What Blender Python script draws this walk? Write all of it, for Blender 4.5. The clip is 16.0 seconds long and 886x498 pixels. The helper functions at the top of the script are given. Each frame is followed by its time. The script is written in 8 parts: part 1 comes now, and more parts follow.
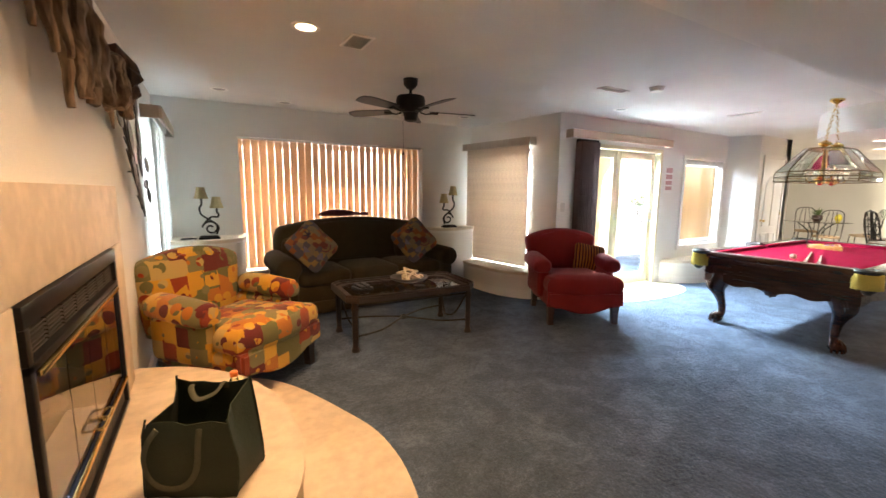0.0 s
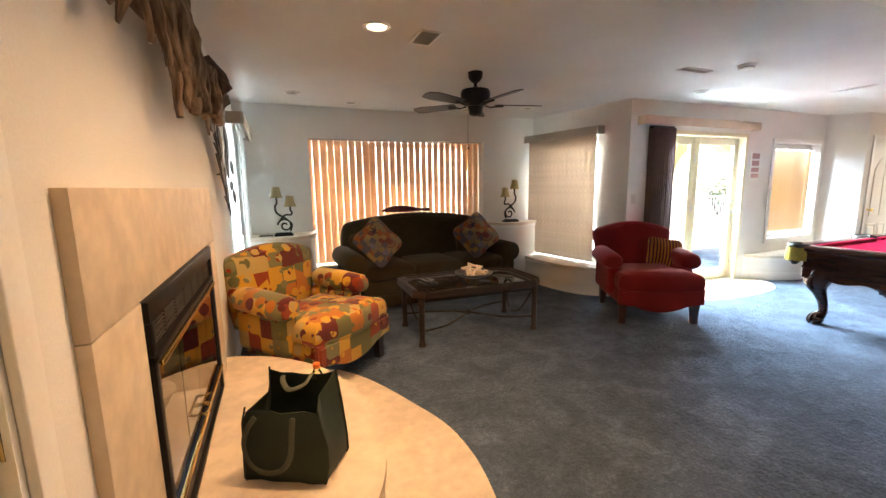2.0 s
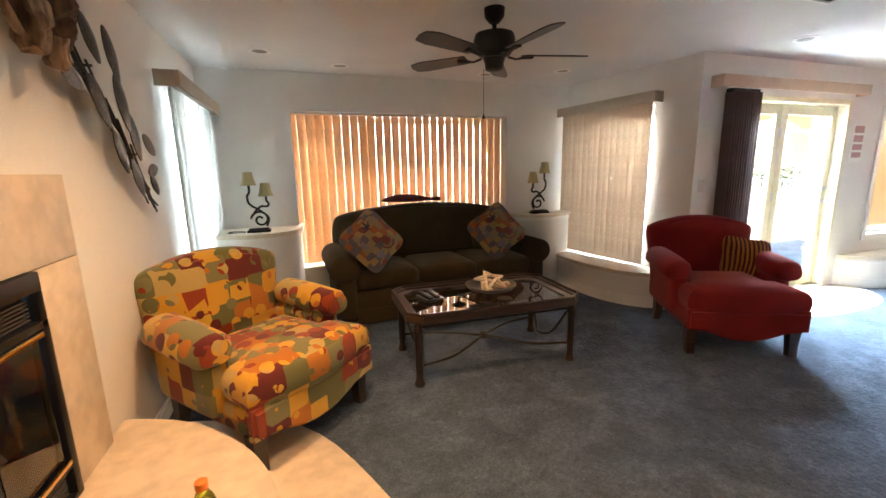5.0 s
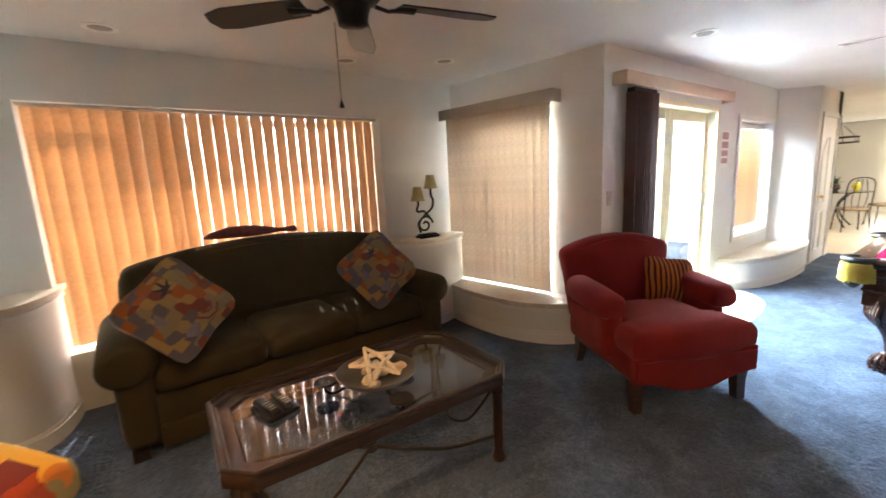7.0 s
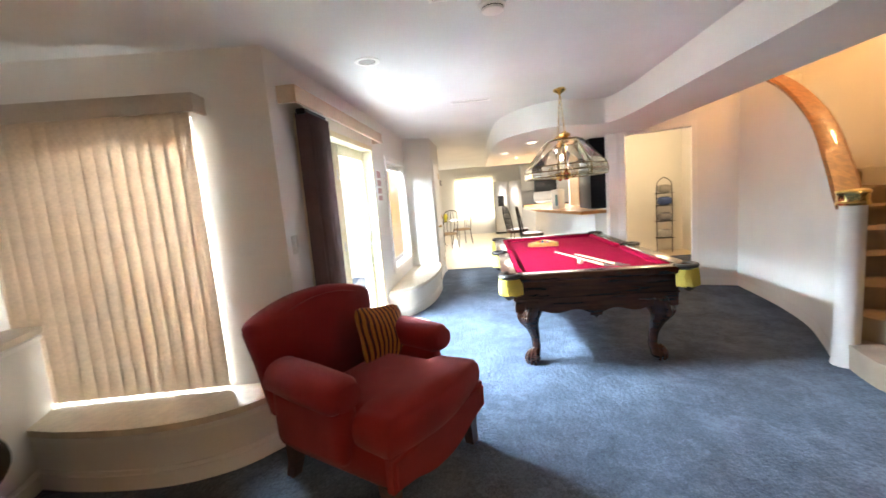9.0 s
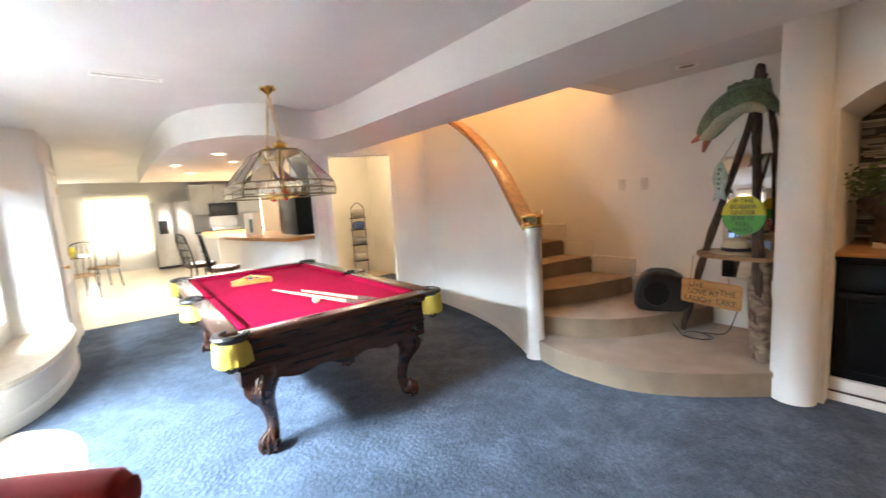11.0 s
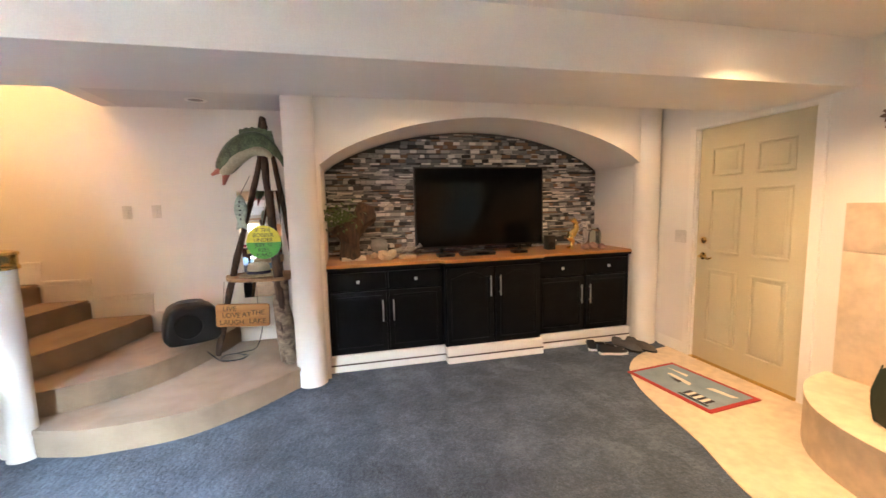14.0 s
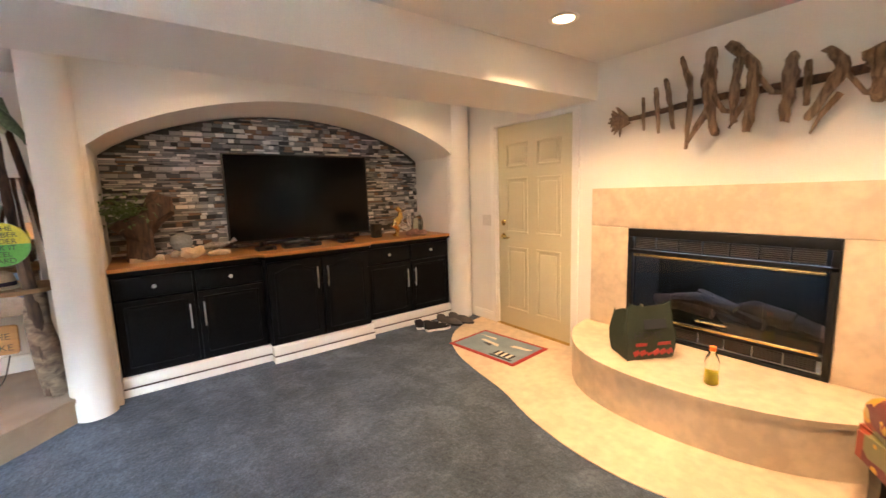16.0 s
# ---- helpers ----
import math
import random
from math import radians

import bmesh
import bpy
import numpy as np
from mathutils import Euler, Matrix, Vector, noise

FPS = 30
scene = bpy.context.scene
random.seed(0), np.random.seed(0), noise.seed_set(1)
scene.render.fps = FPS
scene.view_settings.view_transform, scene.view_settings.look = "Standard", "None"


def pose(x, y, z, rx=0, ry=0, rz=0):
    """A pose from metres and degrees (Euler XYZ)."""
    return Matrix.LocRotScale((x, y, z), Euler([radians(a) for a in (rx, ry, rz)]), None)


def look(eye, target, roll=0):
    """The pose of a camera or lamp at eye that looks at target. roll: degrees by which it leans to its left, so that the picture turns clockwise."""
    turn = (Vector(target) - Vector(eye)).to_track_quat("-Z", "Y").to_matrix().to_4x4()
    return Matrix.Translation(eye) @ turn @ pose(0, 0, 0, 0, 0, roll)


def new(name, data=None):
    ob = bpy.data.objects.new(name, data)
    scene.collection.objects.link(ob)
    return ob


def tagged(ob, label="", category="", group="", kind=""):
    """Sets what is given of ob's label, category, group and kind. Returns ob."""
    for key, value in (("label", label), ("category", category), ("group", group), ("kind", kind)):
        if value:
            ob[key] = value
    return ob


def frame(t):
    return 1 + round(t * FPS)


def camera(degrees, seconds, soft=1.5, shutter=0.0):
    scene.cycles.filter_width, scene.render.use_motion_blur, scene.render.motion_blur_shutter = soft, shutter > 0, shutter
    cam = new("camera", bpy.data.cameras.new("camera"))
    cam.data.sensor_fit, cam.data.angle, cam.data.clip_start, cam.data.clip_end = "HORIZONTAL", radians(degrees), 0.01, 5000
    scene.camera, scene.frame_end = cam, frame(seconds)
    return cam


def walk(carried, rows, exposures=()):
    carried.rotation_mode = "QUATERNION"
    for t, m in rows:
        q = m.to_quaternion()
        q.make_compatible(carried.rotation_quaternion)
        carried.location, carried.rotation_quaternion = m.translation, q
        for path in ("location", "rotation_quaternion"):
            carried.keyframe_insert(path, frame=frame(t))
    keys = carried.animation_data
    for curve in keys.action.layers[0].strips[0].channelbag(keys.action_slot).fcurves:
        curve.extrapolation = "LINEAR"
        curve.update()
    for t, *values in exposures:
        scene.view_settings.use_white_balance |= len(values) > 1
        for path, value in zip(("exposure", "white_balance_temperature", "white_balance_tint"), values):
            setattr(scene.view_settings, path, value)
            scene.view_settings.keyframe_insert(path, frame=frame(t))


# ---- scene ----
cam = camera(95.1, 16.0, shutter=0.3)
PATH = [
    (0, (0.95, 1.59, 1.385), (1.943, 3.303, 1.105), 0.5),
    (0.5, (0.926, 1.612, 1.383), (1.791, 3.394, 1.105), 0.6),
    (1, (0.9, 1.634, 1.387), (1.695, 3.447, 1.107), 0.3),
    (1.5, (0.883, 1.639, 1.383), (1.637, 3.469, 1.094), -0.4),
    (2, (0.874, 1.66, 1.392), (1.626, 3.488, 1.085), -0.9),
    (2.5, (0.886, 1.677, 1.398), (1.627, 3.508, 1.081), -1.4),
    (3, (0.964, 1.712, 1.389), (1.686, 3.545, 1.044), -1.5),
    (3.2, (1.039, 1.764, 1.369), (1.742, 3.606, 1.029), -1.7),
    (5.3, (1.392, 2.621, 1.392), (2.012, 4.483, 1.004), -1.5),
    (5.5, (1.424, 2.704, 1.421), (2.038, 4.566, 1.027), -1.9),
    (6, (1.515, 2.981, 1.404), (2.254, 4.8, 1.024), -2.2),
    (6.5, (1.627, 3.239, 1.418), (2.567, 4.966, 1.051), -2.5),
    (7, (1.84, 3.467, 1.427), (2.996, 5.062, 1.083), -2.8),
    (7.5, (1.976, 3.695, 1.43), (3.418, 5.041, 1.1), -3.1),
    (8, (2.07, 3.911, 1.458), (3.8, 4.863, 1.141), -4.3),
    (8.5, (2.234, 4.026, 1.422), (4.137, 4.575, 1.146), -4.8),
    (8.7, (2.319, 4.067, 1.421), (4.257, 4.482, 1.157), -4.8),
    (10.8, (3.156, 4.322, 1.435), (4.834, 3.263, 1.182), -3.6),
    (11, (3.245, 4.322, 1.425), (4.818, 3.112, 1.178), -3.6),
    (11.5, (3.409, 4.33, 1.43), (4.671, 2.797, 1.187), -3.6),
    (12, (3.501, 4.243, 1.429), (4.362, 2.453, 1.193), -3.6),
    (12.5, (3.579, 4.262, 1.423), (4.008, 2.321, 1.201), -3.2),
    (13, (3.647, 4.373, 1.439), (3.707, 2.387, 1.213), -2.7),
    (13.5, (3.603, 4.451, 1.444), (3.346, 2.48, 1.223), -2.0),
    (14, (3.541, 4.472, 1.455), (3.079, 2.539, 1.233), -1.4),
    (14.5, (3.497, 4.478, 1.436), (2.874, 2.59, 1.218), -1.0),
    (15, (3.471, 4.487, 1.432), (2.708, 2.652, 1.203), -1.0),
    (15.5, (3.416, 4.514, 1.411), (2.456, 2.778, 1.159), -1.3),
    (16, (3.465, 4.555, 1.411), (2.296, 2.957, 1.134), -1.9),
]
EXPOSURE = [(0.0, 3.0), (8.5, 3.05), (11.0, 3.05), (13.0, 3.55), (14.0, 3.65), (16.0, 3.65)]
walk(cam, [(t, look(eye, target, roll)) for t, eye, target, roll in PATH], EXPOSURE)

# ---- light ----
SUN_ELEV, SUN_ROT = radians(46), radians(14)
world = bpy.data.worlds.new("sky")
scene.world = world
world.use_nodes = True
wn = world.node_tree
sky = wn.nodes.new("ShaderNodeTexSky")
sky.sky_type = "NISHITA"
sky.sun_disc = False
sky.sun_elevation, sky.sun_rotation = SUN_ELEV, SUN_ROT
wn.nodes["Background"].inputs["Strength"].default_value = 0.15
wn.links.new(sky.outputs[0], wn.nodes["Background"].inputs["Color"])


def lamp(name, kind, power, colour, m, **more):
    d = bpy.data.lights.new(name, kind)
    d.energy, d.color = power, colour
    for key, value in more.items():
        if key == "size":
            d.size = value
        elif key == "size_y":
            d.shape, d.size_y = "RECTANGLE", value
        elif key == "angle":
            d.angle = value
        elif key == "spot":
            d.spot_size, d.spot_blend = value, 0.85
        elif key == "soft":
            d.shadow_soft_size = value
    ob = new(name, d)
    ob.matrix_world = m
    return ob


lamp("sun", "SUN", 2.4, (1.0, 0.93, 0.82), look((8, 16, 8.5), (6, 8, 0)), angle=radians(0.5))
# daylight in the openings
lamp("daylight_patio_door", "AREA", 385, (0.70, 0.86, 1.0), look((6.0, 6.3, 2.42), (5.75, 2.6, 0.0)), size=1.7, size_y=0.6)
lamp("daylight_window", "AREA", 2.2, (1.0, 0.93, 0.80), pose(8.1, 5.66, 1.24, -90), size=1.1, size_y=1.3)
lamp("daylight_bay_back", "AREA", 15, (1.0, 0.82, 0.62), pose(2.5, 7.5, 1.2, -90), size=2.4, size_y=1.6)
lamp("daylight_bay_side", "AREA", 8, (0.84, 0.93, 1.0), pose(5.05, 6.35, 1.2, 0, 90), size=1.5, size_y=1.3)
lamp("daylight_bay_west", "AREA", 14, (0.75, 0.90, 1.0), pose(0.2, 6.3, 1.18, 0, -90), size=1.5, size_y=1.1)
# recessed lamps that burn
WARM = (1.0, 0.60, 0.30)
for x, y in ((1.43, 3.006), (1.532, 4.27)):
    lamp("recessed_bulb", "SPOT", 23, WARM, pose(x, y, 2.35), spot=radians(131), soft=0.04)
for x in (1.2, 3.0):
    lamp("niche_bulb", "SPOT", 4.5, WARM, pose(x, 1.52, 2.35), spot=radians(150), soft=0.04)
lamp("stairwell_bulb", "POINT", 11, (1.0, 0.50, 0.18), pose(6.5, 0.9, 3.8), soft=0.05)
lamp("kitchen_light", "AREA", 26, (1.0, 0.96, 0.90), pose(12.0, 3.0, 2.07), size=1.6, size_y=1.6)
lamp("nook_daylight", "AREA", 12, (1.0, 0.96, 0.90), pose(17.05, 4.6, 1.22, 0, 90), size=1.4, size_y=1.55)
lamp("hall_bulb", "POINT", 7, (1.0, 0.72, 0.40), pose(9.5, 1.3, 2.1), soft=0.08)


# ---- materials ----
def material(name, colour, rough=0.6, metal=0.0, vary=0.12, scale=6.0, fine=80.0, bump=0.1, bump_scale=None, dark=None, spec=0.5,
             sheen=0.0, coat=0.0, random_piece=0.0):
    """A surface with a slow and a fine variation in colour, and fine relief."""
    m = bpy.data.materials.new(name)
    m.use_nodes = True
    n, link = m.node_tree.nodes, m.node_tree.links.new
    b = n["Principled BSDF"]
    co = n.new("ShaderNodeTexCoord")
    big, small = n.new("ShaderNodeTexNoise"), n.new("ShaderNodeTexNoise")
    big.inputs["Scale"].default_value, small.inputs["Scale"].default_value = scale, fine
    big.inputs["Detail"].default_value, small.inputs["Detail"].default_value = 4, 3
    for x in (big, small):
        link(co.outputs["Object"], x.inputs["Vector"])
    add = n.new("ShaderNodeMath")
    add.operation = "ADD"
    link(big.outputs["Fac"], add.inputs[0])
    link(small.outputs["Fac"], add.inputs[1])
    half = n.new("ShaderNodeMath")
    half.operation = "MULTIPLY"
    half.inputs[1].default_value = 0.5
    link(add.outputs[0], half.inputs[0])
    ramp = n.new("ShaderNodeValToRGB")
    low = dark or tuple(c * (1 - vary) for c in colour)
    high = tuple(min(1, c * (1 + vary * 0.6)) for c in colour)
    ramp.color_ramp.elements[0].position, ramp.color_ramp.elements[1].position = 0.40, 0.60
    ramp.color_ramp.elements[0].color, ramp.color_ramp.elements[1].color = (*low, 1), (*high, 1)
    link(half.outputs[0], ramp.inputs[0])
    out = ramp.outputs[0]
    if random_piece:
        info = n.new("ShaderNodeObjectInfo")
        hsv = n.new("ShaderNodeHueSaturation")
        mr = n.new("ShaderNodeMapRange")
        mr.inputs[3].default_value, mr.inputs[4].default_value = 1 - random_piece, 1 + random_piece
        link(info.outputs["Random"], mr.inputs[0])
        link(mr.outputs[0], hsv.inputs["Value"])
        link(out, hsv.inputs["Color"])
        out = hsv.outputs[0]
    link(out, b.inputs["Base Color"])
    b.inputs["Roughness"].default_value, b.inputs["Metallic"].default_value = rough, metal
    b.inputs["Specular IOR Level"].default_value = spec
    b.inputs["Sheen Weight"].default_value = sheen
    b.inputs["Coat Weight"].default_value = coat
    if bump:
        bp = n.new("ShaderNodeBump")
        bp.inputs["Strength"].default_value, bp.inputs["Distance"].default_value = bump, 0.01
        src = small
        if bump_scale:
            src = n.new("ShaderNodeTexNoise")
            src.inputs["Scale"].default_value, src.inputs["Detail"].default_value = bump_scale, 4
            link(co.outputs["Object"], src.inputs["Vector"])
        link(src.outputs["Fac"], bp.inputs["Height"])
        link(bp.outputs[0], b.inputs["Normal"])
    return m


def wood(name, light, dark, rough=0.35, stretch=(1, 12, 12), scale=2.5, coat=0.3):
    m = material(name, light, rough, 0, 0.1, coat=coat, bump=0.06)
    n, link = m.node_tree.nodes, m.node_tree.links.new
    b = n["Principled BSDF"]
    co = n.new("ShaderNodeTexCoord")
    mp = n.new("ShaderNodeMapping")
    mp.inputs["Scale"].default_value = stretch
    no = n.new("ShaderNodeTexNoise")
    no.inputs["Scale"].default_value, no.inputs["Detail"].default_value, no.inputs["Distortion"].default_value = scale, 6, 0.6
    rp = n.new("ShaderNodeValToRGB")
    rp.color_ramp.elements[0].position, rp.color_ramp.elements[1].position = 0.35, 0.68
    rp.color_ramp.elements[0].color, rp.color_ramp.elements[1].color = (*dark, 1), (*light, 1)
    link(co.outputs["Object"], mp.inputs[0])
    link(mp.outputs[0], no.inputs["Vector"])
    link(no.outputs["Fac"], rp.inputs[0])
    link(rp.outputs[0], b.inputs["Base Color"])
    return m


def glowing(name, colour, strength):
    m = bpy.data.materials.new(name)
    m.use_nodes = True
    b = m.node_tree.nodes["Principled BSDF"]
    b.inputs["Base Color"].default_value = (*colour, 1)
    b.inputs["Emission Color"].default_value = (*colour, 1)
    b.inputs["Emission Strength"].default_value = strength
    return m


def glass(name, colour=(1, 1, 1), rough=0.0):
    m = bpy.data.materials.new(name)
    m.use_nodes = True
    b = m.node_tree.nodes["Principled BSDF"]
    b.inputs["Base Color"].default_value = (*colour, 1)
    b.inputs["Transmission Weight"].default_value = 1
    b.inputs["Roughness"].default_value = rough
    b.inputs["IOR"].default_value = 1.45
    return m


def translucent(name, colour, share=0.5, rough=0.6, weave=60):
    m = material(name, colour, rough, 0, 0.12, scale=3, fine=weave, bump=0.1)
    n, link = m.node_tree.nodes, m.node_tree.links.new
    b, out = n["Principled BSDF"], n["Material Output"]
    tr = n.new("ShaderNodeBsdfTranslucent")
    mx = n.new("ShaderNodeMixShader")
    mx.inputs[0].default_value = share
    src = b.inputs["Base Color"].links[0].from_socket
    link(src, tr.inputs["Color"])
    link(b.outputs[0], mx.inputs[1])
    link(tr.outputs[0], mx.inputs[2])
    link(mx.outputs[0], out.inputs["Surface"])
    return m


PAINT = material("white_wall_paint", (0.78, 0.76, 0.72), 0.75, vary=0.04, scale=1.5, fine=140, bump=0.12)
CEIL = material("ceiling_paint", (0.70, 0.69, 0.67), 0.85, vary=0.05, scale=2, fine=110, bump=0.2)
TRIM = material("white_trim_paint", (0.82, 0.80, 0.76), 0.4, vary=0.03, scale=3, bump=0.03)
CARPET = material("blue_carpet", (0.072, 0.096, 0.138), 0.95, vary=0.30, scale=2.2, fine=95, bump=1.0, bump_scale=85, sheen=0.05, spec=0.1)


def trodden(m):
    """Nap pressed this way and that: clouded marks and coarse tufts over a pile's colour."""
    n, link = m.node_tree.nodes, m.node_tree.links.new
    b = n["Principled BSDF"]
    src = b.inputs["Base Color"].links[0].from_socket
    co = n.new("ShaderNodeTexCoord")
    for scale, detail, low, high, lo, hi in ((5.5, 5, 0.38, 0.64, 0.80, 1.18), (34, 4, 0.34, 0.68, 0.80, 1.18)):
        t = n.new("ShaderNodeTexNoise")
        t.inputs["Scale"].default_value, t.inputs["Detail"].default_value, t.inputs["Distortion"].default_value = scale, detail, 0.8
        link(co.outputs["Object"], t.inputs["Vector"])
        mr = n.new("ShaderNodeMapRange")
        for i, v in enumerate((low, high, lo, hi)):
            mr.inputs[i + 1].default_value = v
        link(t.outputs["Fac"], mr.inputs[0])
        hsv = n.new("ShaderNodeHueSaturation")
        link(mr.outputs[0], hsv.inputs["Value"])
        link(src, hsv.inputs["Color"])
        src = hsv.outputs[0]
    link(src, b.inputs["Base Color"])
    bump = b.inputs["Normal"].links[0].from_node
    tuft = n.new("ShaderNodeTexNoise")
    tuft.inputs["Scale"].default_value, tuft.inputs["Detail"].default_value = 38, 5
    link(co.outputs["Object"], tuft.inputs["Vector"])
    link(tuft.outputs["Fac"], bump.inputs["Height"])
    bump.inputs["Distance"].default_value = 0.014
    return m


trodden(CARPET)
BEIGE_CARPET = material("beige_carpet", (0.31, 0.225, 0.15), 0.95, vary=0.25, scale=5, fine=220, bump=0.9, bump_scale=260, sheen=0.3, spec=0.1)
STONE = material("cream_limestone", (0.60, 0.49, 0.36), 0.5, vary=0.15, scale=3.0, fine=14, bump=0.04)
BEIGE_PAINT = material("beige_door_paint", (0.58, 0.53, 0.36), 0.45, vary=0.04, scale=3, bump=0.03)
CREAM_PAINT = material("cream_door_paint", (0.75, 0.68, 0.48), 0.45, vary=0.04, scale=3, bump=0.03)
BLACK_CAB = material("black_cabinet_paint", (0.006, 0.0065, 0.008), 0.36, vary=0.3, scale=5, bump=0.04, spec=0.1)
BLACK_METAL = material("black_metal", (0.008, 0.008, 0.009), 0.4, 0.0, vary=0.3, bump=0.03, spec=0.25)
IRON = material("wrought_iron", (0.016, 0.012, 0.010), 0.5, 0.15, vary=0.4, scale=20, bump=0.2)
BRASS = material("polished_brass", (0.78, 0.55, 0.20), 0.2, 1.0, vary=0.1, bump=0.02)
STEEL = material("brushed_steel", (0.62, 0.62, 0.62), 0.3, 1.0, vary=0.08, bump=0.03)
OAK = wood("honey_oak", (0.55, 0.26, 0.07), (0.38, 0.16, 0.04))
CHERRY = wood("dark_cherry_wood", (0.06, 0.022, 0.013), (0.03, 0.011, 0.008), 0.25, (1.5, 1.5, 14))
BROWN_WOOD = wood("brown_wood", (0.07, 0.028, 0.017), (0.028, 0.012, 0.008), 0.35)
DARK_LEG = wood("black_brown_wood", (0.034, 0.017, 0.011), (0.014, 0.009, 0.007), 0.35)
DRIFT = wood("grey_brown_driftwood", (0.30, 0.21, 0.14), (0.085, 0.055, 0.035), 0.85, (6, 6, 1.2), 7, 0.0)
LOG = wood("bark_log", (0.11, 0.06, 0.035), (0.035, 0.02, 0.013), 0.85, (8, 8, 1.5), 5, 0.0)
FELT = material("crimson_felt", (0.25, 0.003, 0.026), 0.95, vary=0.1, scale=4, fine=300, bump=0.15, spec=0.03)
RED_FABRIC = material("brick_red_fabric", (0.22, 0.016, 0.016), 0.9, vary=0.15, scale=5, fine=260, bump=0.3, sheen=0.1, spec=0.15)
OLIVE = material("olive_brown_fabric", (0.050, 0.037, 0.018), 0.9, vary=0.18, scale=5, fine=240, bump=0.3, sheen=0.05, spec=0.15)
# same cloth as BLIND; the warm daylight behind it is put into the tan
BACK_BLIND = translucent("warm_lit_vertical_blind", (0.60, 0.40, 0.245), 0.32)
BLIND = translucent("cream_vertical_blind", (0.60, 0.49, 0.385), 0.25)
VALANCE = material("taupe_valance", (0.52, 0.47, 0.40), 0.7, vary=0.06, bump=0.04)
OAKVAL = material("tan_valance", (0.52, 0.38, 0.27), 0.6, vary=0.08, bump=0.04)
GLASS = glass("clear_glass")
GLASS_DARK = glass("smoked_glass", (0.62, 0.60, 0.58))
LIT = glowing("lit_bulb", (1.0, 0.72, 0.42), 2.5)
STUCCO = material("yellow_stucco", (0.72, 0.50, 0.24), 0.9, vary=0.1, scale=3, fine=60, bump=0.5)
PATIO = material("pale_patio_concrete", (0.55, 0.52, 0.47), 0.9, vary=0.12, scale=2, fine=40, bump=0.2)
TILE = material("pale_floor_tile", (0.66, 0.57, 0.42), 0.35, vary=0.1, scale=3, fine=20, bump=0.03)


# ---- building helpers ----
def link_mesh(name, bm, mat, smooth=True):
    bmesh.ops.recalc_face_normals(bm, faces=bm.faces)
    me = bpy.data.meshes.new(name)
    bm.to_mesh(me)
    bm.free()
    me.materials.append(mat)
    if smooth:
        for p in me.polygons:
            p.use_smooth = True
        me.set_sharp_from_angle(angle=radians(38))
    return new(name, me)


def part(name, bm, mat, parent, label="", smooth=True):
    ob = link_mesh(name, bm, mat, smooth)
    ob.parent = parent
    if label:
        ob["label"] = label
    return ob


def thing(name, label, category, x=0, y=0, z=0, rz=0, group="", kind=""):
    ob = new(name)
    ob.empty_display_size = 0.1
    ob.matrix_world = pose(x, y, z, 0, 0, rz)
    return tagged(ob, label, category, group, kind)


def setting(name, bm, mat, label, category, smooth=False):
    return tagged(link_mesh(name, bm, mat, smooth), label, category, kind="structure")


def B():
    return bmesh.new()


def box(bm, x0, x1, y0, y1, z0, z1, bevel=0.0, seg=2, m=None):
    r = bmesh.ops.create_cube(bm, size=1.0, matrix=Matrix.Translation(((x0 + x1) / 2, (y0 + y1) / 2, (z0 + z1) / 2)) @ Matrix.Diagonal((abs(x1 - x0), abs(y1 - y0), abs(z1 - z0), 1)))
    vs = r["verts"]
    if bevel:
        es = list({e for v in vs for e in v.link_edges})
        g = bmesh.ops.bevel(bm, geom=es, offset=bevel, segments=seg, affect="EDGES", profile=0.5)
        vs = list({v for f in g["faces"] for v in f.verts} | {v for v in vs if v.is_valid})
    if m is not None:
        bmesh.ops.transform(bm, matrix=m, verts=vs)
    return bm


def prism(bm, pts, z0, z1, m=None):
    """An upright prism over the outline pts (x, y)."""
    lo = [bm.verts.new((x, y, z0)) for x, y in pts]
    hi = [bm.verts.new((x, y, z1)) for x, y in pts]
    n = len(pts)
    bm.faces.new(lo[::-1])
    bm.faces.new(hi)
    for i in range(n):
        bm.faces.new((lo[i], lo[(i + 1) % n], hi[(i + 1) % n], hi[i]))
    if m is not None:
        bmesh.ops.transform(bm, matrix=m, verts=lo + hi)
    return bm


def turned(bm, profile, seg=24, m=None, lobes=0, depth=0.0):
    """A turned body: profile of (radius, height), closed at both ends."""
    rings = []
    for r, z in profile:
        ring = []
        for i in range(seg):
            a = 2 * math.pi * i / seg
            q = r * (1 + depth * math.cos(lobes * a)) if lobes else r
            ring.append(bm.verts.new((q * math.cos(a), q * math.sin(a), z)))
        rings.append(ring)
    for a, b in zip(rings, rings[1:]):
        for i in range(seg):
            bm.faces.new((a[i], a[(i + 1) % seg], b[(i + 1) % seg], b[i]))
    bm.faces.new(rings[0][::-1])
    bm.faces.new(rings[-1])
    if m is not None:
        bmesh.ops.transform(bm, matrix=m, verts=[v for r in rings for v in r])
    return bm


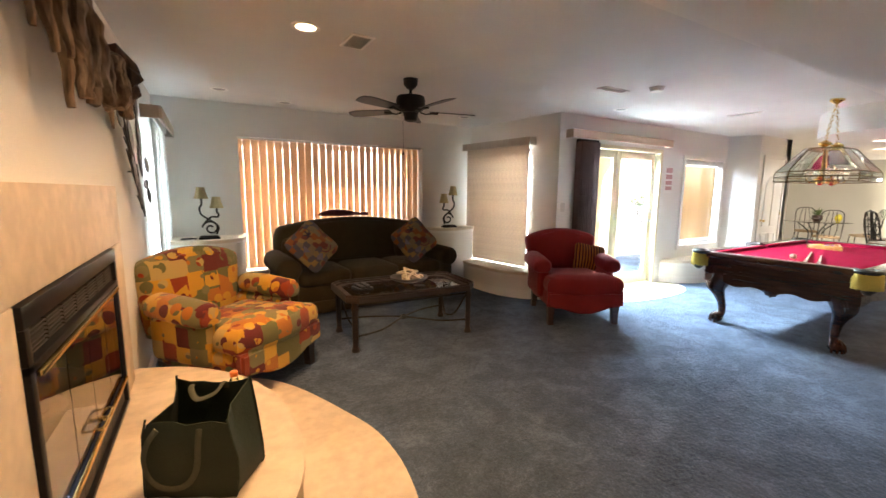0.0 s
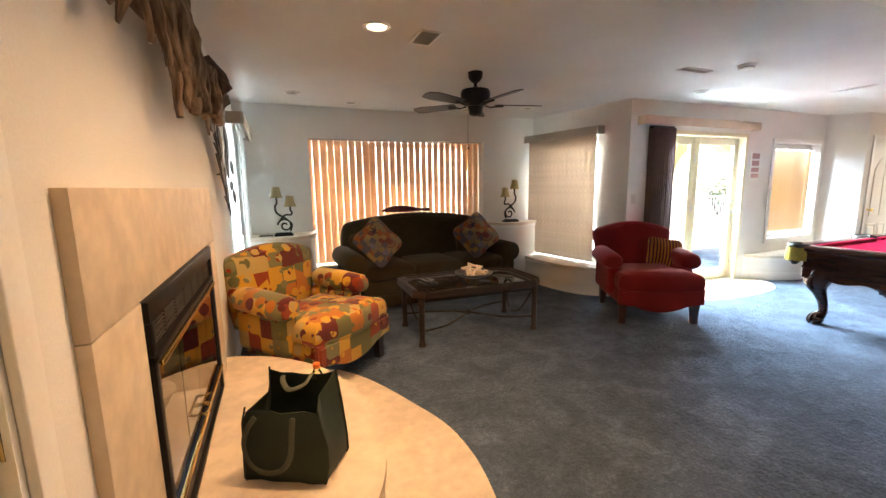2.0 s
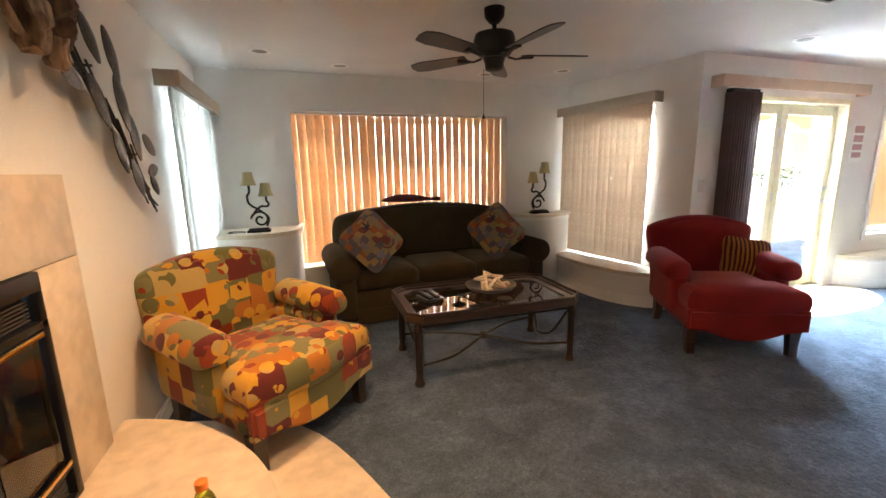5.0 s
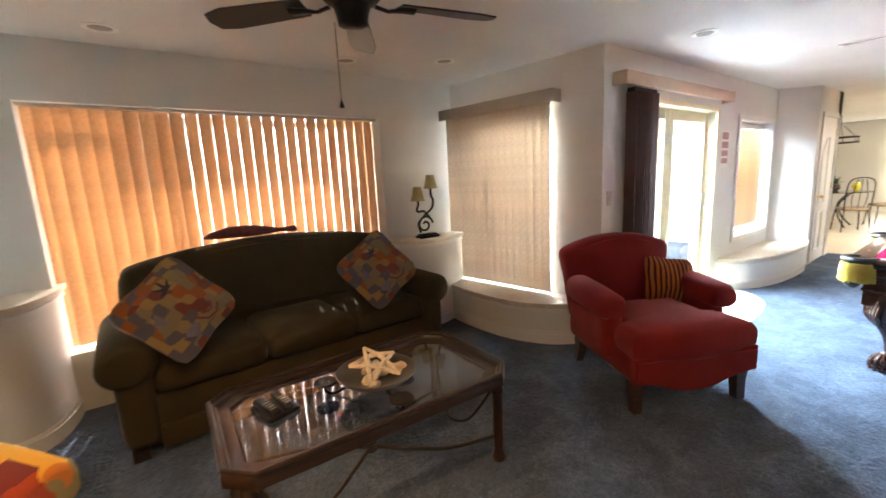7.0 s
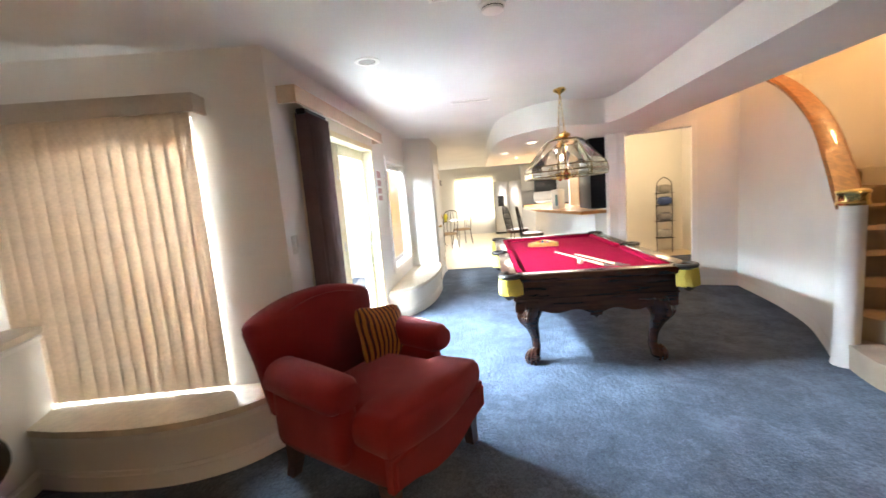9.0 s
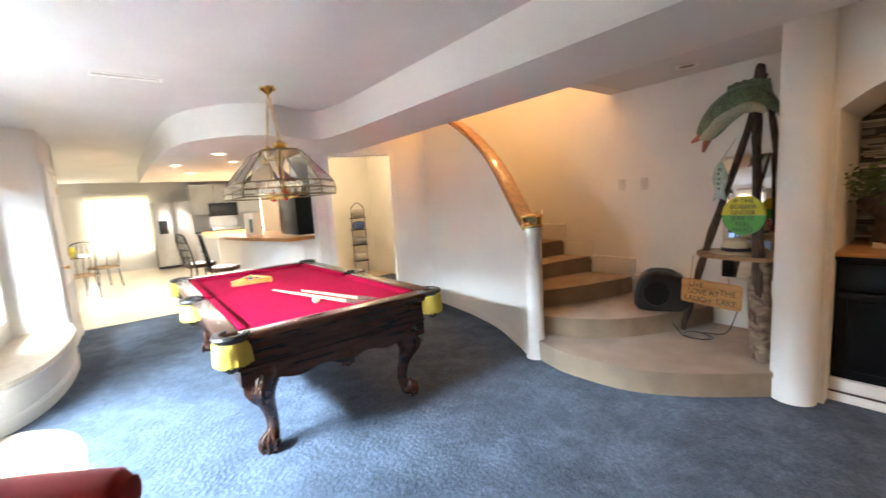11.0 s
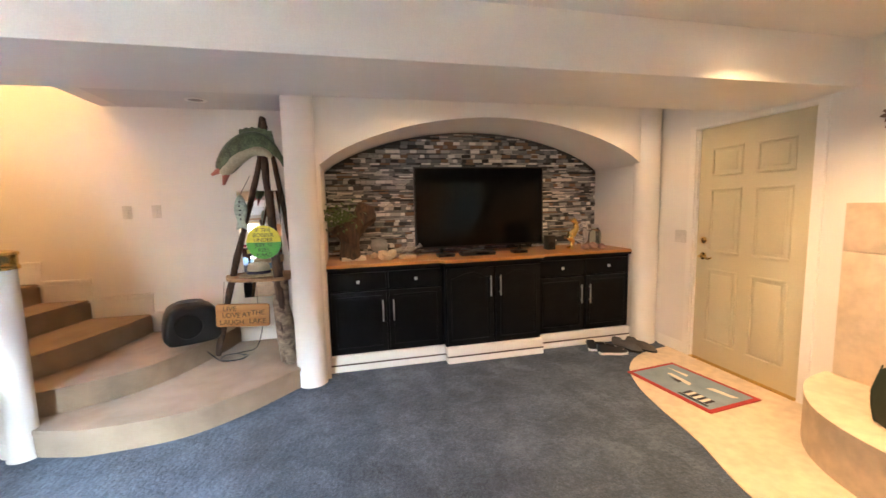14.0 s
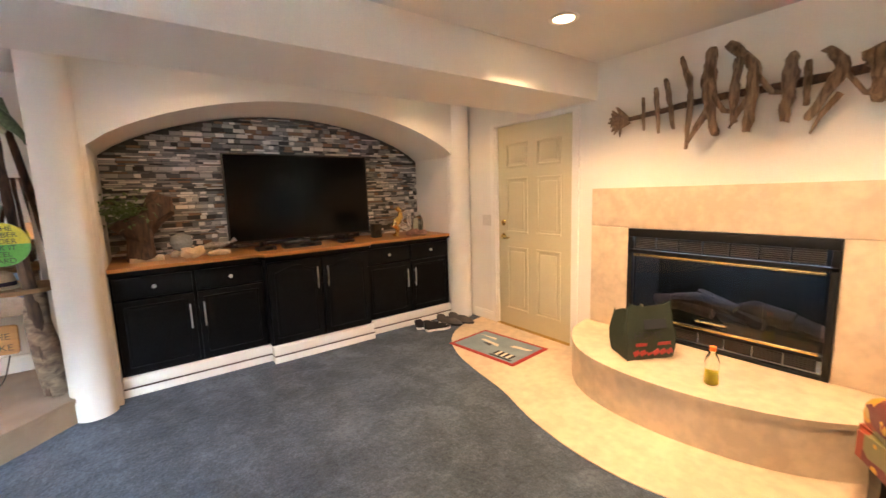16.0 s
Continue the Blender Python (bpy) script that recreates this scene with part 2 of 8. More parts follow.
def tube(bm, pts, radius, seg=8, closed=False, flat=1.0):
    """A round bar along pts; radius: a number or one a point."""
    pts = [Vector(p) for p in pts]
    n = len(pts)
    rad = radius if isinstance(radius, (list, tuple)) else [radius] * n
    rings = []
    up, last = Vector((0, 0, 1)), None
    for i, p in enumerate(pts):
        d = (pts[(i + 1) % n] - pts[i - 1]) if closed else (pts[min(i + 1, n - 1)] - pts[max(i - 1, 0)])
        d.normalize()
        s = d.cross(up)
        if s.length < 0.05:
            s = d.cross(Vector((1, 0, 0)))
        if last is not None:
            s = last - d * last.dot(d)
        s.normalize()
        last = s
        u = s.cross(d).normalized()
        rings.append([bm.verts.new(p + (s * math.cos(2 * math.pi * k / seg) + u * flat * math.sin(2 * math.pi * k / seg)) * rad[i]) for k in range(seg)])
    pairs = list(zip(rings, rings[1:])) + ([(rings[-1], rings[0])] if closed else [])
    for a, b in pairs:
        for k in range(seg):
            bm.faces.new((a[k], a[(k + 1) % seg], b[(k + 1) % seg], b[k]))
    if not closed:
        bm.faces.new(rings[0][::-1])
        bm.faces.new(rings[-1])
    return bm


def smooth_line(ctrl, steps=6, closed=False):
    """A soft curve through the control points."""
    c = [Vector(p) for p in ctrl]
    n = len(c)
    out = []
    for i in range(n if closed else n - 1):
        g = (lambda k: c[k % n]) if closed else (lambda k: c[max(0, min(n - 1, k))])
        p0, p1, p2, p3 = g(i - 1), g(i), g(i + 1), g(i + 2)
        for s in range(steps):
            t = s / steps
            out.append(0.5 * ((2 * p1) + (p2 - p0) * t + (2 * p0 - 5 * p1 + 4 * p2 - p3) * t * t + (3 * p1 - p0 - 3 * p2 + p3) * t ** 3))
    if not closed:
        out.append(c[-1])
    return out


def curve2(ctrl, steps=6, closed=False):
    return [(p.x, p.y) for p in smooth_line([(x, y, 0) for x, y in ctrl], steps, closed)]


def wall(name, p0, p1, z0, z1, thick, holes=(), label="white painted plaster wall", mat=None):
    """A wall from p0 to p1, its thickness to the right of the way; holes (s0, s1, z0, z1) go through."""
    a, b = Vector((*p0, 0)), Vector((*p1, 0))
    d = (b - a)
    length = d.length
    d.normalize()
    r = Vector((d.y, -d.x, 0))
    m = Matrix((( d.x, r.x, 0, a.x), (d.y, r.y, 0, a.y), (0, 0, 1, 0), (0, 0, 0, 1)))
    ss = sorted({0, length, *[h[0] for h in holes], *[h[1] for h in holes]})
    zs = sorted({z0, z1, *[h[2] for h in holes], *[h[3] for h in holes]})
    bm = B()
    for s0, s1 in zip(ss, ss[1:]):
        run = None
        for q0, q1 in zip(zs, zs[1:]):
            solid = not any(h[0] <= s0 + 1e-6 and s1 - 1e-6 <= h[1] and h[2] <= q0 + 1e-6 and q1 - 1e-6 <= h[3] for h in holes)
            if solid:
                run = (run[0], q1) if run else (q0, q1)
            if run and (not solid or q1 == zs[-1]):
                box(bm, s0, s1, 0, thick, run[0], run[1], m=m)
                run = None
    return setting(name, bm, mat or PAINT, label, "wall")


def ring_outline(w, h, r, n=5):
    """A rounded rectangle outline round the origin."""
    out = []
    for cx, cy, a0 in ((w / 2 - r, h / 2 - r, 0), (-w / 2 + r, h / 2 - r, 90), (-w / 2 + r, -h / 2 + r, 180), (w / 2 - r, -h / 2 + r, 270)):
        for i in range(n + 1):
            a = radians(a0 + 90 * i / n)
            out.append((cx + r * math.cos(a), cy + r * math.sin(a)))
    return out


def cushion(bm, outline, thick, r, bulge=0.0, m=None, sag=0.0):
    """A padded slab over a flat outline: rounded rim, swelling faces."""
    cx = sum(p[0] for p in outline) / len(outline)
    cy = sum(p[1] for p in outline) / len(outline)
    w = max(p[0] for p in outline) - min(p[0] for p in outline)
    h = max(p[1] for p in outline) - min(p[1] for p in outline)
    r = min(r, thick / 2)
    layers = []
    for s, f in ((0.0, -1), (0.35, -1), (0.7, -1)):
        layers.append((s, s, -thick / 2 - bulge * (1 - s * s)))
    for i in range(9):
        a = radians(-90 + 180 * i / 8)
        ins = r * (1 - math.cos(a))
        z = math.copysign(thick / 2 - r, math.sin(a)) + r * math.sin(a) if abs(math.sin(a)) > 1e-6 else 0.0
        layers.append((1 - 2 * ins / w, 1 - 2 * ins / h, z))
    for s in (0.7, 0.35, 0.0):
        layers.append((s, s, thick / 2 + bulge * (1 - s * s)))
    rings, made = [], []
    for sx, sy, z in layers:
        if sx == 0:
            v = bm.verts.new((cx, cy, z))
            rings.append([v])
            made.append(v)
        else:
            rg = [bm.verts.new((cx + (x - cx) * sx, cy + (y - cy) * sy, z)) for x, y in outline]
            rings.append(rg)
            made += rg
    n = len(outline)
    for a, b in zip(rings, rings[1:]):
        for i in range(n):
            j = (i + 1) % n
            if len(a) == 1:
                bm.faces.new((a[0], b[j], b[i]))
            elif len(b) == 1:
                bm.faces.new((a[i], a[j], b[0]))
            else:
                bm.faces.new((a[i], a[j], b[j], b[i]))
    if m is not None:
        bmesh.ops.transform(bm, matrix=m, verts=made)
    return bm


UPRIGHT = Matrix(((1, 0, 0, 0), (0, 0, -1, 0), (0, 1, 0, 0), (0, 0, 0, 1)))      # outline (x, z), thickness along y
SIDEWAYS = Matrix(((0, 0, 1, 0), (1, 0, 0, 0), (0, 1, 0, 0), (0, 0, 0, 1)))      # outline (y, z), thickness along x


def T(x, y, z):
    return Matrix.Translation((x, y, z))


def knobbly(bm, pts, radii, seg=9, amount=0.25, seed=0.0, freq=14.0):
    """A crooked weathered branch."""
    start = len(bm.verts)
    tube(bm, pts, radii, seg)
    bm.verts.ensure_lookup_table()
    mean = sum(radii) / len(radii)
    for v in bm.verts[start:]:
        v.co += noise.noise_vector(v.co * freq + Vector((seed, seed * 2, 0))) * mean * amount
        v.co += noise.noise_vector(v.co * freq * 2.7 + Vector((seed, 0, seed))) * mean * amount * 0.4
    return bm


def lettering(text, size, mat, m, parent, name="lettering", extrude=0.0006):
    cu = bpy.data.curves.new("lettering", "FONT")
    cu.body, cu.size, cu.extrude = text, size, extrude
    cu.align_x, cu.align_y = "CENTER", "CENTER"
    tmp = new("lettering_curve", cu)
    me = bpy.data.meshes.new_from_object(tmp)
    bpy.data.objects.remove(tmp)
    bpy.data.curves.remove(cu)
    me.materials.clear()
    me.materials.append(mat)
    ob = new(name, me)
    ob.parent = parent
    ob.matrix_local = m
    return ob


def patches(name, colours, scale=8.0, rough=0.9, shapes=True, loose=0.55):
    """A woven print of square patches with discs and leaf shapes in other colours."""
    m = material(name, colours[0], rough, 0, 0.1, fine=240, bump=0.25, sheen=0.2, spec=0.15)
    n, link = m.node_tree.nodes, m.node_tree.links.new
    b = n["Principled BSDF"]
    co = n.new("ShaderNodeTexCoord")

    def ramp(source, shift):
        r = n.new("ShaderNodeValToRGB")
        r.color_ramp.interpolation = "CONSTANT"
        es = r.color_ramp.elements
        k = len(colours)
        es[0].position, es[1].position = 0.0, 1.0 / k
        for i in range(2, k):
            es.new(i / k)
        for i in range(k):
            es[i].color = (*colours[(i + shift) % k], 1)
        link(source, r.inputs[0])
        return r.outputs[0]

    def cells(metric, offset, sc):
        mp = n.new("ShaderNodeMapping")
        mp.inputs["Location"].default_value = offset
        link(co.outputs["Object"], mp.inputs[0])
        v = n.new("ShaderNodeTexVoronoi")
        v.distance = metric
        v.inputs["Scale"].default_value, v.inputs["Randomness"].default_value = sc, loose
        link(mp.outputs[0], v.inputs["Vector"])
        sep = n.new("ShaderNodeSeparateColor")
        link(v.outputs["Color"], sep.inputs[0])
        return v.outputs["Distance"], sep.outputs

    def mix(mask, a, c):
        x = n.new("ShaderNodeMix")
        x.data_type = "RGBA"
        link(mask, x.inputs["Factor"])
        link(a, x.inputs["A"])
        link(c, x.inputs["B"])
        return x.outputs["Result"]

    def less(source, limit):
        q = n.new("ShaderNodeMath")
        q.operation = "LESS_THAN"
        q.inputs[1].default_value = limit
        link(source, q.inputs[0])
        return q.outputs[0]

    d, c = cells("CHEBYCHEV", (0.3, 0.1, 0.2), scale * 0.8)
    out = ramp(c[0], 0)
    if shapes:
        d1, c1 = cells("EUCLIDEAN", (0, 0, 0), scale)
        d2, c2 = cells("EUCLIDEAN", (0.36 / scale, 0.24 / scale, 0.3 / scale), scale)
        out = mix(less(d1, 0.42), out, ramp(c1[1], 2))
        both = n.new("ShaderNodeMath")
        both.operation = "MAXIMUM"
        link(d1, both.inputs[0]), link(d2, both.inputs[1])
        out = mix(less(both.outputs[0], 0.42), out, ramp(c1[2], 4))
    link(out, b.inputs["Base Color"])
    return m


PRINT = patches("retro_print", [(0.52, 0.27, 0.025), (0.25, 0.04, 0.015), (0.42, 0.30, 0.10), (0.13, 0.125, 0.045), (0.54, 0.30, 0.035), (0.12, 0.02, 0.018), (0.40, 0.14, 0.02), (0.18, 0.16, 0.07)], 10.4, loose=0.3)
PILLOW_PRINT = patches("patchwork_print", [(0.24, 0.16, 0.065), (0.08, 0.075, 0.09), (0.22, 0.075, 0.025), (0.20, 0.145, 0.07), (0.13, 0.04, 0.035), (0.17, 0.135, 0.085)], 19, shapes=False)


def stripes(name, colours, scale):
    m = material(name, colours[0], 0.9, 0, 0.1, fine=240, bump=0.25, sheen=0.2, spec=0.15)
    n, link = m.node_tree.nodes, m.node_tree.links.new
    co = n.new("ShaderNodeTexCoord")
    w = n.new("ShaderNodeTexWave")
    w.inputs["Scale"].default_value, w.inputs["Distortion"].default_value, w.inputs["Detail"].default_value = scale, 0.6, 1
    link(co.outputs["Object"], w.inputs["Vector"])
    r = n.new("ShaderNodeValToRGB")
    r.color_ramp.interpolation = "CONSTANT"
    es = r.color_ramp.elements
    es[0].position, es[1].position = 0, 1 / len(colours)
    for i in range(2, len(colours)):
        es.new(i / len(colours))
    for i, c in enumerate(colours):
        es[i].color = (*c, 1)
    link(w.outputs["Fac"], r.inputs[0])
    link(r.outputs[0], n["Principled BSDF"].inputs["Base Color"])
    return m


STRIPE = stripes("striped_weave", [(0.03, 0.012, 0.012), (0.26, 0.035, 0.015), (0.16, 0.02, 0.012), (0.42, 0.19, 0.035), (0.40, 0.13, 0.02)], 10)
NAVY = material("dark_navy_thread", (0.03, 0.025, 0.05), 0.9, bump=0.2)
SHADE = translucent("tan_lamp_shade", (0.50, 0.40, 0.20), 0.35)
PLASTIC = material("black_plastic", (0.012, 0.012, 0.013), 0.35, vary=0.2, bump=0.02)
YELLOW = material("yellow_fringe", (0.62, 0.50, 0.10), 0.85, vary=0.2, fine=200, bump=0.3)
CREAM = material("cream_resin", (0.70, 0.58, 0.42), 0.5, vary=0.15, bump=0.1)
GREEN_BAG = material("dark_green_polypropylene", (0.018, 0.030, 0.018), 0.75, vary=0.15, fine=150, bump=0.2)
CURTAIN = material("mauve_brown_curtain", (0.12, 0.075, 0.07), 0.85, vary=0.2, fine=150, bump=0.2)

# ---- structure ----
CEILING, BEAM = 2.365, 2.087
BACK = 0.27    # the wall behind niche and stairs
floor_bm = B()
box(floor_bm, 0.3, 12.0, -0.2, 7.4, -0.1, 0.0)
setting("floor", floor_bm, CARPET, "blue-grey cut pile carpet with worn traces", "floor")
ceil_bm = B()
box(ceil_bm, 0.3, 5.0, 0.1, 7.4, CEILING, CEILING + 0.15)
box(ceil_bm, 5.0, 5.40, 0.1, 1.96, CEILING, CEILING + 0.15)
box(ceil_bm, 5.0, 17.4, 1.96, 7.4, CEILING, CEILING + 0.15)
box(ceil_bm, 7.9, 17.4, -2.0, 1.96, CEILING, CEILING + 0.15)
setting("ceiling", ceil_bm, CEIL, "white painted ceiling", "ceiling")

# west wall with the entrance door and the side window
wall("wall_west", (0.5, 7.35), (0.5, 0.1), 0, CEILING, 0.2, [(0.55, 1.45, 0.40, 1.95), (3.28, 4.40, 0.33, 1.07), (4.94, 5.89, 0, 2.04)])
wall("wall_bay_back", (4.8, 7.15), (0.3, 7.15), 0, CEILING, -0.2, [(1.10, 3.50, 0.40, 2.00)])
wall("wall_bay_side", (4.78, 5.335), (4.52, 7.15), 0, CEILING, 0.2, [(0.45, 1.65, 0.40, 2.0)])
wall("wall_garden", (8.78, 5.335), (4.78, 5.335), 0, CEILING, 0.22, [(0.12, 1.24, 0.55, 1.93), (1.86, 3.70, 0, 2.03)])
wall("wall_garden_angle", (9.05, 4.95), (8.78, 5.335), 0, CEILING, 0.2)
wall("wall_nook", (10.2, 4.95), (9.05, 4.95), 0, CEILING, 0.2)
wall("wall_nook_side", (10.2, 7.4), (10.2, 4.95), 0, CEILING, 0.2)

# beam and soffit over the bar
beam_bm = B()
prism(beam_bm, [(0.5, 2.62), (0.5, 1.96), (8.3, 1.96), (13.0, 1.96), (13.0, 4.05)] + curve2([(10.1, 4.0), (8.15, 3.9), (7.4, 3.62), (7.13, 3.23), (7.28, 2.85), (7.2, 2.68), (6.7, 2.62)], 6), BEAM, CEILING - 0.002)
setting("beam", beam_bm, PAINT, "white plaster beam and curved soffit", "beam", True)

# arch wall with the niche
def arch_z(x):
    u = (x - 2.215) / 1.505
    return 1.79 + 0.405 * max(0.0, 1 - u * u) ** 0.82


arch_bm = B()
n_arch = 28
xs = [0.71 + 3.01 * i / n_arch for i in range(n_arch + 1)]
outline = [(0.5, 0), (0.71, 0)] + [(x, arch_z(x)) for x in xs] + [(3.72, 0), (3.88, 0), (3.88, CEILING), (0.5, CEILING)]
prism(arch_bm, outline, 0, 0.14, Matrix(((1, 0, 0, 0), (0, 0, -1, 1.03), (0, 1, 0, 0), (0, 0, 0, 1))))
setting("wall_arch", arch_bm, PAINT, "white plaster wall with a wide arched niche", "wall", True)
niche_bm = B()
prism(niche_bm, [(x, arch_z(x)) for x in xs] + [(3.72, CEILING), (0.71, CEILING)], 0, 0.62, Matrix(((1, 0, 0, 0), (0, 0, -1, 0.89), (0, 1, 0, 0), (0, 0, 0, 1))))
box(niche_bm, 0.5, 0.71, BACK, 0.89, 0, CEILING)
box(niche_bm, 3.72, 3.88, BACK, 0.89, 0, CEILING)
setting("niche_lining", niche_bm, PAINT, "white plaster lining of the arched niche", "wall", True)
wall("wall_niche_back", (3.88, BACK), (0.3, BACK), 0, CEILING, -0.15)
for x, name in ((3.865, "column"), (0.615, "pilaster")):
    bm = B()
    turned(bm, [(0.12, 0.0), (0.12, CEILING)], 32, Matrix.Translation((x, 1.06 if x > 1 else 0.99, 0)))
    setting(name, bm, PAINT, "round white plaster " + name, "column", True)

# stair hall
wall("wall_stair_back", (9.5, BACK), (3.88, BACK), 0, 4.8, -0.15)
curve_plan = curve2([(5.50, 1.70), (5.85, 1.51), (6.30, 1.30), (6.85, 1.15), (7.4, 1.06), (7.85, 1.0)], 5)


def rail_z(x):
    pts = [(5.44, 1.08), (5.64, 1.19), (5.80, 1.33), (5.99, 1.49), (6.36, 1.82), (6.70, 2.06), (7.00, 2.24), (7.28, 2.38), (8.0, 2.70)]
    for (a, za), (b, zb) in zip(pts, pts[1:]):
        if x <= b:
            return za + (zb - za) * max(0, x - a) / (b - a)
    return pts[-1][1]


cw = B()
rows = []
for i, (x, y) in enumerate(curve_plan):
    j = min(i + 1, len(curve_plan) - 1)
    k = max(i - 1, 0)
    d = Vector((curve_plan[j][0] - curve_plan[k][0], curve_plan[j][1] - curve_plan[k][1], 0)).normalized()
    nrm = Vector((d.y, -d.x, 0)) * 0.11
    top = min(rail_z(x), 2.6)
    rows.append([cw.verts.new(v) for v in ((x, y, 0), (x, y, top), (x + nrm.x, y + nrm.y, top), (x + nrm.x, y + nrm.y, 0))])
for a, b in zip(rows, rows[1:]):
    for k in range(4):
        cw.faces.new((a[k], a[(k + 1) % 4], b[(k + 1) % 4], b[k]))
cw.faces.new(rows[0]), cw.faces.new(rows[-1][::-1])
setting("wall_stair_curved", cw, PAINT, "curved white half wall beside the stairs", "wall", True)
wall("wall_corner", (7.85, 1.0), (7.99, 1.39), 0, CEILING, 0.15)
wall("wall_hall_door", (7.99, 1.39), (8.36, 2.28), 0, CEILING, 0.15, [(0.08, 0.86, 0, 2.05)])
wall("wall_bar_end", (8.36, 2.28), (8.36, 2.39), 0, CEILING, 0.15)
# upper stairwell shell
wall("wall_well_north", (5.40, 1.96), (9.5, 1.96), CEILING, 4.8, 0.15)
wall("wall_well_west", (5.40, 0.12), (5.40, 1.96), CEILING, 4.8, 0.15)
wall("wall_well_east", (9.5, 2.1), (9.5, 0.12), CEILING, 4.8, 0.15)
bm = B()
box(bm, 5.0, 9.7, 0.1, 2.2, 4.8, 4.9)
setting("ceiling_stairwell", bm, CEIL, "white stairwell ceiling", "ceiling")

# kitchen and nook shell
bm = B()
box(bm, 10.25, 17.4, -2.0, 8.2, -0.1, 0.004)
setting("floor_kitchen", bm, TILE, "pale cream kitchen floor tiles", "floor")
wall("wall_kitchen_east", (17.1, 8.0), (17.1, -2.0), 0, 2.4, -0.15, [(2.9, 4.2, 0.5, 2.05)])
wall("wall_kitchen_south", (17.1, 0.9), (11.07, 0.9), 0, 2.4, -0.15)
wall("wall_hall_south", (11.05, 0.25), (9.65, 0.25), 0, 2.4, -0.1)
wall("wall_nook_north", (10.2, 7.4), (17.1, 7.4), 0, 2.4, -0.15)
bm = B()
box(bm, 10.2, 17.4, 7.4, 7.6, 2.37, 2.45)
setting("ceiling_nook", bm, CEIL, "white nook ceiling", "ceiling")
wall("wall_hall_far", (10.95, 0.15), (10.95, 2.4), 0, 2.4, 0.1)

# outside
bm = B()
box(bm, -40, 60, 5.56, 60, -0.12, -0.06)
setting("ground", bm, PATIO, "pale sunlit patio paving", "ground")

# ---- trim, windows, blinds ----
def baseboard(name, pts, h=0.10, t=0.014):
    bm = B()
    for (x0, y0), (x1, y1) in zip(pts, pts[1:]):
        d = Vector((x1 - x0, y1 - y0, 0))
        l = d.length
        d.normalize()
        r = Vector((d.y, -d.x, 0))
        m = Matrix(((d.x, r.x, 0, x0), (d.y, r.y, 0, y0), (0, 0, 1, 0), (0, 0, 0, 1)))
        box(bm, 0, l + 0.004, -t, 0.0, 0, h * 0.8, m=m)
        box(bm, 0, l + 0.004, -t * 0.6, 0.0, h * 0.8, h, m=m)
    return setting(name, bm, TRIM, "white moulded baseboard", "baseboard")


baseboard("baseboard", [(7.99, 1.395), (7.85, 1.015)] + [(x, y + 0.002) for x, y in curve_plan[::-1]])
baseboard("baseboard", [(0.502, 6.6), (0.502, 4.60)])
baseboard("baseboard", [(10.2, 4.948), (10.05, 4.948)])
baseboard("baseboard", [(0.502, 1.40), (0.502, 1.10)])


def ledge(name, plan, back, z, label):
    """A built-in plaster ledge: curved front, overhanging top with a bead, moulded base."""
    root = thing(name, label, "window seat", kind="structure")

    def grown(d):
        out = []
        for i, (x, y) in enumerate(plan):
            a, b = plan[max(0, i - 1)], plan[min(len(plan) - 1, i + 1)]
            t = Vector((b[0] - a[0], b[1] - a[1], 0)).normalized()
            out.append((x - t.y * d, y + t.x * d))
        return out
    bm = B()
    prism(bm, plan + back, 0, z - 0.035)
    part("front", bm, PAINT, root)
    bm = B()
    prism(bm, grown(0.025) + back, z - 0.035, z)
    part("top", bm, material("ledge_top", (0.70, 0.62, 0.50), 0.5, vary=0.1, scale=5, fine=30, bump=0.05), root, "cream painted ledge top")
    bm = B()
    prism(bm, grown(0.012) + back, z - 0.075, z - 0.05)
    part("bead", bm, TRIM, root)
    bm = B()
    prism(bm, grown(0.014) + back, 0, 0.085)
    prism(bm, grown(0.007) + back, 0.085, 0.11)
    part("base_moulding", bm, TRIM, root)
    return root


ledge("window_seat", curve2([(4.80, 5.335), (4.62, 5.44), (4.42, 5.62), (4.29, 5.92), (4.25, 6.35), (4.28, 6.75), (4.32, 7.15)]), [(4.54, 7.15), (4.78, 5.335)], 0.355, "curved white plaster window seat under the blinds")
ledge("window_seat", curve2([(9.05, 4.95), (8.6, 4.88), (8.0, 4.90), (7.55, 4.98), (7.25, 5.12), (7.08, 5.335)]), [(8.78, 5.335)], 0.355, "curved white plaster window seat by the patio door")
ledge("corner_shelf", curve2([(4.60, 6.86), (4.35, 6.72), (4.05, 6.62), (3.83, 6.72), (3.75, 6.95), (3.75, 7.15)]), [(4.55, 7.15)], 0.86, "tall curved white plaster corner shelf")
ledge("corner_shelf", curve2([(1.32, 7.15), (1.30, 6.8), (1.2, 6.55), (0.95, 6.44), (0.7, 6.49), (0.5, 6.6)]), [(0.5, 7.15)], 0.86, "tall curved white plaster corner shelf")
ledge("window_seat", [(3.75, 6.99), (1.32, 6.99)], [(1.32, 7.15), (3.75, 7.15)], 0.355, "low white plaster sill behind the sofa")


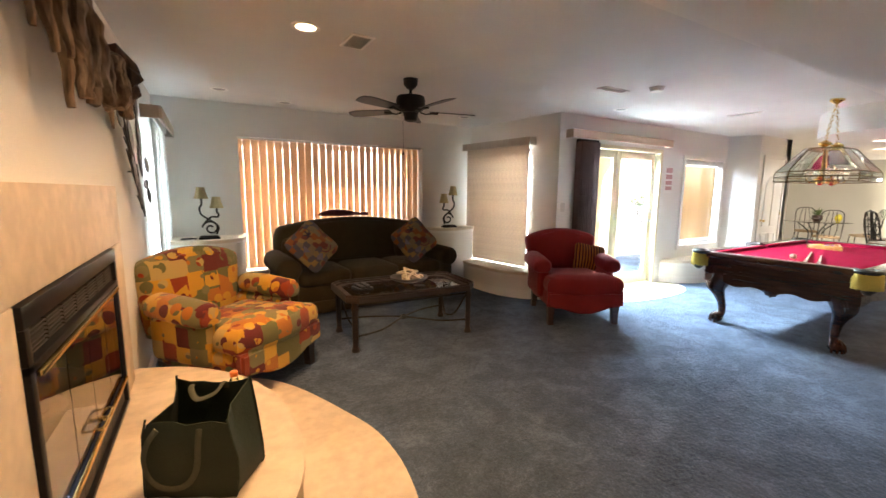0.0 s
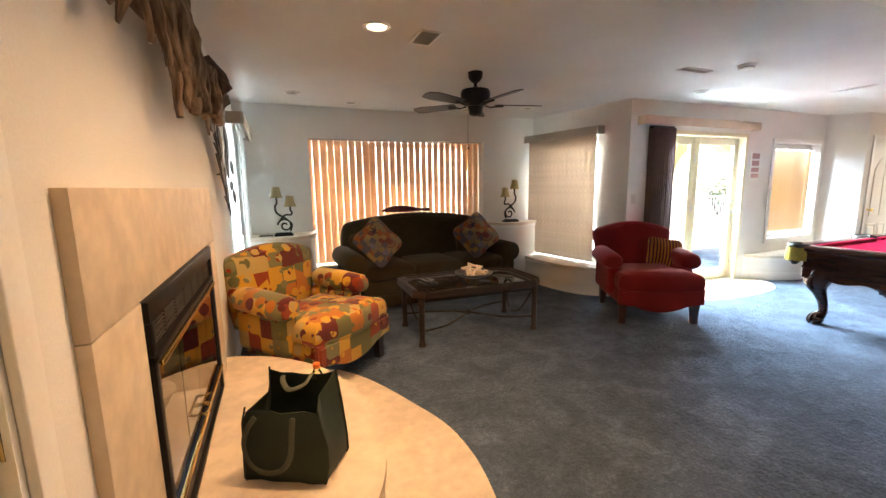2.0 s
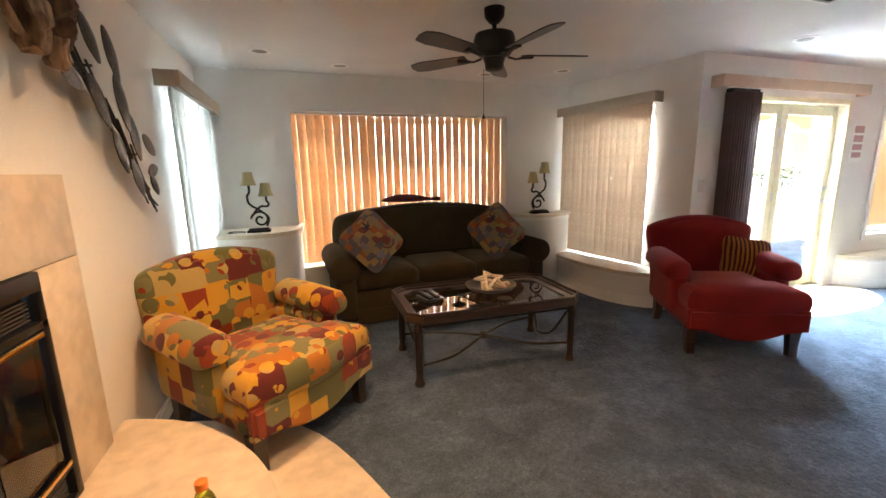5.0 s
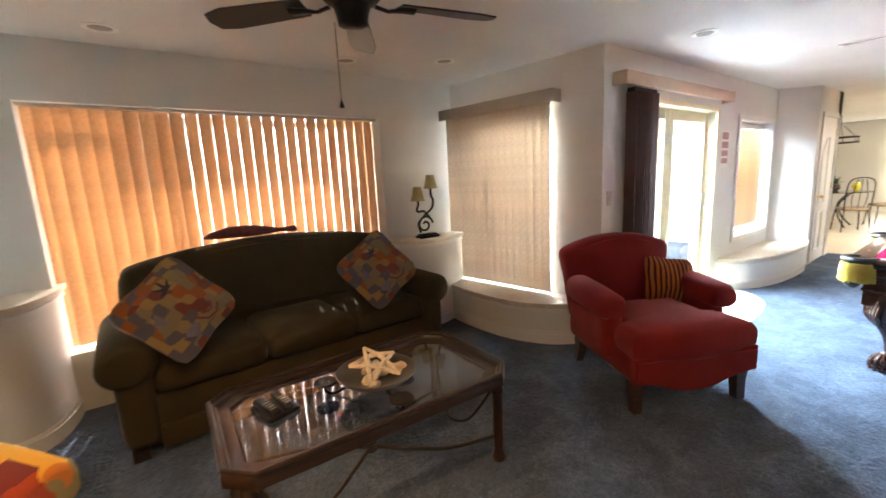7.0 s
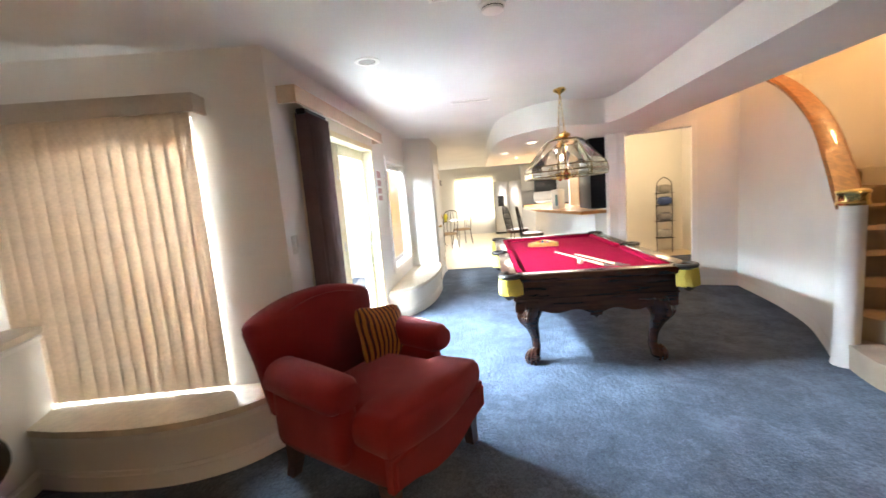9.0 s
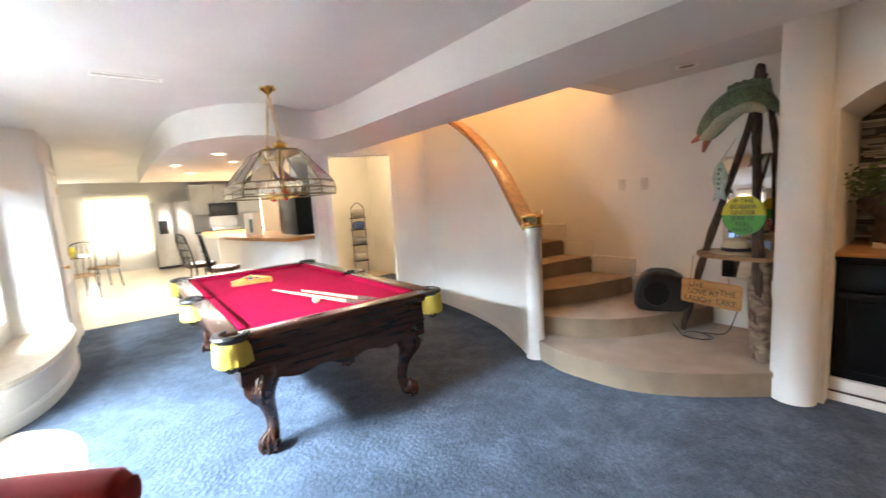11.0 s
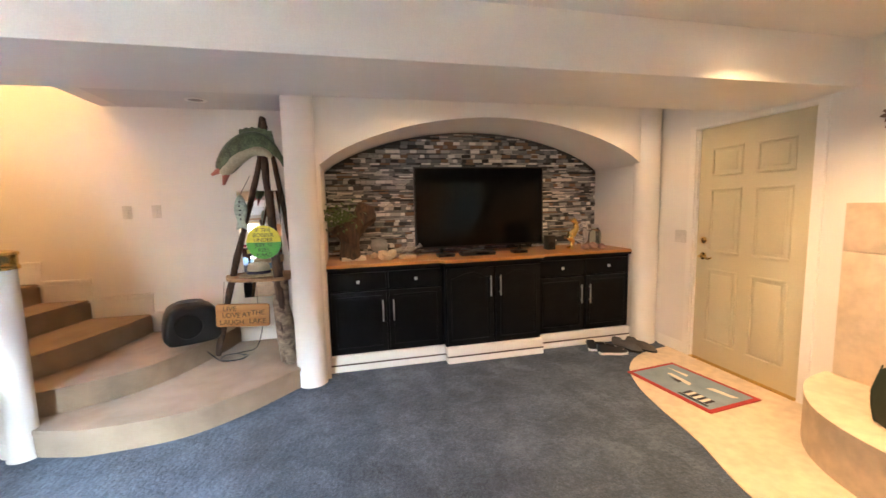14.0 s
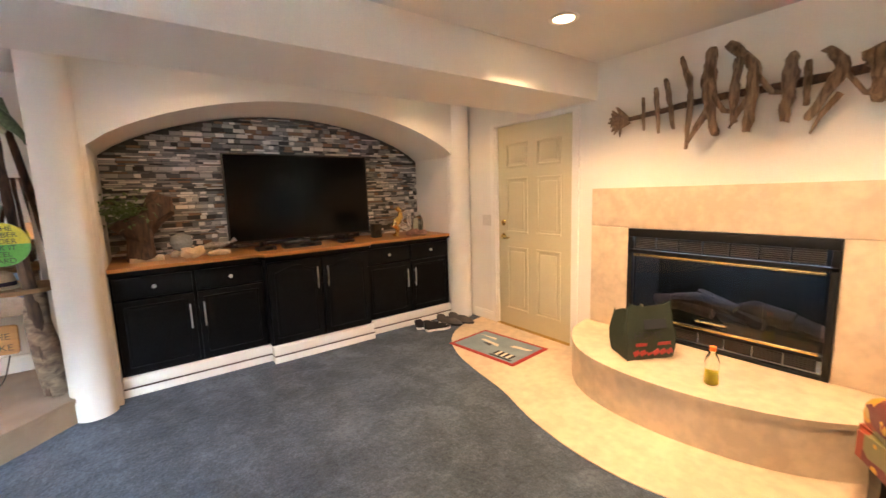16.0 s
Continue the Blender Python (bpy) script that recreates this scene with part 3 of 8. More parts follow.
def blind(name, p0, p1, z0, z1, count, tilt, label, valance, gap_end=0.0, mat=None, w=0.089):
    """A vertical blind from p0 to p1 with its valance; the slats turn by tilt."""
    a, b = Vector((*p0, 0)), Vector((*p1, 0))
    d = b - a
    length = d.length
    ang = math.degrees(math.atan2(d.y, d.x))
    root = thing(name, label, "vertical blind", a.x, a.y, 0, ang)
    bm = B()
    box(bm, -0.05, length + 0.05, -0.055, -0.035, z1 - 0.02, z1 + 0.08, 0.003)
    box(bm, -0.05, -0.03, -0.034, 0.09, z1 - 0.02, z1 + 0.08, 0.003)
    box(bm, length + 0.03, length + 0.05, -0.034, 0.09, z1 - 0.02, z1 + 0.08, 0.003)
    part("valance", bm, valance, root)
    bm = B()
    box(bm, 0.0, length, 0.01, 0.05, z1 + 0.01, z1 + 0.05)
    part("head_rail", bm, TRIM, root)
    sb = B()
    cols = []
    for i in range(5):
        u = (i / 4 - 0.5) * w
        v = 0.006 * (1 - (2 * i / 4 - 1) ** 2)
        cols.append([sb.verts.new((u, v + o, z)) for z in (z0, z1 + 0.01) for o in (0, 0.0012)])
    for p, q in zip(cols, cols[1:]):
        sb.faces.new((p[0], q[0], q[2], p[2])), sb.faces.new((p[1], p[3], q[3], q[1]))
        sb.faces.new((p[0], p[1], q[1], q[0])), sb.faces.new((p[2], q[2], q[3], p[3]))
    sb.faces.new((cols[0][0], cols[0][2], cols[0][3], cols[0][1]))
    sb.faces.new((cols[-1][0], cols[-1][1], cols[-1][3], cols[-1][2]))
    first = part("slat", sb, mat or BLIND, root)
    usable = length - gap_end
    for i in range(count):
        ob = first if i == 0 else new("slat", first.data)
        ob.parent = root
        ob.matrix_local = pose((i + 0.5) * usable / count, 0.03, 0, 0, 0, tilt + random.uniform(-5, 5))
    return root


blind("vertical_blind", (1.265, 7.065), (3.785, 7.065), 0.41, 2.0, 28, 13, "vertical blind, closed, tinted tan for the warm daylight behind it", VALANCE, 0.0, BACK_BLIND, 0.0925)
blind("vertical_blind", (4.44, 6.98), (4.645, 5.73), 0.375, 2.02, 16, 6, "pale vertical blind, closed over the side window", VALANCE, 0.03)
# west slats: whiter, clearer copy of BLIND, its daylight put into the colour
blind("vertical_blind", (0.63, 5.63), (0.63, 6.92), 0.40, 1.96, 17, 4, "pale vertical blind, closed, beside the hearth wall", VALANCE, 0.0, translucent("daylit_vertical_blind", (0.76, 0.76, 0.73), 0.5), 0.096)


def window(name, m, w, h, label, bars=1):
    root = thing(name, label, "window", kind="structure")
    root.matrix_world = m
    bm = B()
    for x0, x1, z0, z1 in ((0, w, 0, 0.05), (0, w, h - 0.05, h), (0, 0.05, 0.05, h - 0.05), (w - 0.05, w, 0.05, h - 0.05)):
        box(bm, x0, x1, -0.03, 0.03, z0, z1, 0.004)
    for i in range(bars):
        x = w * (i + 1) / (bars + 1)
        box(bm, x - 0.025, x + 0.025, -0.028, 0.028, 0.05, h - 0.05)
    part("window_frame", bm, TRIM, root)
    bm = B()
    box(bm, 0.05, w - 0.05, -0.003, 0.003, 0.05, h - 0.05)
    ob = part("pane", bm, GLASS, root)
    ob.visible_shadow = False
    return root


window("window_1", pose(1.3, 7.26, 0.40), 2.4, 1.58, "wide white framed window behind the blind", 2)
window("window_2", pose(7.54, 5.475, 0.55), 1.12, 1.38, "white framed window with a drawn blind", 0)
window("window_3", pose(4.815, 5.795, 0.40, 0, 0, 98.15), 1.2, 1.58, "white framed side window", 0)
window("window_4", pose(0.4, 5.9, 0.40, 0, 0, 90), 0.9, 1.53, "white framed west window", 0)

# narrow slatted blind over the garden window
root = thing("slatted_blind", "cream horizontal slatted blind, drawn down", "blind", 7.575, 5.42, 0)
bm = B()
box(bm, 0, 1.05, -0.02, 0.02, 1.85, 1.885, 0.004)
part("head_rail", bm, TRIM, root)
bm = B()
box(bm, 0.0, 1.05, -0.012, 0.012, 0.61, 0.63, 0.003)
part("bottom_rail", bm, TRIM, root)
SLAT = translucent("cream_slat", (0.66, 0.50, 0.31), 0.45)
bm = B()
box(bm, 0, 1.05, -0.0125, 0.0125, -0.0006, 0.0006, m=pose(0, 0, 0, 52))
first = part("slat", bm, SLAT, root)
for i in range(58):
    ob = first if i == 0 else new("slat", first.data)
    ob.parent = root
    ob.matrix_local = pose(0, 0, 0.645 + i * 0.0207)
for x in (0.12, 0.93):
    bm = B()
    tube(bm, [(x, -0.014, 0.62), (x, -0.014, 1.86)], 0.0012, 4)
    part("cord", bm, TRIM, root)
bm = B()
for x0, x1, z0, z1 in ((7.48, 7.54, 0.49, 1.99), (8.66, 8.72, 0.49, 1.99), (7.54, 8.66, 1.93, 1.99), (7.54, 8.66, 0.49, 0.55)):
    box(bm, x0, x1, 5.317, 5.334, z0, z1, 0.003)
setting("trim", bm, TRIM, "white window casing", "trim")

# patio door
root = thing("patio_door", "cream double patio door with tall glass panes, closed", "door", 5.08, 5.435, 0, kind="structure")
bm = B()
for x0, x1, z0, z1 in ((0, 0.05, 0, 2.03), (1.79, 1.84, 0, 2.03), (0.05, 1.79, 1.98, 2.03), (0.05, 1.79, 0, 0.025)):
    box(bm, x0, x1, -0.115, 0.07, z0, z1, 0.003)
part("door_frame", bm, CREAM_PAINT, root)
for x0 in (0.052, 0.922):
    bm = B()
    w = 0.866
    for a, b, z0, z1 in ((0, 0.085, 0.03, 1.975), (w - 0.085, w, 0.03, 1.975), (0.085, w - 0.085, 0.03, 0.18), (0.085, w - 0.085, 1.875, 1.975)):
        box(bm, x0 + a, x0 + b, -0.022, 0.022, z0, z1, 0.004)
    leaf = part("door_leaf", bm, CREAM_PAINT, root)
    bm = B()
    box(bm, x0 + 0.085, x0 + w - 0.085, -0.004, 0.004, 0.18, 1.875)
    pane = part("pane", bm, GLASS, leaf)
    pane.visible_shadow = False
bm = B()
turned(bm, [(0.026, 0), (0.028, 0.006), (0.010, 0.012), (0.010, 0.04), (0.024, 0.05), (0.026, 0.065), (0.012, 0.078)], 16, T(1.745, -0.022, 0.97) @ pose(0, 0, 0, 90))
part("door_knob", bm, STEEL, root, "steel knob")
bm = B()
turned(bm, [(0.026, 0), (0.026, 0.012), (0.012, 0.02)], 16, T(1.745, -0.022, 1.11) @ pose(0, 0, 0, 90))
part("dead_bolt", bm, STEEL, root, "steel bolt")
for z in (0.3, 1.0, 1.65):
    bm = B()
    box(bm, 0.908, 0.932, -0.03, -0.022, z, z + 0.09, 0.002)
    part("hinge", bm, STEEL, root)
bm = B()
box(bm, 0.12, 0.2, -0.03, -0.022, 1.86, 1.88)
part("closer_plate", bm, BLACK_METAL, root)
root = thing("patio_door_valance", "long tan wooden valance above the patio door", "valance", 4.88, 5.33, 2.065)
bm = B()
box(bm, 0, 2.1, -0.12, -0.102, 0, 0.10, 0.003)
box(bm, 0, 0.018, -0.101, 0, 0, 0.10)
box(bm, 2.082, 2.1, -0.101, 0, 0, 0.10)
box(bm, 0.018, 2.082, -0.101, 0, 0.085, 0.10)
part("board", bm, OAKVAL, root)
root = thing("gathered_blind", "mauve brown vertical blind drawn together beside the patio door", "curtain", 5.04, 5.255, 0)
bm = B()
box(bm, -0.02, 0.33, -0.03, 0.03, 2.02, 2.055)
part("head_rail", bm, BLACK_METAL, root)
for i in range(11):
    bm = B()
    box(bm, -0.006, 0.006, -0.044, 0.044, 0.06, 2.03, m=pose(i * 0.034, 0, 0, 0, 0, random.uniform(-18, 18) + 6))
    part("slat", bm, CURTAIN, root)
bm = B()
prism(bm, [(5.08, 5.33)] + curve2([(5.15, 5.10), (5.5, 4.80), (6.0, 4.69), (6.5, 4.70), (6.9, 4.80), (7.15, 5.05), (7.12, 5.33)]), -0.01, 0.006)
setting("floor_patio_door", bm, STONE, "half round of cream limestone inside the patio door", "floor")

# notice by the patio door
root = thing("notice_sheet", "white notice with four red printed bands on the wall", "notice", 7.02, 5.331, 1.39)
bm = B()
box(bm, 0, 0.21, -0.003, 0, 0, 0.40)
part("sheet", bm, TRIM, root)
RED_INK = material("faded_red_ink", (0.48, 0.27, 0.26), 0.7, bump=0)
for z, h in ((0.31, 0.075), (0.215, 0.07), (0.13, 0.06), (0.05, 0.055)):
    bm = B()
    box(bm, 0.025, 0.185, -0.006, -0.003, z, z + h)
    part("band", bm, RED_INK, root)


IVORY = material("ivory_plastic", (0.62, 0.60, 0.55), 0.35, bump=0)


def switch_plate(m, n=1, group=""):
    root = thing("light_switch", "white wall light switch plate", "light switch", group=group)
    root.matrix_world = m
    bm = B()
    box(bm, -0.036 * n, 0.036 * n, -0.006, 0, -0.058, 0.058, 0.002)
    part("plate", bm, IVORY, root)
    for i in range(n):
        bm = B()
        box(bm, -0.012 + (i - (n - 1) / 2) * 0.046, 0.012 + (i - (n - 1) / 2) * 0.046, -0.011, -0.006, -0.026, 0.026, 0.002)
        part("rocker", bm, IVORY, root)
    return root


switch_plate(pose(5.43, BACK, 1.445, 0, 0, 180))
switch_plate(pose(5.20, BACK, 1.445, 0, 0, 180))
switch_plate(pose(0.5, 1.33, 1.10, 0, 0, 90), 2)
switch_plate(pose(4.88, 5.335, 1.2))


# ---- entrance door ----
def panel_door(name, w, h, mat, label, panels, m, kind="structure"):
    root = thing(name, label, "door", kind=kind)
    root.matrix_world = m
    bm = B()
    box(bm, 0, w, -0.04, 0, 0, h, 0.002)
    part("leaf", bm, mat, root)
    for x0, x1, z0, z1 in panels:
        bm = B()
        o = 0.022
        for a0, a1, b0, b1 in ((x0, x1, z0, z0 + o), (x0, x1, z1 - o, z1), (x0, x0 + o, z0 + o, z1 - o), (x1 - o, x1, z0 + o, z1 - o)):
            box(bm, a0, a1, 0.0, 0.011, b0, b1, 0.004)
        box(bm, x0 + 0.045, x1 - 0.045, 0.0, 0.010, z0 + 0.045, z1 - 0.045, 0.006)
        part("panel", bm, mat, root)
    return root


# leaf seen from the room: local x runs along -y of the room
door = panel_door("door_1", 0.91, 2.03, BEIGE_PAINT, "beige six-panel entrance door, closed", [(0.12, 0.40, 1.62, 1.86), (0.51, 0.79, 1.62, 1.86), (0.12, 0.40, 0.97, 1.52), (0.51, 0.79, 0.97, 1.52), (0.12, 0.40, 0.17, 0.83), (0.51, 0.79, 0.17, 0.83)], pose(0.475, 2.39, 0.01, 0, 0, -90) @ Matrix.Diagonal((1, 1, 1, 1)))
bm = B()
turned(bm, [(0.032, 0), (0.032, 0.006), (0.012, 0.012), (0.012, 0.045)], 16, T(0.84, 0, 0.93) @ pose(0, 0, 0, -90))
tube(bm, smooth_line([(0.84, 0.045, 0.93), (0.80, 0.055, 0.935), (0.75, 0.05, 0.92), (0.715, 0.048, 0.93)], 4), [0.011] * 10 + [0.007] * 3, 8)
part("door_handle", bm, BRASS, door, "aged brass lever handle")
bm = B()
turned(bm, [(0.030, 0), (0.030, 0.008), (0.022, 0.016), (0.010, 0.018)], 16, T(0.84, 0, 1.07) @ pose(0, 0, 0, -90))
part("dead_bolt", bm, BRASS, door, "dark brass bolt")
for z in (0.2, 1.0, 1.8):
    bm = B()
    turned(bm, [(0.007, 0), (0.007, 0.1)], 10, T(-0.008, 0.012, z))
    box(bm, -0.03, 0.0, 0.002, 0.006, z, z + 0.1)
    part("hinge", bm, BRASS, door, "brass hinge")
bm = B()
for y0, y1, z0, z1 in ((1.40, 1.462, 0, 2.10), (2.405, 2.47, 0, 2.068), (1.462, 2.405, 2.045, 2.10)):
    box(bm, 0.501, 0.516, y0, min(y1, 2.47), z0, min(z1, 2.069), 0.003)
for y0, y1, z0, z1 in ((1.4625, 1.478, 0, 2.03), (2.392, 2.4085, 0, 2.03)):
    box(bm, 0.40, 0.5, y0, y1, z0, z1)
setting("trim", bm, TRIM, "white door casing", "trim")
bm = B()
box(bm, 0.30, 0.52, 1.478, 2.392, -0.005, 0.012, 0.003)
setting("threshold", bm, BRASS, "worn brass door threshold", "threshold")

# ---- hearth and fireplace ----
bm = B()
prism(bm, curve2([(0.5, 1.22), (0.9, 1.32), (1.2, 1.55), (1.38, 1.88), (1.47, 2.2), (1.55, 2.6), (1.68, 3.0), (1.74, 3.45), (1.65, 3.9), (1.25, 4.68), (0.5, 5.0)]), -0.01, 0.006)
setting("floor_limestone", bm, STONE, "cream limestone floor before the hearth", "floor")
HEARTH = curve2([(0.5, 2.56), (0.80, 2.64), (1.08, 2.86), (1.22, 3.14), (1.25, 3.5), (1.19, 3.86), (1.05, 4.16), (0.79, 4.43), (0.5, 4.56)])
root = thing("hearth", "raised curved cream limestone hearth", "hearth", kind="structure")
bm = B()
prism(bm, [(0.5 + (x - 0.5) * 0.985, y) for x, y in HEARTH], 0, 0.27)
part("base", bm, STONE, root)
bm = B()
prism(bm, HEARTH, 0.27, 0.30)
bmesh.ops.bevel(bm, geom=[e for e in bm.edges if all(v.co.z > 0.29 for v in e.verts)], offset=0.01, segments=3, affect="EDGES")
part("slab", bm, STONE, root)
root = thing("fireplace_surround", "cream limestone fireplace surround of three slabs", "fireplace", kind="structure")
for y0, y1, z0, z1 in ((2.61, 4.38, 1.102, 1.40), (2.61, 2.927, 0.302, 1.099), (4.103, 4.38, 0.302, 1.099)):
    bm = B()
    box(bm, 0.5, 0.528, y0, y1, z0, z1, 0.002)
    part("slab", bm, STONE, root)
root = thing("fireplace_insert", "black metal gas fireplace with brass trimmed glass doors", "fireplace", 0.5, 2.93, 0.302)
W, Hh = 1.17, 0.795
bm = B()
for y0, y1, z0, z1 in ((0, W, 0.615, 0.64), (0, 0.035, 0.0, 0.64), (W - 0.035, W, 0.0, 0.64), (0.035, W - 0.035, 0, 0.02), (0, W, 0.735, Hh), (0, 0.035, 0.64, 0.735), (W - 0.035, W, 0.64, 0.735), (0.035, W - 0.035, 0.115, 0.135)):
    box(bm, 0.0, 0.042, y0, y1, z0, z1, 0.003)
part("frame", bm, BLACK_METAL, root)
bm = B()
box(bm, -0.4, -0.38, 0.04, W - 0.04, 0.02, 0.73)
box(bm, -0.38, 0.0, 0.02, 0.04, 0.02, 0.73)
box(bm, -0.38, 0.0, W - 0.04, W - 0.02, 0.02, 0.73)
box(bm, -0.38, 0.0, 0.04, W - 0.04, 0.0, 0.02)
part("firebox", bm, material("sooty_metal", (0.009, 0.009, 0.009), 0.9, bump=0.3), root)
for k, (zb, zt) in enumerate(((0.645, 0.73), (0.03, 0.11))):
    for i in range(7):
        bm = B()
        y0 = 0.05 + i * (W - 0.1) / 7
        y1 = y0 + (W - 0.1) / 7 - 0.012
        for j in range(6):
            z = zb + 0.008 + j * 0.012
            box(bm, 0.012, 0.03, y0, y1, z, z + 0.005)
        box(bm, 0.004, 0.010, y0, y1, zb, zt)
        part("louvre", bm, material("grille_paint", (0.05, 0.045, 0.042), 0.5, 0.3, bump=0.02) if i == 0 and k == 0 else bpy.data.materials["grille_paint"], root)
for z in (0.595, 0.138):
    bm = B()
    box(bm, 0.038, 0.052, 0.05, W - 0.05, z, z + 0.018, 0.004)
    part("brass_rail", bm, BRASS, root, "brass rail")
for i in range(4):
    bm = B()
    y0 = 0.05 + i * (W - 0.1) / 4
    box(bm, 0.026, 0.032, y0 + 0.003, y0 + (W - 0.1) / 4 - 0.003, 0.158, 0.592)
    g = part("glass_door", bm, GLASS_DARK, root, "smoked glass door")
    bm = B()
    if i in (1, 2):
        yh = y0 + ((W - 0.1) / 4 - 0.04 if i == 1 else 0.04)
        tube(bm, smooth_line([(0.034, yh - 0.045, 0.2), (0.06, yh - 0.045, 0.2), (0.065, yh, 0.2), (0.06, yh + 0.045, 0.2), (0.034, yh + 0.045, 0.2)], 4), 0.006, 8)
        part("handle", bm, BRASS, g, "brass bail handle")
    else:
        bm.free()
for i in range(5):
    bm = B()
    y = 0.3 + i * 0.15
    knobbly(bm, [(-0.25 + 0.05 * (i % 2), y - 0.2, 0.2 + 0.05 * (i % 3)), (-0.2, y, 0.24 + 0.04 * (i % 2)), (-0.16, y + 0.22, 0.2 + 0.06 * (i % 2))], [0.05, 0.06, 0.045], 10, 0.4, i)
    part("ceramic_log", bm, material("ashen_log", (0.12, 0.09, 0.07), 0.9, vary=0.4, bump=0.4) if i == 0 else bpy.data.materials["ashen_log"], root)

# ---- sitting area ----
def leg_block(bm, x, y, h, w=0.055, splay=(0, 0)):
    lo = [(-w * 0.36, -w * 0.36), (w * 0.36, -w * 0.36), (w * 0.36, w * 0.36), (-w * 0.36, w * 0.36)]
    hi = [(-w / 2, -w / 2), (w / 2, -w / 2), (w / 2, w / 2), (-w / 2, w / 2)]
    a = [bm.verts.new((x + splay[0] + u, y + splay[1] + v, 0)) for u, v in lo]
    mid = [bm.verts.new((x + splay[0] * 0.3 + u * 1.1, y + splay[1] * 0.3 + v * 1.1, h * 0.5)) for u, v in lo]
    b = [bm.verts.new((x + u, y + v, h)) for u, v in hi]
    for p, q in ((a, mid), (mid, b)):
        for i in range(4):
            bm.faces.new((p[i], p[(i + 1) % 4], q[(i + 1) % 4], q[i]))
    bm.faces.new(a[::-1]), bm.faces.new(b)


def armchair(name, label, fabric, leg_mat, x, y, rz):
    """A low upholstered chair with rolled arms, arched back and a scalloped apron. Front towards -y."""
    root = thing(name, label, "armchair", x, y, 0, rz)
    w = 0.80
    # base and seat
    bm = B()
    cushion(bm, ring_outline(w - 0.06, 0.74, 0.06), 0.17, 0.05, 0.0, T(0, -0.01, 0.245))
    part("base", bm, fabric, root)
    bm = B()
    seat = [(-0.29, 0.30), (-0.29, -0.10), (-0.38, -0.14), (-0.40, -0.36)] + [(-0.40 + 0.8 * i / 8, -0.36 - 0.055 * math.sin(math.pi * i / 8)) for i in range(1, 8)] + [(0.40, -0.36), (0.38, -0.14), (0.29, -0.10), (0.29, 0.30)]
    cushion(bm, seat, 0.18, 0.08, 0.03, T(0, -0.03, 0.39))
    part("seat", bm, fabric, root)
    # scalloped front apron
    bm = B()
    top = [(-0.395, 0.32), (0.395, 0.32)]
    low = [(0.395 - 0.79 * i / 24, 0.185 - 0.075 * max(0, math.sin(math.pi * (i / 24 * 1.6 - 0.3))) ** 1.5 + 0.012 * math.cos(math.pi * i / 6)) for i in range(25)]
    prism(bm, [(-0.395, 0.34)] + [(x2, z2) for x2, z2 in low[::-1]] + [(0.395, 0.34)], -0.02, 0.035, T(0, -0.385, 0) @ UPRIGHT)
    bmesh.ops.bevel(bm, geom=[e for e in bm.edges if all(v.co.y < -0.41 for v in e.verts)], offset=0.018, segments=3, affect="EDGES")
    part("apron", bm, fabric, root)
    # back
    bm = B()
    arc = [(-0.37, 0.34), (-0.40, 0.62), (-0.425, 0.77), (-0.40, 0.825), (-0.30, 0.865), (-0.15, 0.90), (0, 0.91), (0.15, 0.90), (0.30, 0.865), (0.40, 0.825), (0.425, 0.77), (0.40, 0.62), (0.37, 0.34)]
    cushion(bm, curve2(arc, 2), 0.19, 0.085, 0.03, T(0, 0.36, 0) @ pose(0, 0, 0, -9) @ UPRIGHT)
    part("backrest", bm, fabric, root)
    # rolled arms
    for s in (-1, 1):
        bm = B()
        cushion(bm, ring_outline(0.50, 0.30, 0.05), 0.13, 0.05, 0.0, T(s * 0.355, 0.11, 0.37) @ SIDEWAYS)
        part("arm_panel", bm, fabric, root)
        bm = B()
        roll = [(-0.085, -0.03), (-0.095, 0.02), (-0.07, 0.075), (0, 0.095), (0.07, 0.08), (0.105, 0.025), (0.10, -0.03), (0.05, -0.06), (-0.04, -0.06)]
        cushion(bm, curve2([(px * s, pz) for px, pz in roll], 3, True), 0.50, 0.06, 0.012, T(s * 0.375, 0.08, 0.555) @ pose(0, 0, 0, 4) @ UPRIGHT)
        part("arm_roll", bm, fabric, root)
    for lx, ly, sp in ((-0.34, -0.33, (0, -0.01)), (0.34, -0.33, (0, -0.01)), (-0.32, 0.34, (0, 0.05)), (0.32, 0.34, (0, 0.05))):
        bm = B()
        leg_block(bm, lx, ly, 0.19, 0.075, sp)
        part("leg", bm, leg_mat, root)
    root.scale = (1.02, 1.0, 1.06)
    return root


armchair("armchair", "armchair in a bold orange, rust and olive retro print", PRINT, DARK_LEG, 1.105, 4.86, 41)
armchair("armchair", "brick red upholstered armchair with brown wooden legs", RED_FABRIC, BROWN_WOOD, 4.485, 4.755, -27)


def pillow(name, label, mat, size, m, thick=0.13):
    root = thing(name, label, "cushion")
    root.matrix_world = m
    bm = B()
    o = []
    for i in range(40):
        a = 2 * math.pi * i / 40
        c, s = math.cos(a), math.sin(a)
        k = (abs(c) ** 7 + abs(s) ** 7) ** (-1 / 7)
        pinch = 1 - 0.05 * abs(math.cos(2 * a)) ** 2
        o.append((size / 2 * c * k * pinch, size / 2 * s * k * pinch))
    cushion(bm, o, 0.03, 0.014, thick / 2)
    for v in bm.verts:
        v.co += noise.noise_vector(v.co * 9) * 0.008
    part("cover", bm, mat, root)
    return root


# striped cushion on the red chair
pillow("cushion", "small rust and gold striped cushion on the red armchair", STRIPE, 0.36, pose(4.80, 4.80, 0.615, 68, 8, -36))


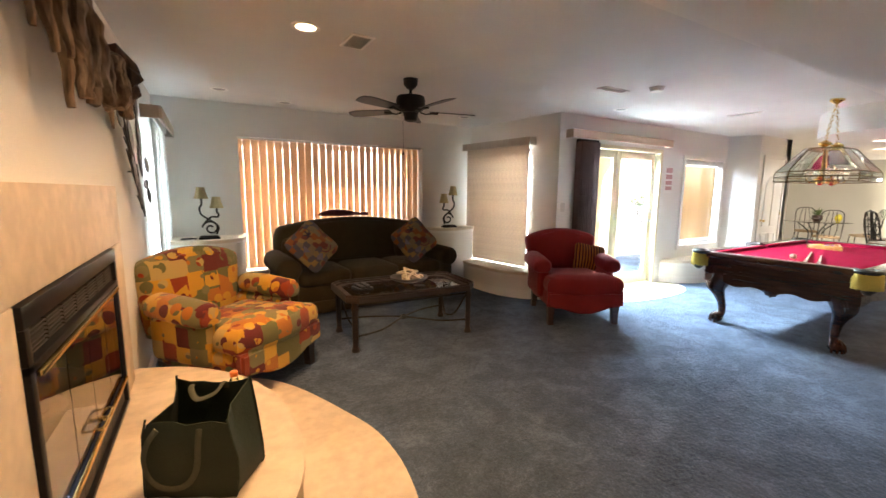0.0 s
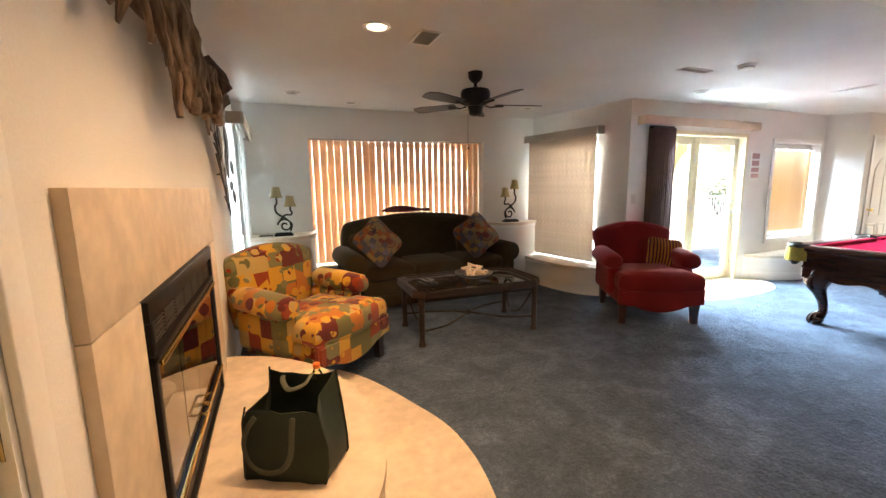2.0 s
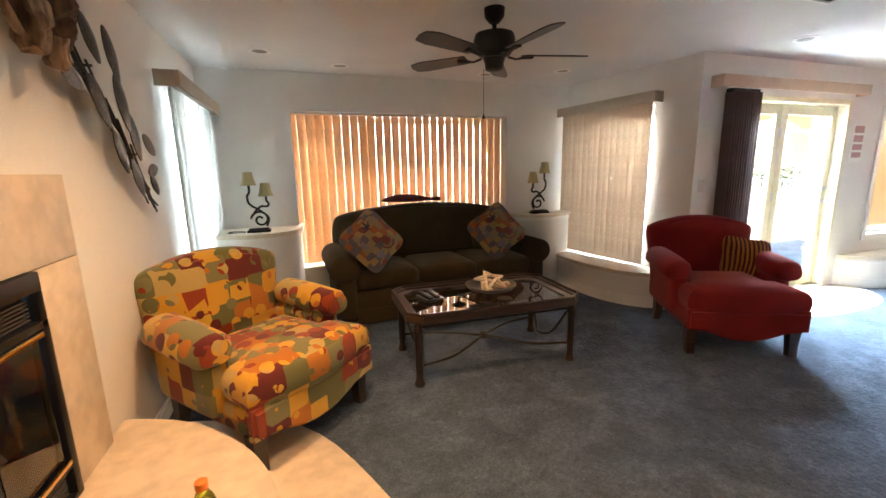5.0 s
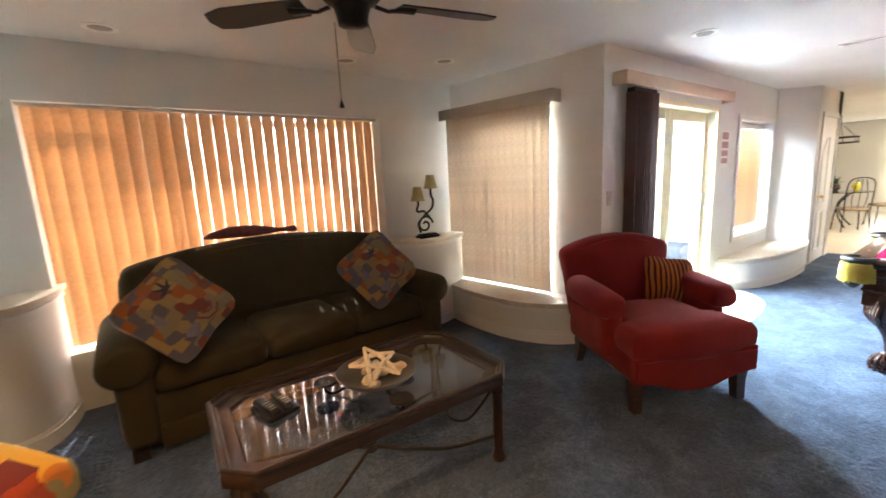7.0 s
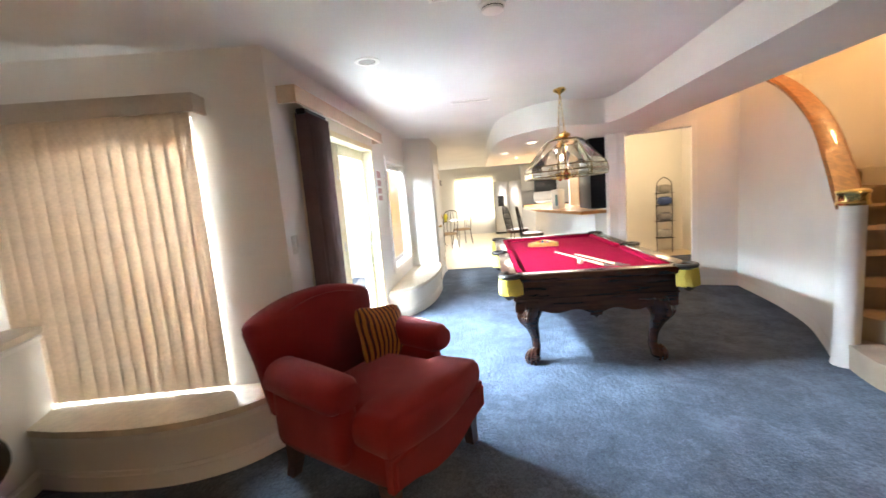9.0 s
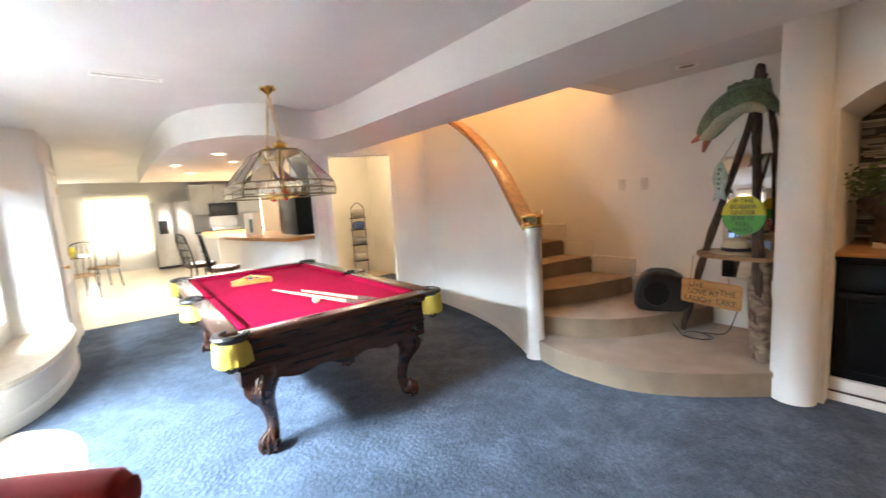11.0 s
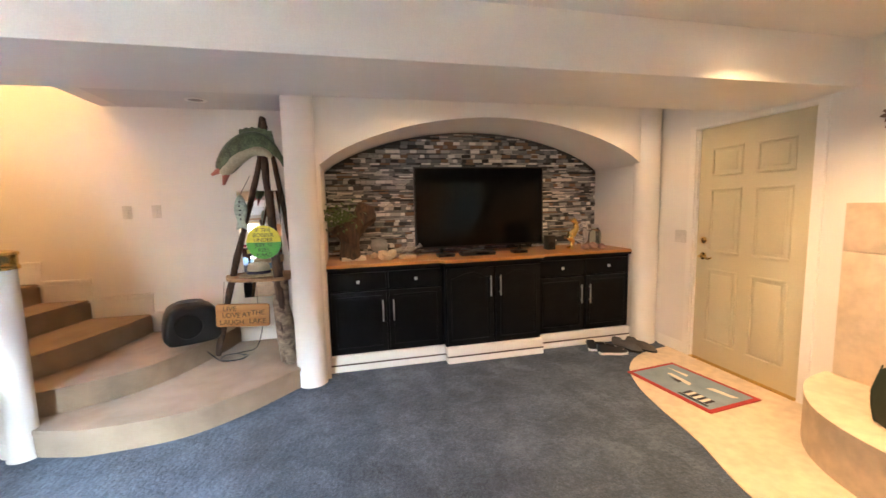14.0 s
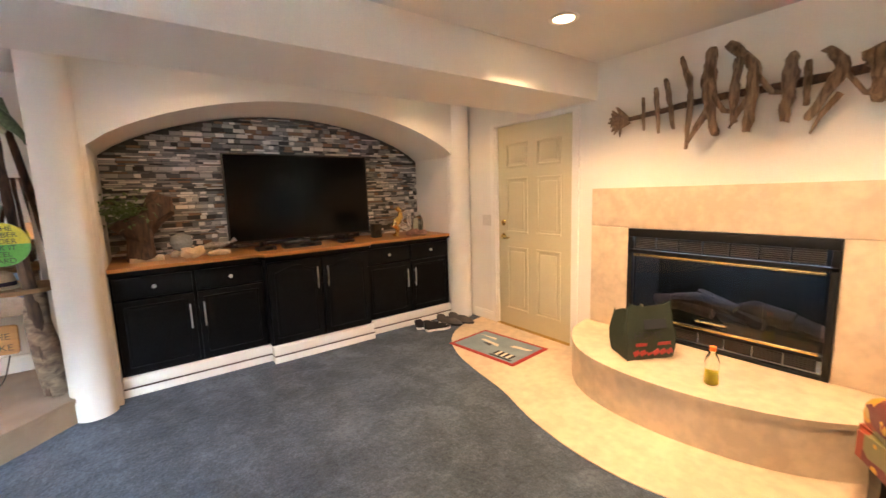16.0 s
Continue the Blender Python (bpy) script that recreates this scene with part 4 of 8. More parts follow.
def sofa(x, y, rz):
    root = thing("sofa", "olive brown three-seat fabric sofa with rolled arms", "sofa", x, y, 0, rz)
    w = 2.24
    bm = B()
    cushion(bm, ring_outline(w - 0.2, 0.80, 0.05), 0.30, 0.04, 0, T(0, 0.03, 0.19))
    part("base", bm, OLIVE, root)
    bm = B()
    box(bm, -w / 2 + 0.22, w / 2 - 0.22, -0.405, -0.38, 0.03, 0.17, 0.01)
    part("skirt", bm, OLIVE, root)
    for i in range(3):
        bm = B()
        cw2 = (w - 0.44) / 3
        cushion(bm, ring_outline(cw2 - 0.006, 0.66, 0.05), 0.17, 0.06, 0.025, T(-w / 2 + 0.22 + cw2 * (i + 0.5), -0.08, 0.42))
        part("seat_cushion", bm, OLIVE, root)
    bm = B()
    half = (w - 0.26) / 2
    top = [(-half, 0.36), (-half - 0.01, 0.72), (-half + 0.02, 0.90), (-half + 0.12, 0.965), (-half * 0.5, 1.025), (0, 1.055), (half * 0.5, 1.025), (half - 0.12, 0.965), (half - 0.02, 0.90), (half + 0.01, 0.72), (half, 0.36)]
    cushion(bm, curve2(top, 4), 0.24, 0.1, 0.035, T(0, 0.34, 0) @ pose(0, 0, 0, -8) @ UPRIGHT)
    part("backrest", bm, OLIVE, root)
    for s in (-1, 1):
        bm = B()
        cushion(bm, ring_outline(0.86, 0.46, 0.06), 0.17, 0.06, 0, T(s * (w / 2 - 0.14), -0.0, 0.30) @ SIDEWAYS)
        part("arm_panel", bm, OLIVE, root)
        bm = B()
        roll = [(0.135 * math.cos(a), 0.125 * math.sin(a)) for a in [2 * math.pi * i / 20 for i in range(20)]]
        cushion(bm, roll, 0.88, 0.05, 0.02, T(s * (w / 2 - 0.125), -0.01, 0.55) @ UPRIGHT)
        part("arm_roll", bm, OLIVE, root)
    for lx in (-w / 2 + 0.12, w / 2 - 0.12):
        for ly in (-0.36, 0.36):
            bm = B()
            box(bm, lx - 0.04, lx + 0.04, ly - 0.04, ly + 0.04, 0, 0.06, 0.006)
            part("foot", bm, DARK_LEG, root)
    for lx in (-0.72, 0.72):
        bm = B()
        cushion(bm, ring_outline(0.48, 0.36, 0.1), 0.10, 0.05, 0.04, T(lx, 0.14, 0.66) @ pose(0, 0, 0, -16) @ UPRIGHT)
        part("loose_back_pillow", bm, OLIVE, root)
    return root


sofa(2.63, 6.47, 2)


def print_pillow(m):
    root = pillow("cushion", "patchwork cushion with a star and a spiral on the sofa", PILLOW_PRINT, 0.47, m, 0.15)
    root["group"] = "patchwork cushions on the sofa"
    bm = B()
    pts = []
    for i in range(16):
        r = 0.066 if i % 2 == 0 else 0.024
        a = math.pi * i / 8
        pts.append((0.03 + r * math.cos(a), 0.10 + r * math.sin(a)))
    prism(bm, pts, 0.056, 0.0745)
    part("star", bm, NAVY, root, "navy stitched star", False)
    bm = B()
    tube(bm, [(0.055 + (0.012 + 0.0042 * k) * math.cos(k * 0.75), -0.09 + (0.012 + 0.0042 * k) * math.sin(k * 0.75), 0.074 - 0.0003 * k) for k in range(17)], 0.0065, 6)
    part("spiral", bm, material("plum_thread", (0.14, 0.04, 0.05), 0.9, bump=0.2), root, "plum stitched spiral")
    for x0, y0 in ((-0.11, 0.02), (-0.075, -0.13)):
        bm = B()
        prism(bm, [(x0 - 0.05, y0), (x0, y0 - 0.05), (x0 + 0.05, y0), (x0, y0 + 0.05)], 0.05, 0.069)
        part("patch", bm, material("slate_patch", (0.13, 0.12, 0.16), 0.9, bump=0.2), root, "", False)
    return root


print_pillow(pose(1.91, 6.08, 0.79, 64, 0, 14) @ pose(0, 0, 0, 0, 0, 38))
print_pillow(pose(3.17, 6.14, 0.79, 64, 0, -10) @ pose(0, 0, 0, 0, 0, 36))
# folded cloth fish on the sofa's back
root = thing("plush_fish", "dark red stuffed cloth fish lying on the sofa back", "soft toy", 2.45, 6.85, 1.06, 3)
bm = B()
tube(bm, [(-0.30, 0, 0.02), (-0.25, 0, 0.03), (-0.12, 0, 0.045), (0.02, 0, 0.04), (0.16, 0, 0.03), (0.24, 0, 0.025), (0.36, 0, 0.02)], [0.01, 0.05, 0.085, 0.09, 0.06, 0.03, 0.055], 12, flat=0.5)
part("body", bm, material("maroon_cloth", (0.12, 0.025, 0.03), 0.9, vary=0.3, scale=30, bump=0.4), root)


# ---- coffee table ----
def coffee_table(x, y):
    root = thing("coffee_table", "dark wood and iron coffee table with a glass top", "coffee table", x, y, 0)
    L, D, H = 1.24, 0.72, 0.49
    out, c = [], 0.09
    out = [(-L / 2 + c, -D / 2), (L / 2 - c, -D / 2), (L / 2, -D / 2 + c), (L / 2, D / 2 - c), (L / 2 - c, D / 2), (-L / 2 + c, D / 2), (-L / 2, D / 2 - c), (-L / 2, -D / 2 + c)]
    inn = [(px * 0.87, py * 0.80) for px, py in out]
    bm = B()
    prof = [(1.0, 1.0, H - 0.05), (1.0, 1.0, H - 0.012), (0.99, 0.985, H), (0.95, 0.93, H - 0.004), (0.94, 0.915, H - 0.018), (0.87, 0.80, H - 0.02), (0.87, 0.80, H - 0.05)]
    rings = [[bm.verts.new((px * a, py * b, z)) for px, py in out] for a, b, z in prof]
    for p, q in zip(rings, rings[1:] + rings[:1]):
        for i in range(8):
            bm.faces.new((p[i], p[(i + 1) % 8], q[(i + 1) % 8], q[i]))
    part("frame", bm, DARK_LEG, root)
    bm = B()
    tube(bm, [(px * 0.985, py * 0.98, H + 0.006) for px, py in out], 0.011, 8, True)
    part("rim", bm, DARK_LEG, root)
    bm = B()
    prism(bm, [(px * 0.995, py * 0.99) for px, py in inn], H - 0.034, H - 0.026)
    g = part("glass_top", bm, GLASS, root, "clear glass top")
    g.visible_shadow = False
    legs = [(-0.55, -0.29), (0.55, -0.29), (-0.55, 0.29), (0.55, 0.29)]
    for lx, ly in legs:
        bm = B()
        turned(bm, [(0.034, 0), (0.036, 0.02), (0.028, 0.035), (0.024, 0.06), (0.027, 0.15), (0.025, 0.25), (0.027, 0.36), (0.033, 0.375), (0.033, 0.385), (0.026, 0.40), (0.027, H - 0.05)], 14, T(lx, ly, 0))
        part("leg", bm, DARK_LEG, root)
    for s in (-1, 1):
        bm = B()
        tube(bm, smooth_line([(-0.53, s * 0.28, 0.13), (-0.3, s * 0.22, 0.135), (-0.1, s * 0.08, 0.15), (0, 0.012 * s, 0.155), (0.1, s * 0.08, 0.15), (0.3, s * 0.22, 0.135), (0.53, s * 0.28, 0.13)], 5), 0.0095, 8)
        part("curved_stretcher", bm, IRON, root)
        bm = B()
        tube(bm, smooth_line([(s * 0.54, -0.28, 0.40), (s * 0.50, -0.12, 0.16), (s * 0.46, 0.0, 0.12), (s * 0.50, 0.12, 0.16), (s * 0.54, 0.28, 0.40)], 5), 0.008, 8)
        part("side_brace", bm, IRON, root)
        bm = B()
        tube(bm, [(-0.53, s * 0.29, 0.40), (0.53, s * 0.29, 0.40)], 0.008, 8)
        part("top_rail", bm, IRON, root)
    bm = B()
    for k in range(3):
        tube(bm, [(0.028 * math.cos(a), 0.028 * math.sin(a), 0.145 + 0.012 * k) for a in [2 * math.pi * i / 14 for i in range(14)]], 0.006, 6, True)
    part("knot", bm, IRON, root)
    return root


table = coffee_table(2.566, 5.147)
table.rotation_euler.z, table.scale.x = radians(-2), 1.033
TOP = 0.464
root = thing("shell_bowl", "shallow dish of pale shells and starfish on an iron stand", "bowl", 2.60, 5.09, TOP)
bm = B()
turned(bm, [(0.02, 0.055), (0.10, 0.06), (0.17, 0.085), (0.185, 0.105), (0.18, 0.107), (0.16, 0.092), (0.09, 0.072), (0.01, 0.068)], 28)
part("dish", bm, material("pewter_dish", (0.18, 0.17, 0.16), 0.35, 0.8, bump=0.05), root, "pewter dish")
for i in range(3):
    bm = B()
    a = 2 * math.pi * i / 3 + 0.5
    c, s = math.cos(a), math.sin(a)
    tube(bm, smooth_line([(0.06 * c, 0.06 * s, 0.055), (0.14 * c, 0.14 * s, 0.03), (0.20 * c, 0.20 * s, 0.004), (0.24 * c, 0.24 * s, 0.02), (0.235 * c, 0.235 * s, 0.06)], 5), 0.006, 6)
    turned(bm, [(0.05, 0.0), (0.055, 0.006), (0.05, 0.010)], 16, T(0.235 * c, 0.235 * s, 0.058))
    part("stand_arm", bm, IRON, root, "iron arm with a candle plate")
for i in range(14):
    bm = B()
    a, r = random.uniform(0, 6.28), random.uniform(0.02, 0.13)
    turned(bm, [(0.004, 0), (0.02, 0.006), (0.028, 0.016), (0.018, 0.03), (0.004, 0.036)], 8, T(r * math.cos(a), r * math.sin(a), 0.075 + random.uniform(0, 0.02)) @ pose(0, 0, 0, random.uniform(-40, 40), random.uniform(-40, 40), random.uniform(0, 360)) @ Matrix.Diagonal((1.2, 0.8, 1, 1)), 5, 0.12)
    part("shell", bm, CREAM, root)
for k in range(5):
    bm = B()
    a = 2 * math.pi * k / 5 + 0.3
    c, s = math.cos(a), math.sin(a)
    b2 = a + 4 * math.pi / 5
    p, q = Vector((0.12 * c, 0.12 * s, 0.13 + 0.04 * s)), Vector((0.12 * math.cos(b2), 0.12 * math.sin(b2), 0.13 + 0.04 * math.sin(b2)))
    tube(bm, [p, (p + q) / 2 + Vector((0, 0, 0.02)), q], [0.008, 0.013, 0.008], 7)
    part("coral_arm", bm, CREAM, root, "cream starfish bar")
root = thing("remote_holder", "black plastic tray with remote controls on the coffee table", "remote control", 2.18, 5.24, TOP, 14)
bm = B()
cushion(bm, ring_outline(0.15, 0.18, 0.02), 0.018, 0.006, 0, T(0, 0, 0.009))
part("tray", bm, PLASTIC, root)
for i in range(2):
    bm = B()
    cushion(bm, ring_outline(0.045, 0.16, 0.012), 0.022, 0.008, 0.002, T(-0.035 + i * 0.065, 0, 0.03) @ pose(0, 0, 0, 6, 0, 5 - 10 * i))
    rc = part("remote", bm, PLASTIC, root)
    for j in range(5):
        bm = B()
        box(bm, -0.05 + i * 0.065, -0.022 + i * 0.065, -0.06 + j * 0.022, -0.05 + j * 0.022, 0.041, 0.046, 0.002)
        part("button", bm, material("grey_rubber", (0.2, 0.2, 0.2), 0.6, bump=0) if i + j == 0 else bpy.data.materials["grey_rubber"], rc)


# ---- twin scroll lamps ----
def scroll_lamp(m, flip=1):
    root = thing("table_lamp", "black wrought iron twin scroll lamp with tan bell shades, unlit", "table lamp", group="scroll lamps on the corner shelves")
    root.matrix_world = m
    bm = B()
    box(bm, -0.10, 0.10, -0.055, 0.055, 0, 0.022, 0.006)
    box(bm, -0.085, 0.085, -0.042, 0.042, 0.022, 0.036, 0.005)
    part("base", bm, BLACK_METAL, root)
    f = flip

    def spiral(cx, cz, r0, r1, a0, turns, n=22):
        return [(cx + (r0 + (r1 - r0) * i / n) * math.cos(a0 + turns * 2 * math.pi * i / n), 0, cz + (r0 + (r1 - r0) * i / n) * math.sin(a0 + turns * 2 * math.pi * i / n)) for i in range(n + 1)]
    bm = B()
    tube(bm, spiral(0.02 * f, 0.115, 0.018, 0.082, 0.5, 1.4 * f, 30), 0.010, 7)
    part("scroll", bm, IRON, root)
    bm = B()
    tube(bm, smooth_line([(0.07 * f, 0, 0.05), (0.09 * f, 0, 0.13), (0.02 * f, 0, 0.20), (-0.06 * f, 0, 0.26), (-0.075 * f, 0, 0.33), (-0.055 * f, 0, 0.37), (-0.055 * f, 0, 0.44)], 5), 0.0105, 7)
    part("tall_stem", bm, IRON, root)
    bm = B()
    tube(bm, smooth_line([(-0.03 * f, 0, 0.18), (0.03 * f, 0, 0.235), (0.085 * f, 0, 0.235), (0.10 * f, 0, 0.26), (0.085 * f, 0, 0.29), (0.085 * f, 0, 0.34)], 5), 0.0105, 7)
    part("short_stem", bm, IRON, root)
    for sx, z in ((-0.055 * f, 0.43), (0.085 * f, 0.33)):
        bm = B()
        prof = [(0.066, 0), (0.060, 0.015), (0.050, 0.05), (0.042, 0.09), (0.038, 0.12), (0.036, 0.12), (0.040, 0.09), (0.048, 0.05), (0.058, 0.015), (0.064, 0.0)]
        rings = []
        for r, zz in prof:
            rings.append([bm.verts.new((sx + r * (1 + 0.05 * math.cos(6 * a)) * math.cos(a), r * (1 + 0.05 * math.cos(6 * a)) * math.sin(a), z + zz)) for a in [2 * math.pi * i / 24 for i in range(24)]])
        for p, q in zip(rings, rings[1:] + rings[:1]):
            for i in range(24):
                bm.faces.new((p[i], p[(i + 1) % 24], q[(i + 1) % 24], q[i]))
        part("shade", bm, SHADE, root, "tan bell shade")
        bm = B()
        turned(bm, [(0.012, 0), (0.012, 0.05), (0.016, 0.06), (0.02, 0.085), (0.012, 0.105)], 12, T(sx, 0, z))
        part("bulb_holder", bm, CREAM, root)
    return root


scroll_lamp(pose(0.95, 6.60, 0.86))
scroll_lamp(pose(4.05, 6.76, 0.86, 0, 0, 180)).scale = (1.1, 1.0, 1.1)
root = thing("cable_coil", "loose black cable coiled on the corner shelf", "cable", 0.76, 6.58, 0.86)
bm = B()
tube(bm, [(0.07 * math.cos(a) + 0.01 * math.sin(3 * a), 0.045 * math.sin(a), 0.006 + 0.003 * (a % 3)) for a in [0.35 * i for i in range(45)]], 0.0035, 5)
part("cable", bm, PLASTIC, root)

# ---- ceiling fan ----
root = thing("ceiling_fan", "black five-blade ceiling fan at rest with a pull chain", "ceiling fan", 2.57, 4.98, 2.095)
bm = B()
turned(bm, [(0.02, 0.18), (0.035, 0.19), (0.06, 0.22), (0.065, 0.27)], 24)
part("canopy", bm, BLACK_METAL, root)
bm = B()
turned(bm, [(0.014, 0.13), (0.014, 0.20)], 12)
part("rod", bm, BLACK_METAL, root)
bm = B()
turned(bm, [(0.05, -0.02), (0.10, 0.0), (0.125, 0.03), (0.13, 0.09), (0.12, 0.12), (0.06, 0.135), (0.02, 0.14)], 32)
part("motor", bm, BLACK_METAL, root)
bm = B()
turned(bm, [(0.03, -0.095), (0.055, -0.085), (0.06, -0.05), (0.07, -0.02), (0.05, -0.01)], 24)
part("switch_housing", bm, BLACK_METAL, root)
BLADE = material("black_blade", (0.016, 0.016, 0.018), 0.4, vary=0.25, scale=8, bump=0.05)
for i in range(5):
    a = 60 + 72 * i
    bm = B()
    prism(bm, [(0.19, -0.050), (0.52, -0.066), (0.60, -0.052), (0.615, 0.0), (0.60, 0.045), (0.52, 0.066), (0.19, 0.050)], -0.003, 0.004, pose(0, 0, 0.0, 0, 0, a) @ pose(0, 0, 0, 12))
    bl = part("blade", bm, BLADE, root)
    bm = B()
    tube(bm, [(pose(0, 0, 0, 0, 0, a) @ Vector(p)) for p in ((0.09, 0, -0.01), (0.14, 0, -0.022), (0.19, 0, -0.012), (0.25, 0, -0.006))], [0.014, 0.012, 0.02, 0.03], 8, flat=0.45)
    part("blade_arm", bm, BLACK_METAL, bl)
bm = B()
tube(bm, [(-0.065, 0.02, -0.08), (-0.065, 0.02, -0.36)], 0.0016, 5)
part("pull_chain", bm, BLACK_METAL, root)
bm = B()
turned(bm, [(0.003, 0.03), (0.009, 0.012), (0.010, 0.004), (0.004, 0)], 10, T(-0.065, 0.02, -0.385))
part("pull_weight", bm, BLACK_METAL, root)


# ---- ceiling fittings ----
def can_light(x, y, z, lit, label):
    root = thing("recessed_light", label, "ceiling light", x, y, z, group="recessed ceiling lights")
    bm = B()
    prof = [(0.085, 0.0), (0.085, -0.006), (0.062, -0.008), (0.058, -0.004), (0.058, 0.0)]
    rings = [[bm.verts.new((r * math.cos(a), r * math.sin(a), zz)) for a in [2 * math.pi * i / 28 for i in range(28)]] for r, zz in prof]
    for p, q in zip(rings, rings[1:]):
        for i in range(28):
            bm.faces.new((p[i], p[(i + 1) % 28], q[(i + 1) % 28], q[i]))
    part("trim_ring", bm, TRIM, root)
    bm = B()
    turned(bm, [(0.058, -0.001), (0.045, -0.004), (0.02, -0.006)], 24)
    part("bulb", bm, LIT if lit else material("grey_bulb", (0.32, 0.30, 0.28), 0.5, bump=0), root, "burning bulb" if lit else "unlit bulb")
    return root


for x, y in ((1.43, 3.006), (1.532, 4.27)):
    can_light(x, y, CEILING, True, "lit warm recessed ceiling light with white ring")
for x, y in ((1.12, 6.29), (1.78, 6.60), (3.26, 6.59), (3.97, 6.26), (5.25, 4.845)):
    can_light(x, y, CEILING, False, "unlit recessed ceiling light with white ring")
for x in (1.2, 3.0):
    can_light(x, 1.52, CEILING, True, "lit warm recessed light between beam and niche")
can_light(4.70, 0.60, CEILING, False, "unlit recessed light above the stair landing")
for x, y in ((8.5, 3.40), (9.8, 3.72), (9.3, 3.1), (11.0, 3.42)):
    can_light(x, y, BEAM, True, "lit recessed light in the bar soffit")


def vent(x, y, w, d, label):
    root = thing("ceiling_vent", label, "ceiling vent", x, y, CEILING)
    bm = B()
    for a, b, c, e in ((-w / 2, w / 2, -d / 2, -d / 2 + 0.018), (-w / 2, w / 2, d / 2 - 0.018, d / 2), (-w / 2, -w / 2 + 0.018, -d / 2 + 0.018, d / 2 - 0.018), (w / 2 - 0.018, w / 2, -d / 2 + 0.018, d / 2 - 0.018)):
        box(bm, a, b, c, e, -0.008, 0, 0.002)
    part("frame", bm, TRIM, root)
    bm = B()
    box(bm, -w / 2 + 0.018, w / 2 - 0.018, -d / 2 + 0.018, d / 2 - 0.018, -0.001, 0.0)
    part("backing", bm, BLACK_METAL, root)
    n = int((d - 0.036) / 0.018)
    for i in range(n):
        bm = B()
        box(bm, -w / 2 + 0.018, w / 2 - 0.018, -0.006, 0.006, -0.0008, 0.0008, m=T(0, -d / 2 + 0.018 + (i + 0.5) * (d - 0.036) / n, -0.005) @ pose(0, 0, 0, 35))
        part("slat", bm, TRIM, root)
    return root


vent(1.876, 4.345, 0.16, 0.26, "white ceiling vent with dark louvres")
vent(4.375, 4.28, 0.34, 0.10, "long white ceiling vent")
vent(6.74, 4.20, 0.10, 0.40, "long white ceiling vent")
root = thing("smoke_detector", "white round smoke detector on the ceiling", "smoke detector", 4.65, 4.02, CEILING)
bm = B()
turned(bm, [(0.068, 0), (0.068, -0.012), (0.058, -0.016), (0.055, -0.036), (0.03, -0.042)], 28)
part("body", bm, TRIM, root)
bm = B()
turned(bm, [(0.057, -0.018), (0.057, -0.026)], 28)
part("grille", bm, BLACK_METAL, root)

# ---- stairs ----
inner = [(x - 0.03, y - 0.05) for x, y in curve_plan]
stairs = thing("staircase", "beige carpeted staircase with flared lower steps", "staircase", kind="structure")
NOSES = [
    [(5.46, 1.66), (5.25, 1.72), (5.06, 1.745), (4.63, 1.69), (4.30, 1.48), (4.02, 1.20), (3.93, 1.08), (3.92, 0.8), (3.92, BACK + 0.01)],
    [(5.52, 1.52), (5.25, 1.40), (4.96, 1.17), (4.70, 0.66), (4.58, BACK + 0.01)],
    [(5.72, 1.44), (5.54, 1.07), (5.39, 0.6), (5.32, BACK + 0.01)],
    [(5.98, 1.34), (5.92, 0.75), (5.79, BACK + 0.01)],
    [(6.22, 1.23), (6.20, 0.75), (6.15, BACK + 0.01)],
    [(6.50, 1.15), (6.50, 0.75), (6.48, BACK + 0.01)],
    [(6.78, 1.06), (6.78, 0.75), (6.77, BACK + 0.01)],
    [(7.06, 1.00), (7.06, 0.75), (7.06, BACK + 0.01)],
    [(7.34, 0.96), (7.34, 0.75), (7.34, BACK + 0.01)],
]
for k, nose in enumerate(NOSES):
    bm = B()
    top = 0.17 * (k + 1)
    x_in = nose[0][0]
    tail = [p for p in inner if p[0] > x_in + 0.08]
    outline = curve2(nose, 5) + [(7.9, BACK + 0.01)] + [(7.9, 0.90)] + tail[::-1]
    prism(bm, outline, 0 if k == 0 else top - 0.19, top - 0.03)
    part("riser", bm, BEIGE_CARPET, stairs)
    bm = B()
    prism(bm, outline, top - 0.03, top)
    cx, cy = 6.8, 0.9
    n_nose = len(curve2(nose, 5))
    for v in bm.verts:
        d = Vector((v.co.x - cx, v.co.y - cy))
        if any(abs(v.co.x - px) < 1e-5 and abs(v.co.y - py) < 1e-5 for px, py in outline[:n_nose]) and v.co.y > BACK + 0.05:
            d.normalize()
            v.co.x += d.x * 0.018
            v.co.y += d.y * 0.018
    bmesh.ops.bevel(bm, geom=[e for e in bm.edges if abs(e.verts[0].co.z - e.verts[1].co.z) < 1e-6], offset=0.012, segments=2, affect="EDGES")
    part("tread", bm, BEIGE_CARPET, stairs)
# stepped white skirting on the back wall
for k, nose in enumerate(NOSES[:7]):
    z, x0, x1 = 0.17 * (k + 1), nose[-1][0], NOSES[k + 1][-1][0]
    bm = B()
    if k == 0:
        box(bm, x0, x1, BACK + 0.001, BACK + 0.016, z, z + 0.13, 0.002)
        box(bm, x0, x1, BACK + 0.001, BACK + 0.024, z + 0.105, z + 0.13, 0.003)
    else:
        box(bm, x0 - 0.02, x1 - 0.03, BACK + 0.001, BACK + 0.015, z - 0.02, z + 0.19, 0.002)
        box(bm, x0 - 0.03, x1 - 0.02, BACK + 0.001, BACK + 0.024, z + 0.165, z + 0.19, 0.003)
        box(bm, x0 - 0.03, x1 - 0.02, BACK + 0.001, BACK + 0.020, z + 0.135, z + 0.148, 0.002)
    part("skirting", bm, TRIM, stairs, "white moulded skirting")

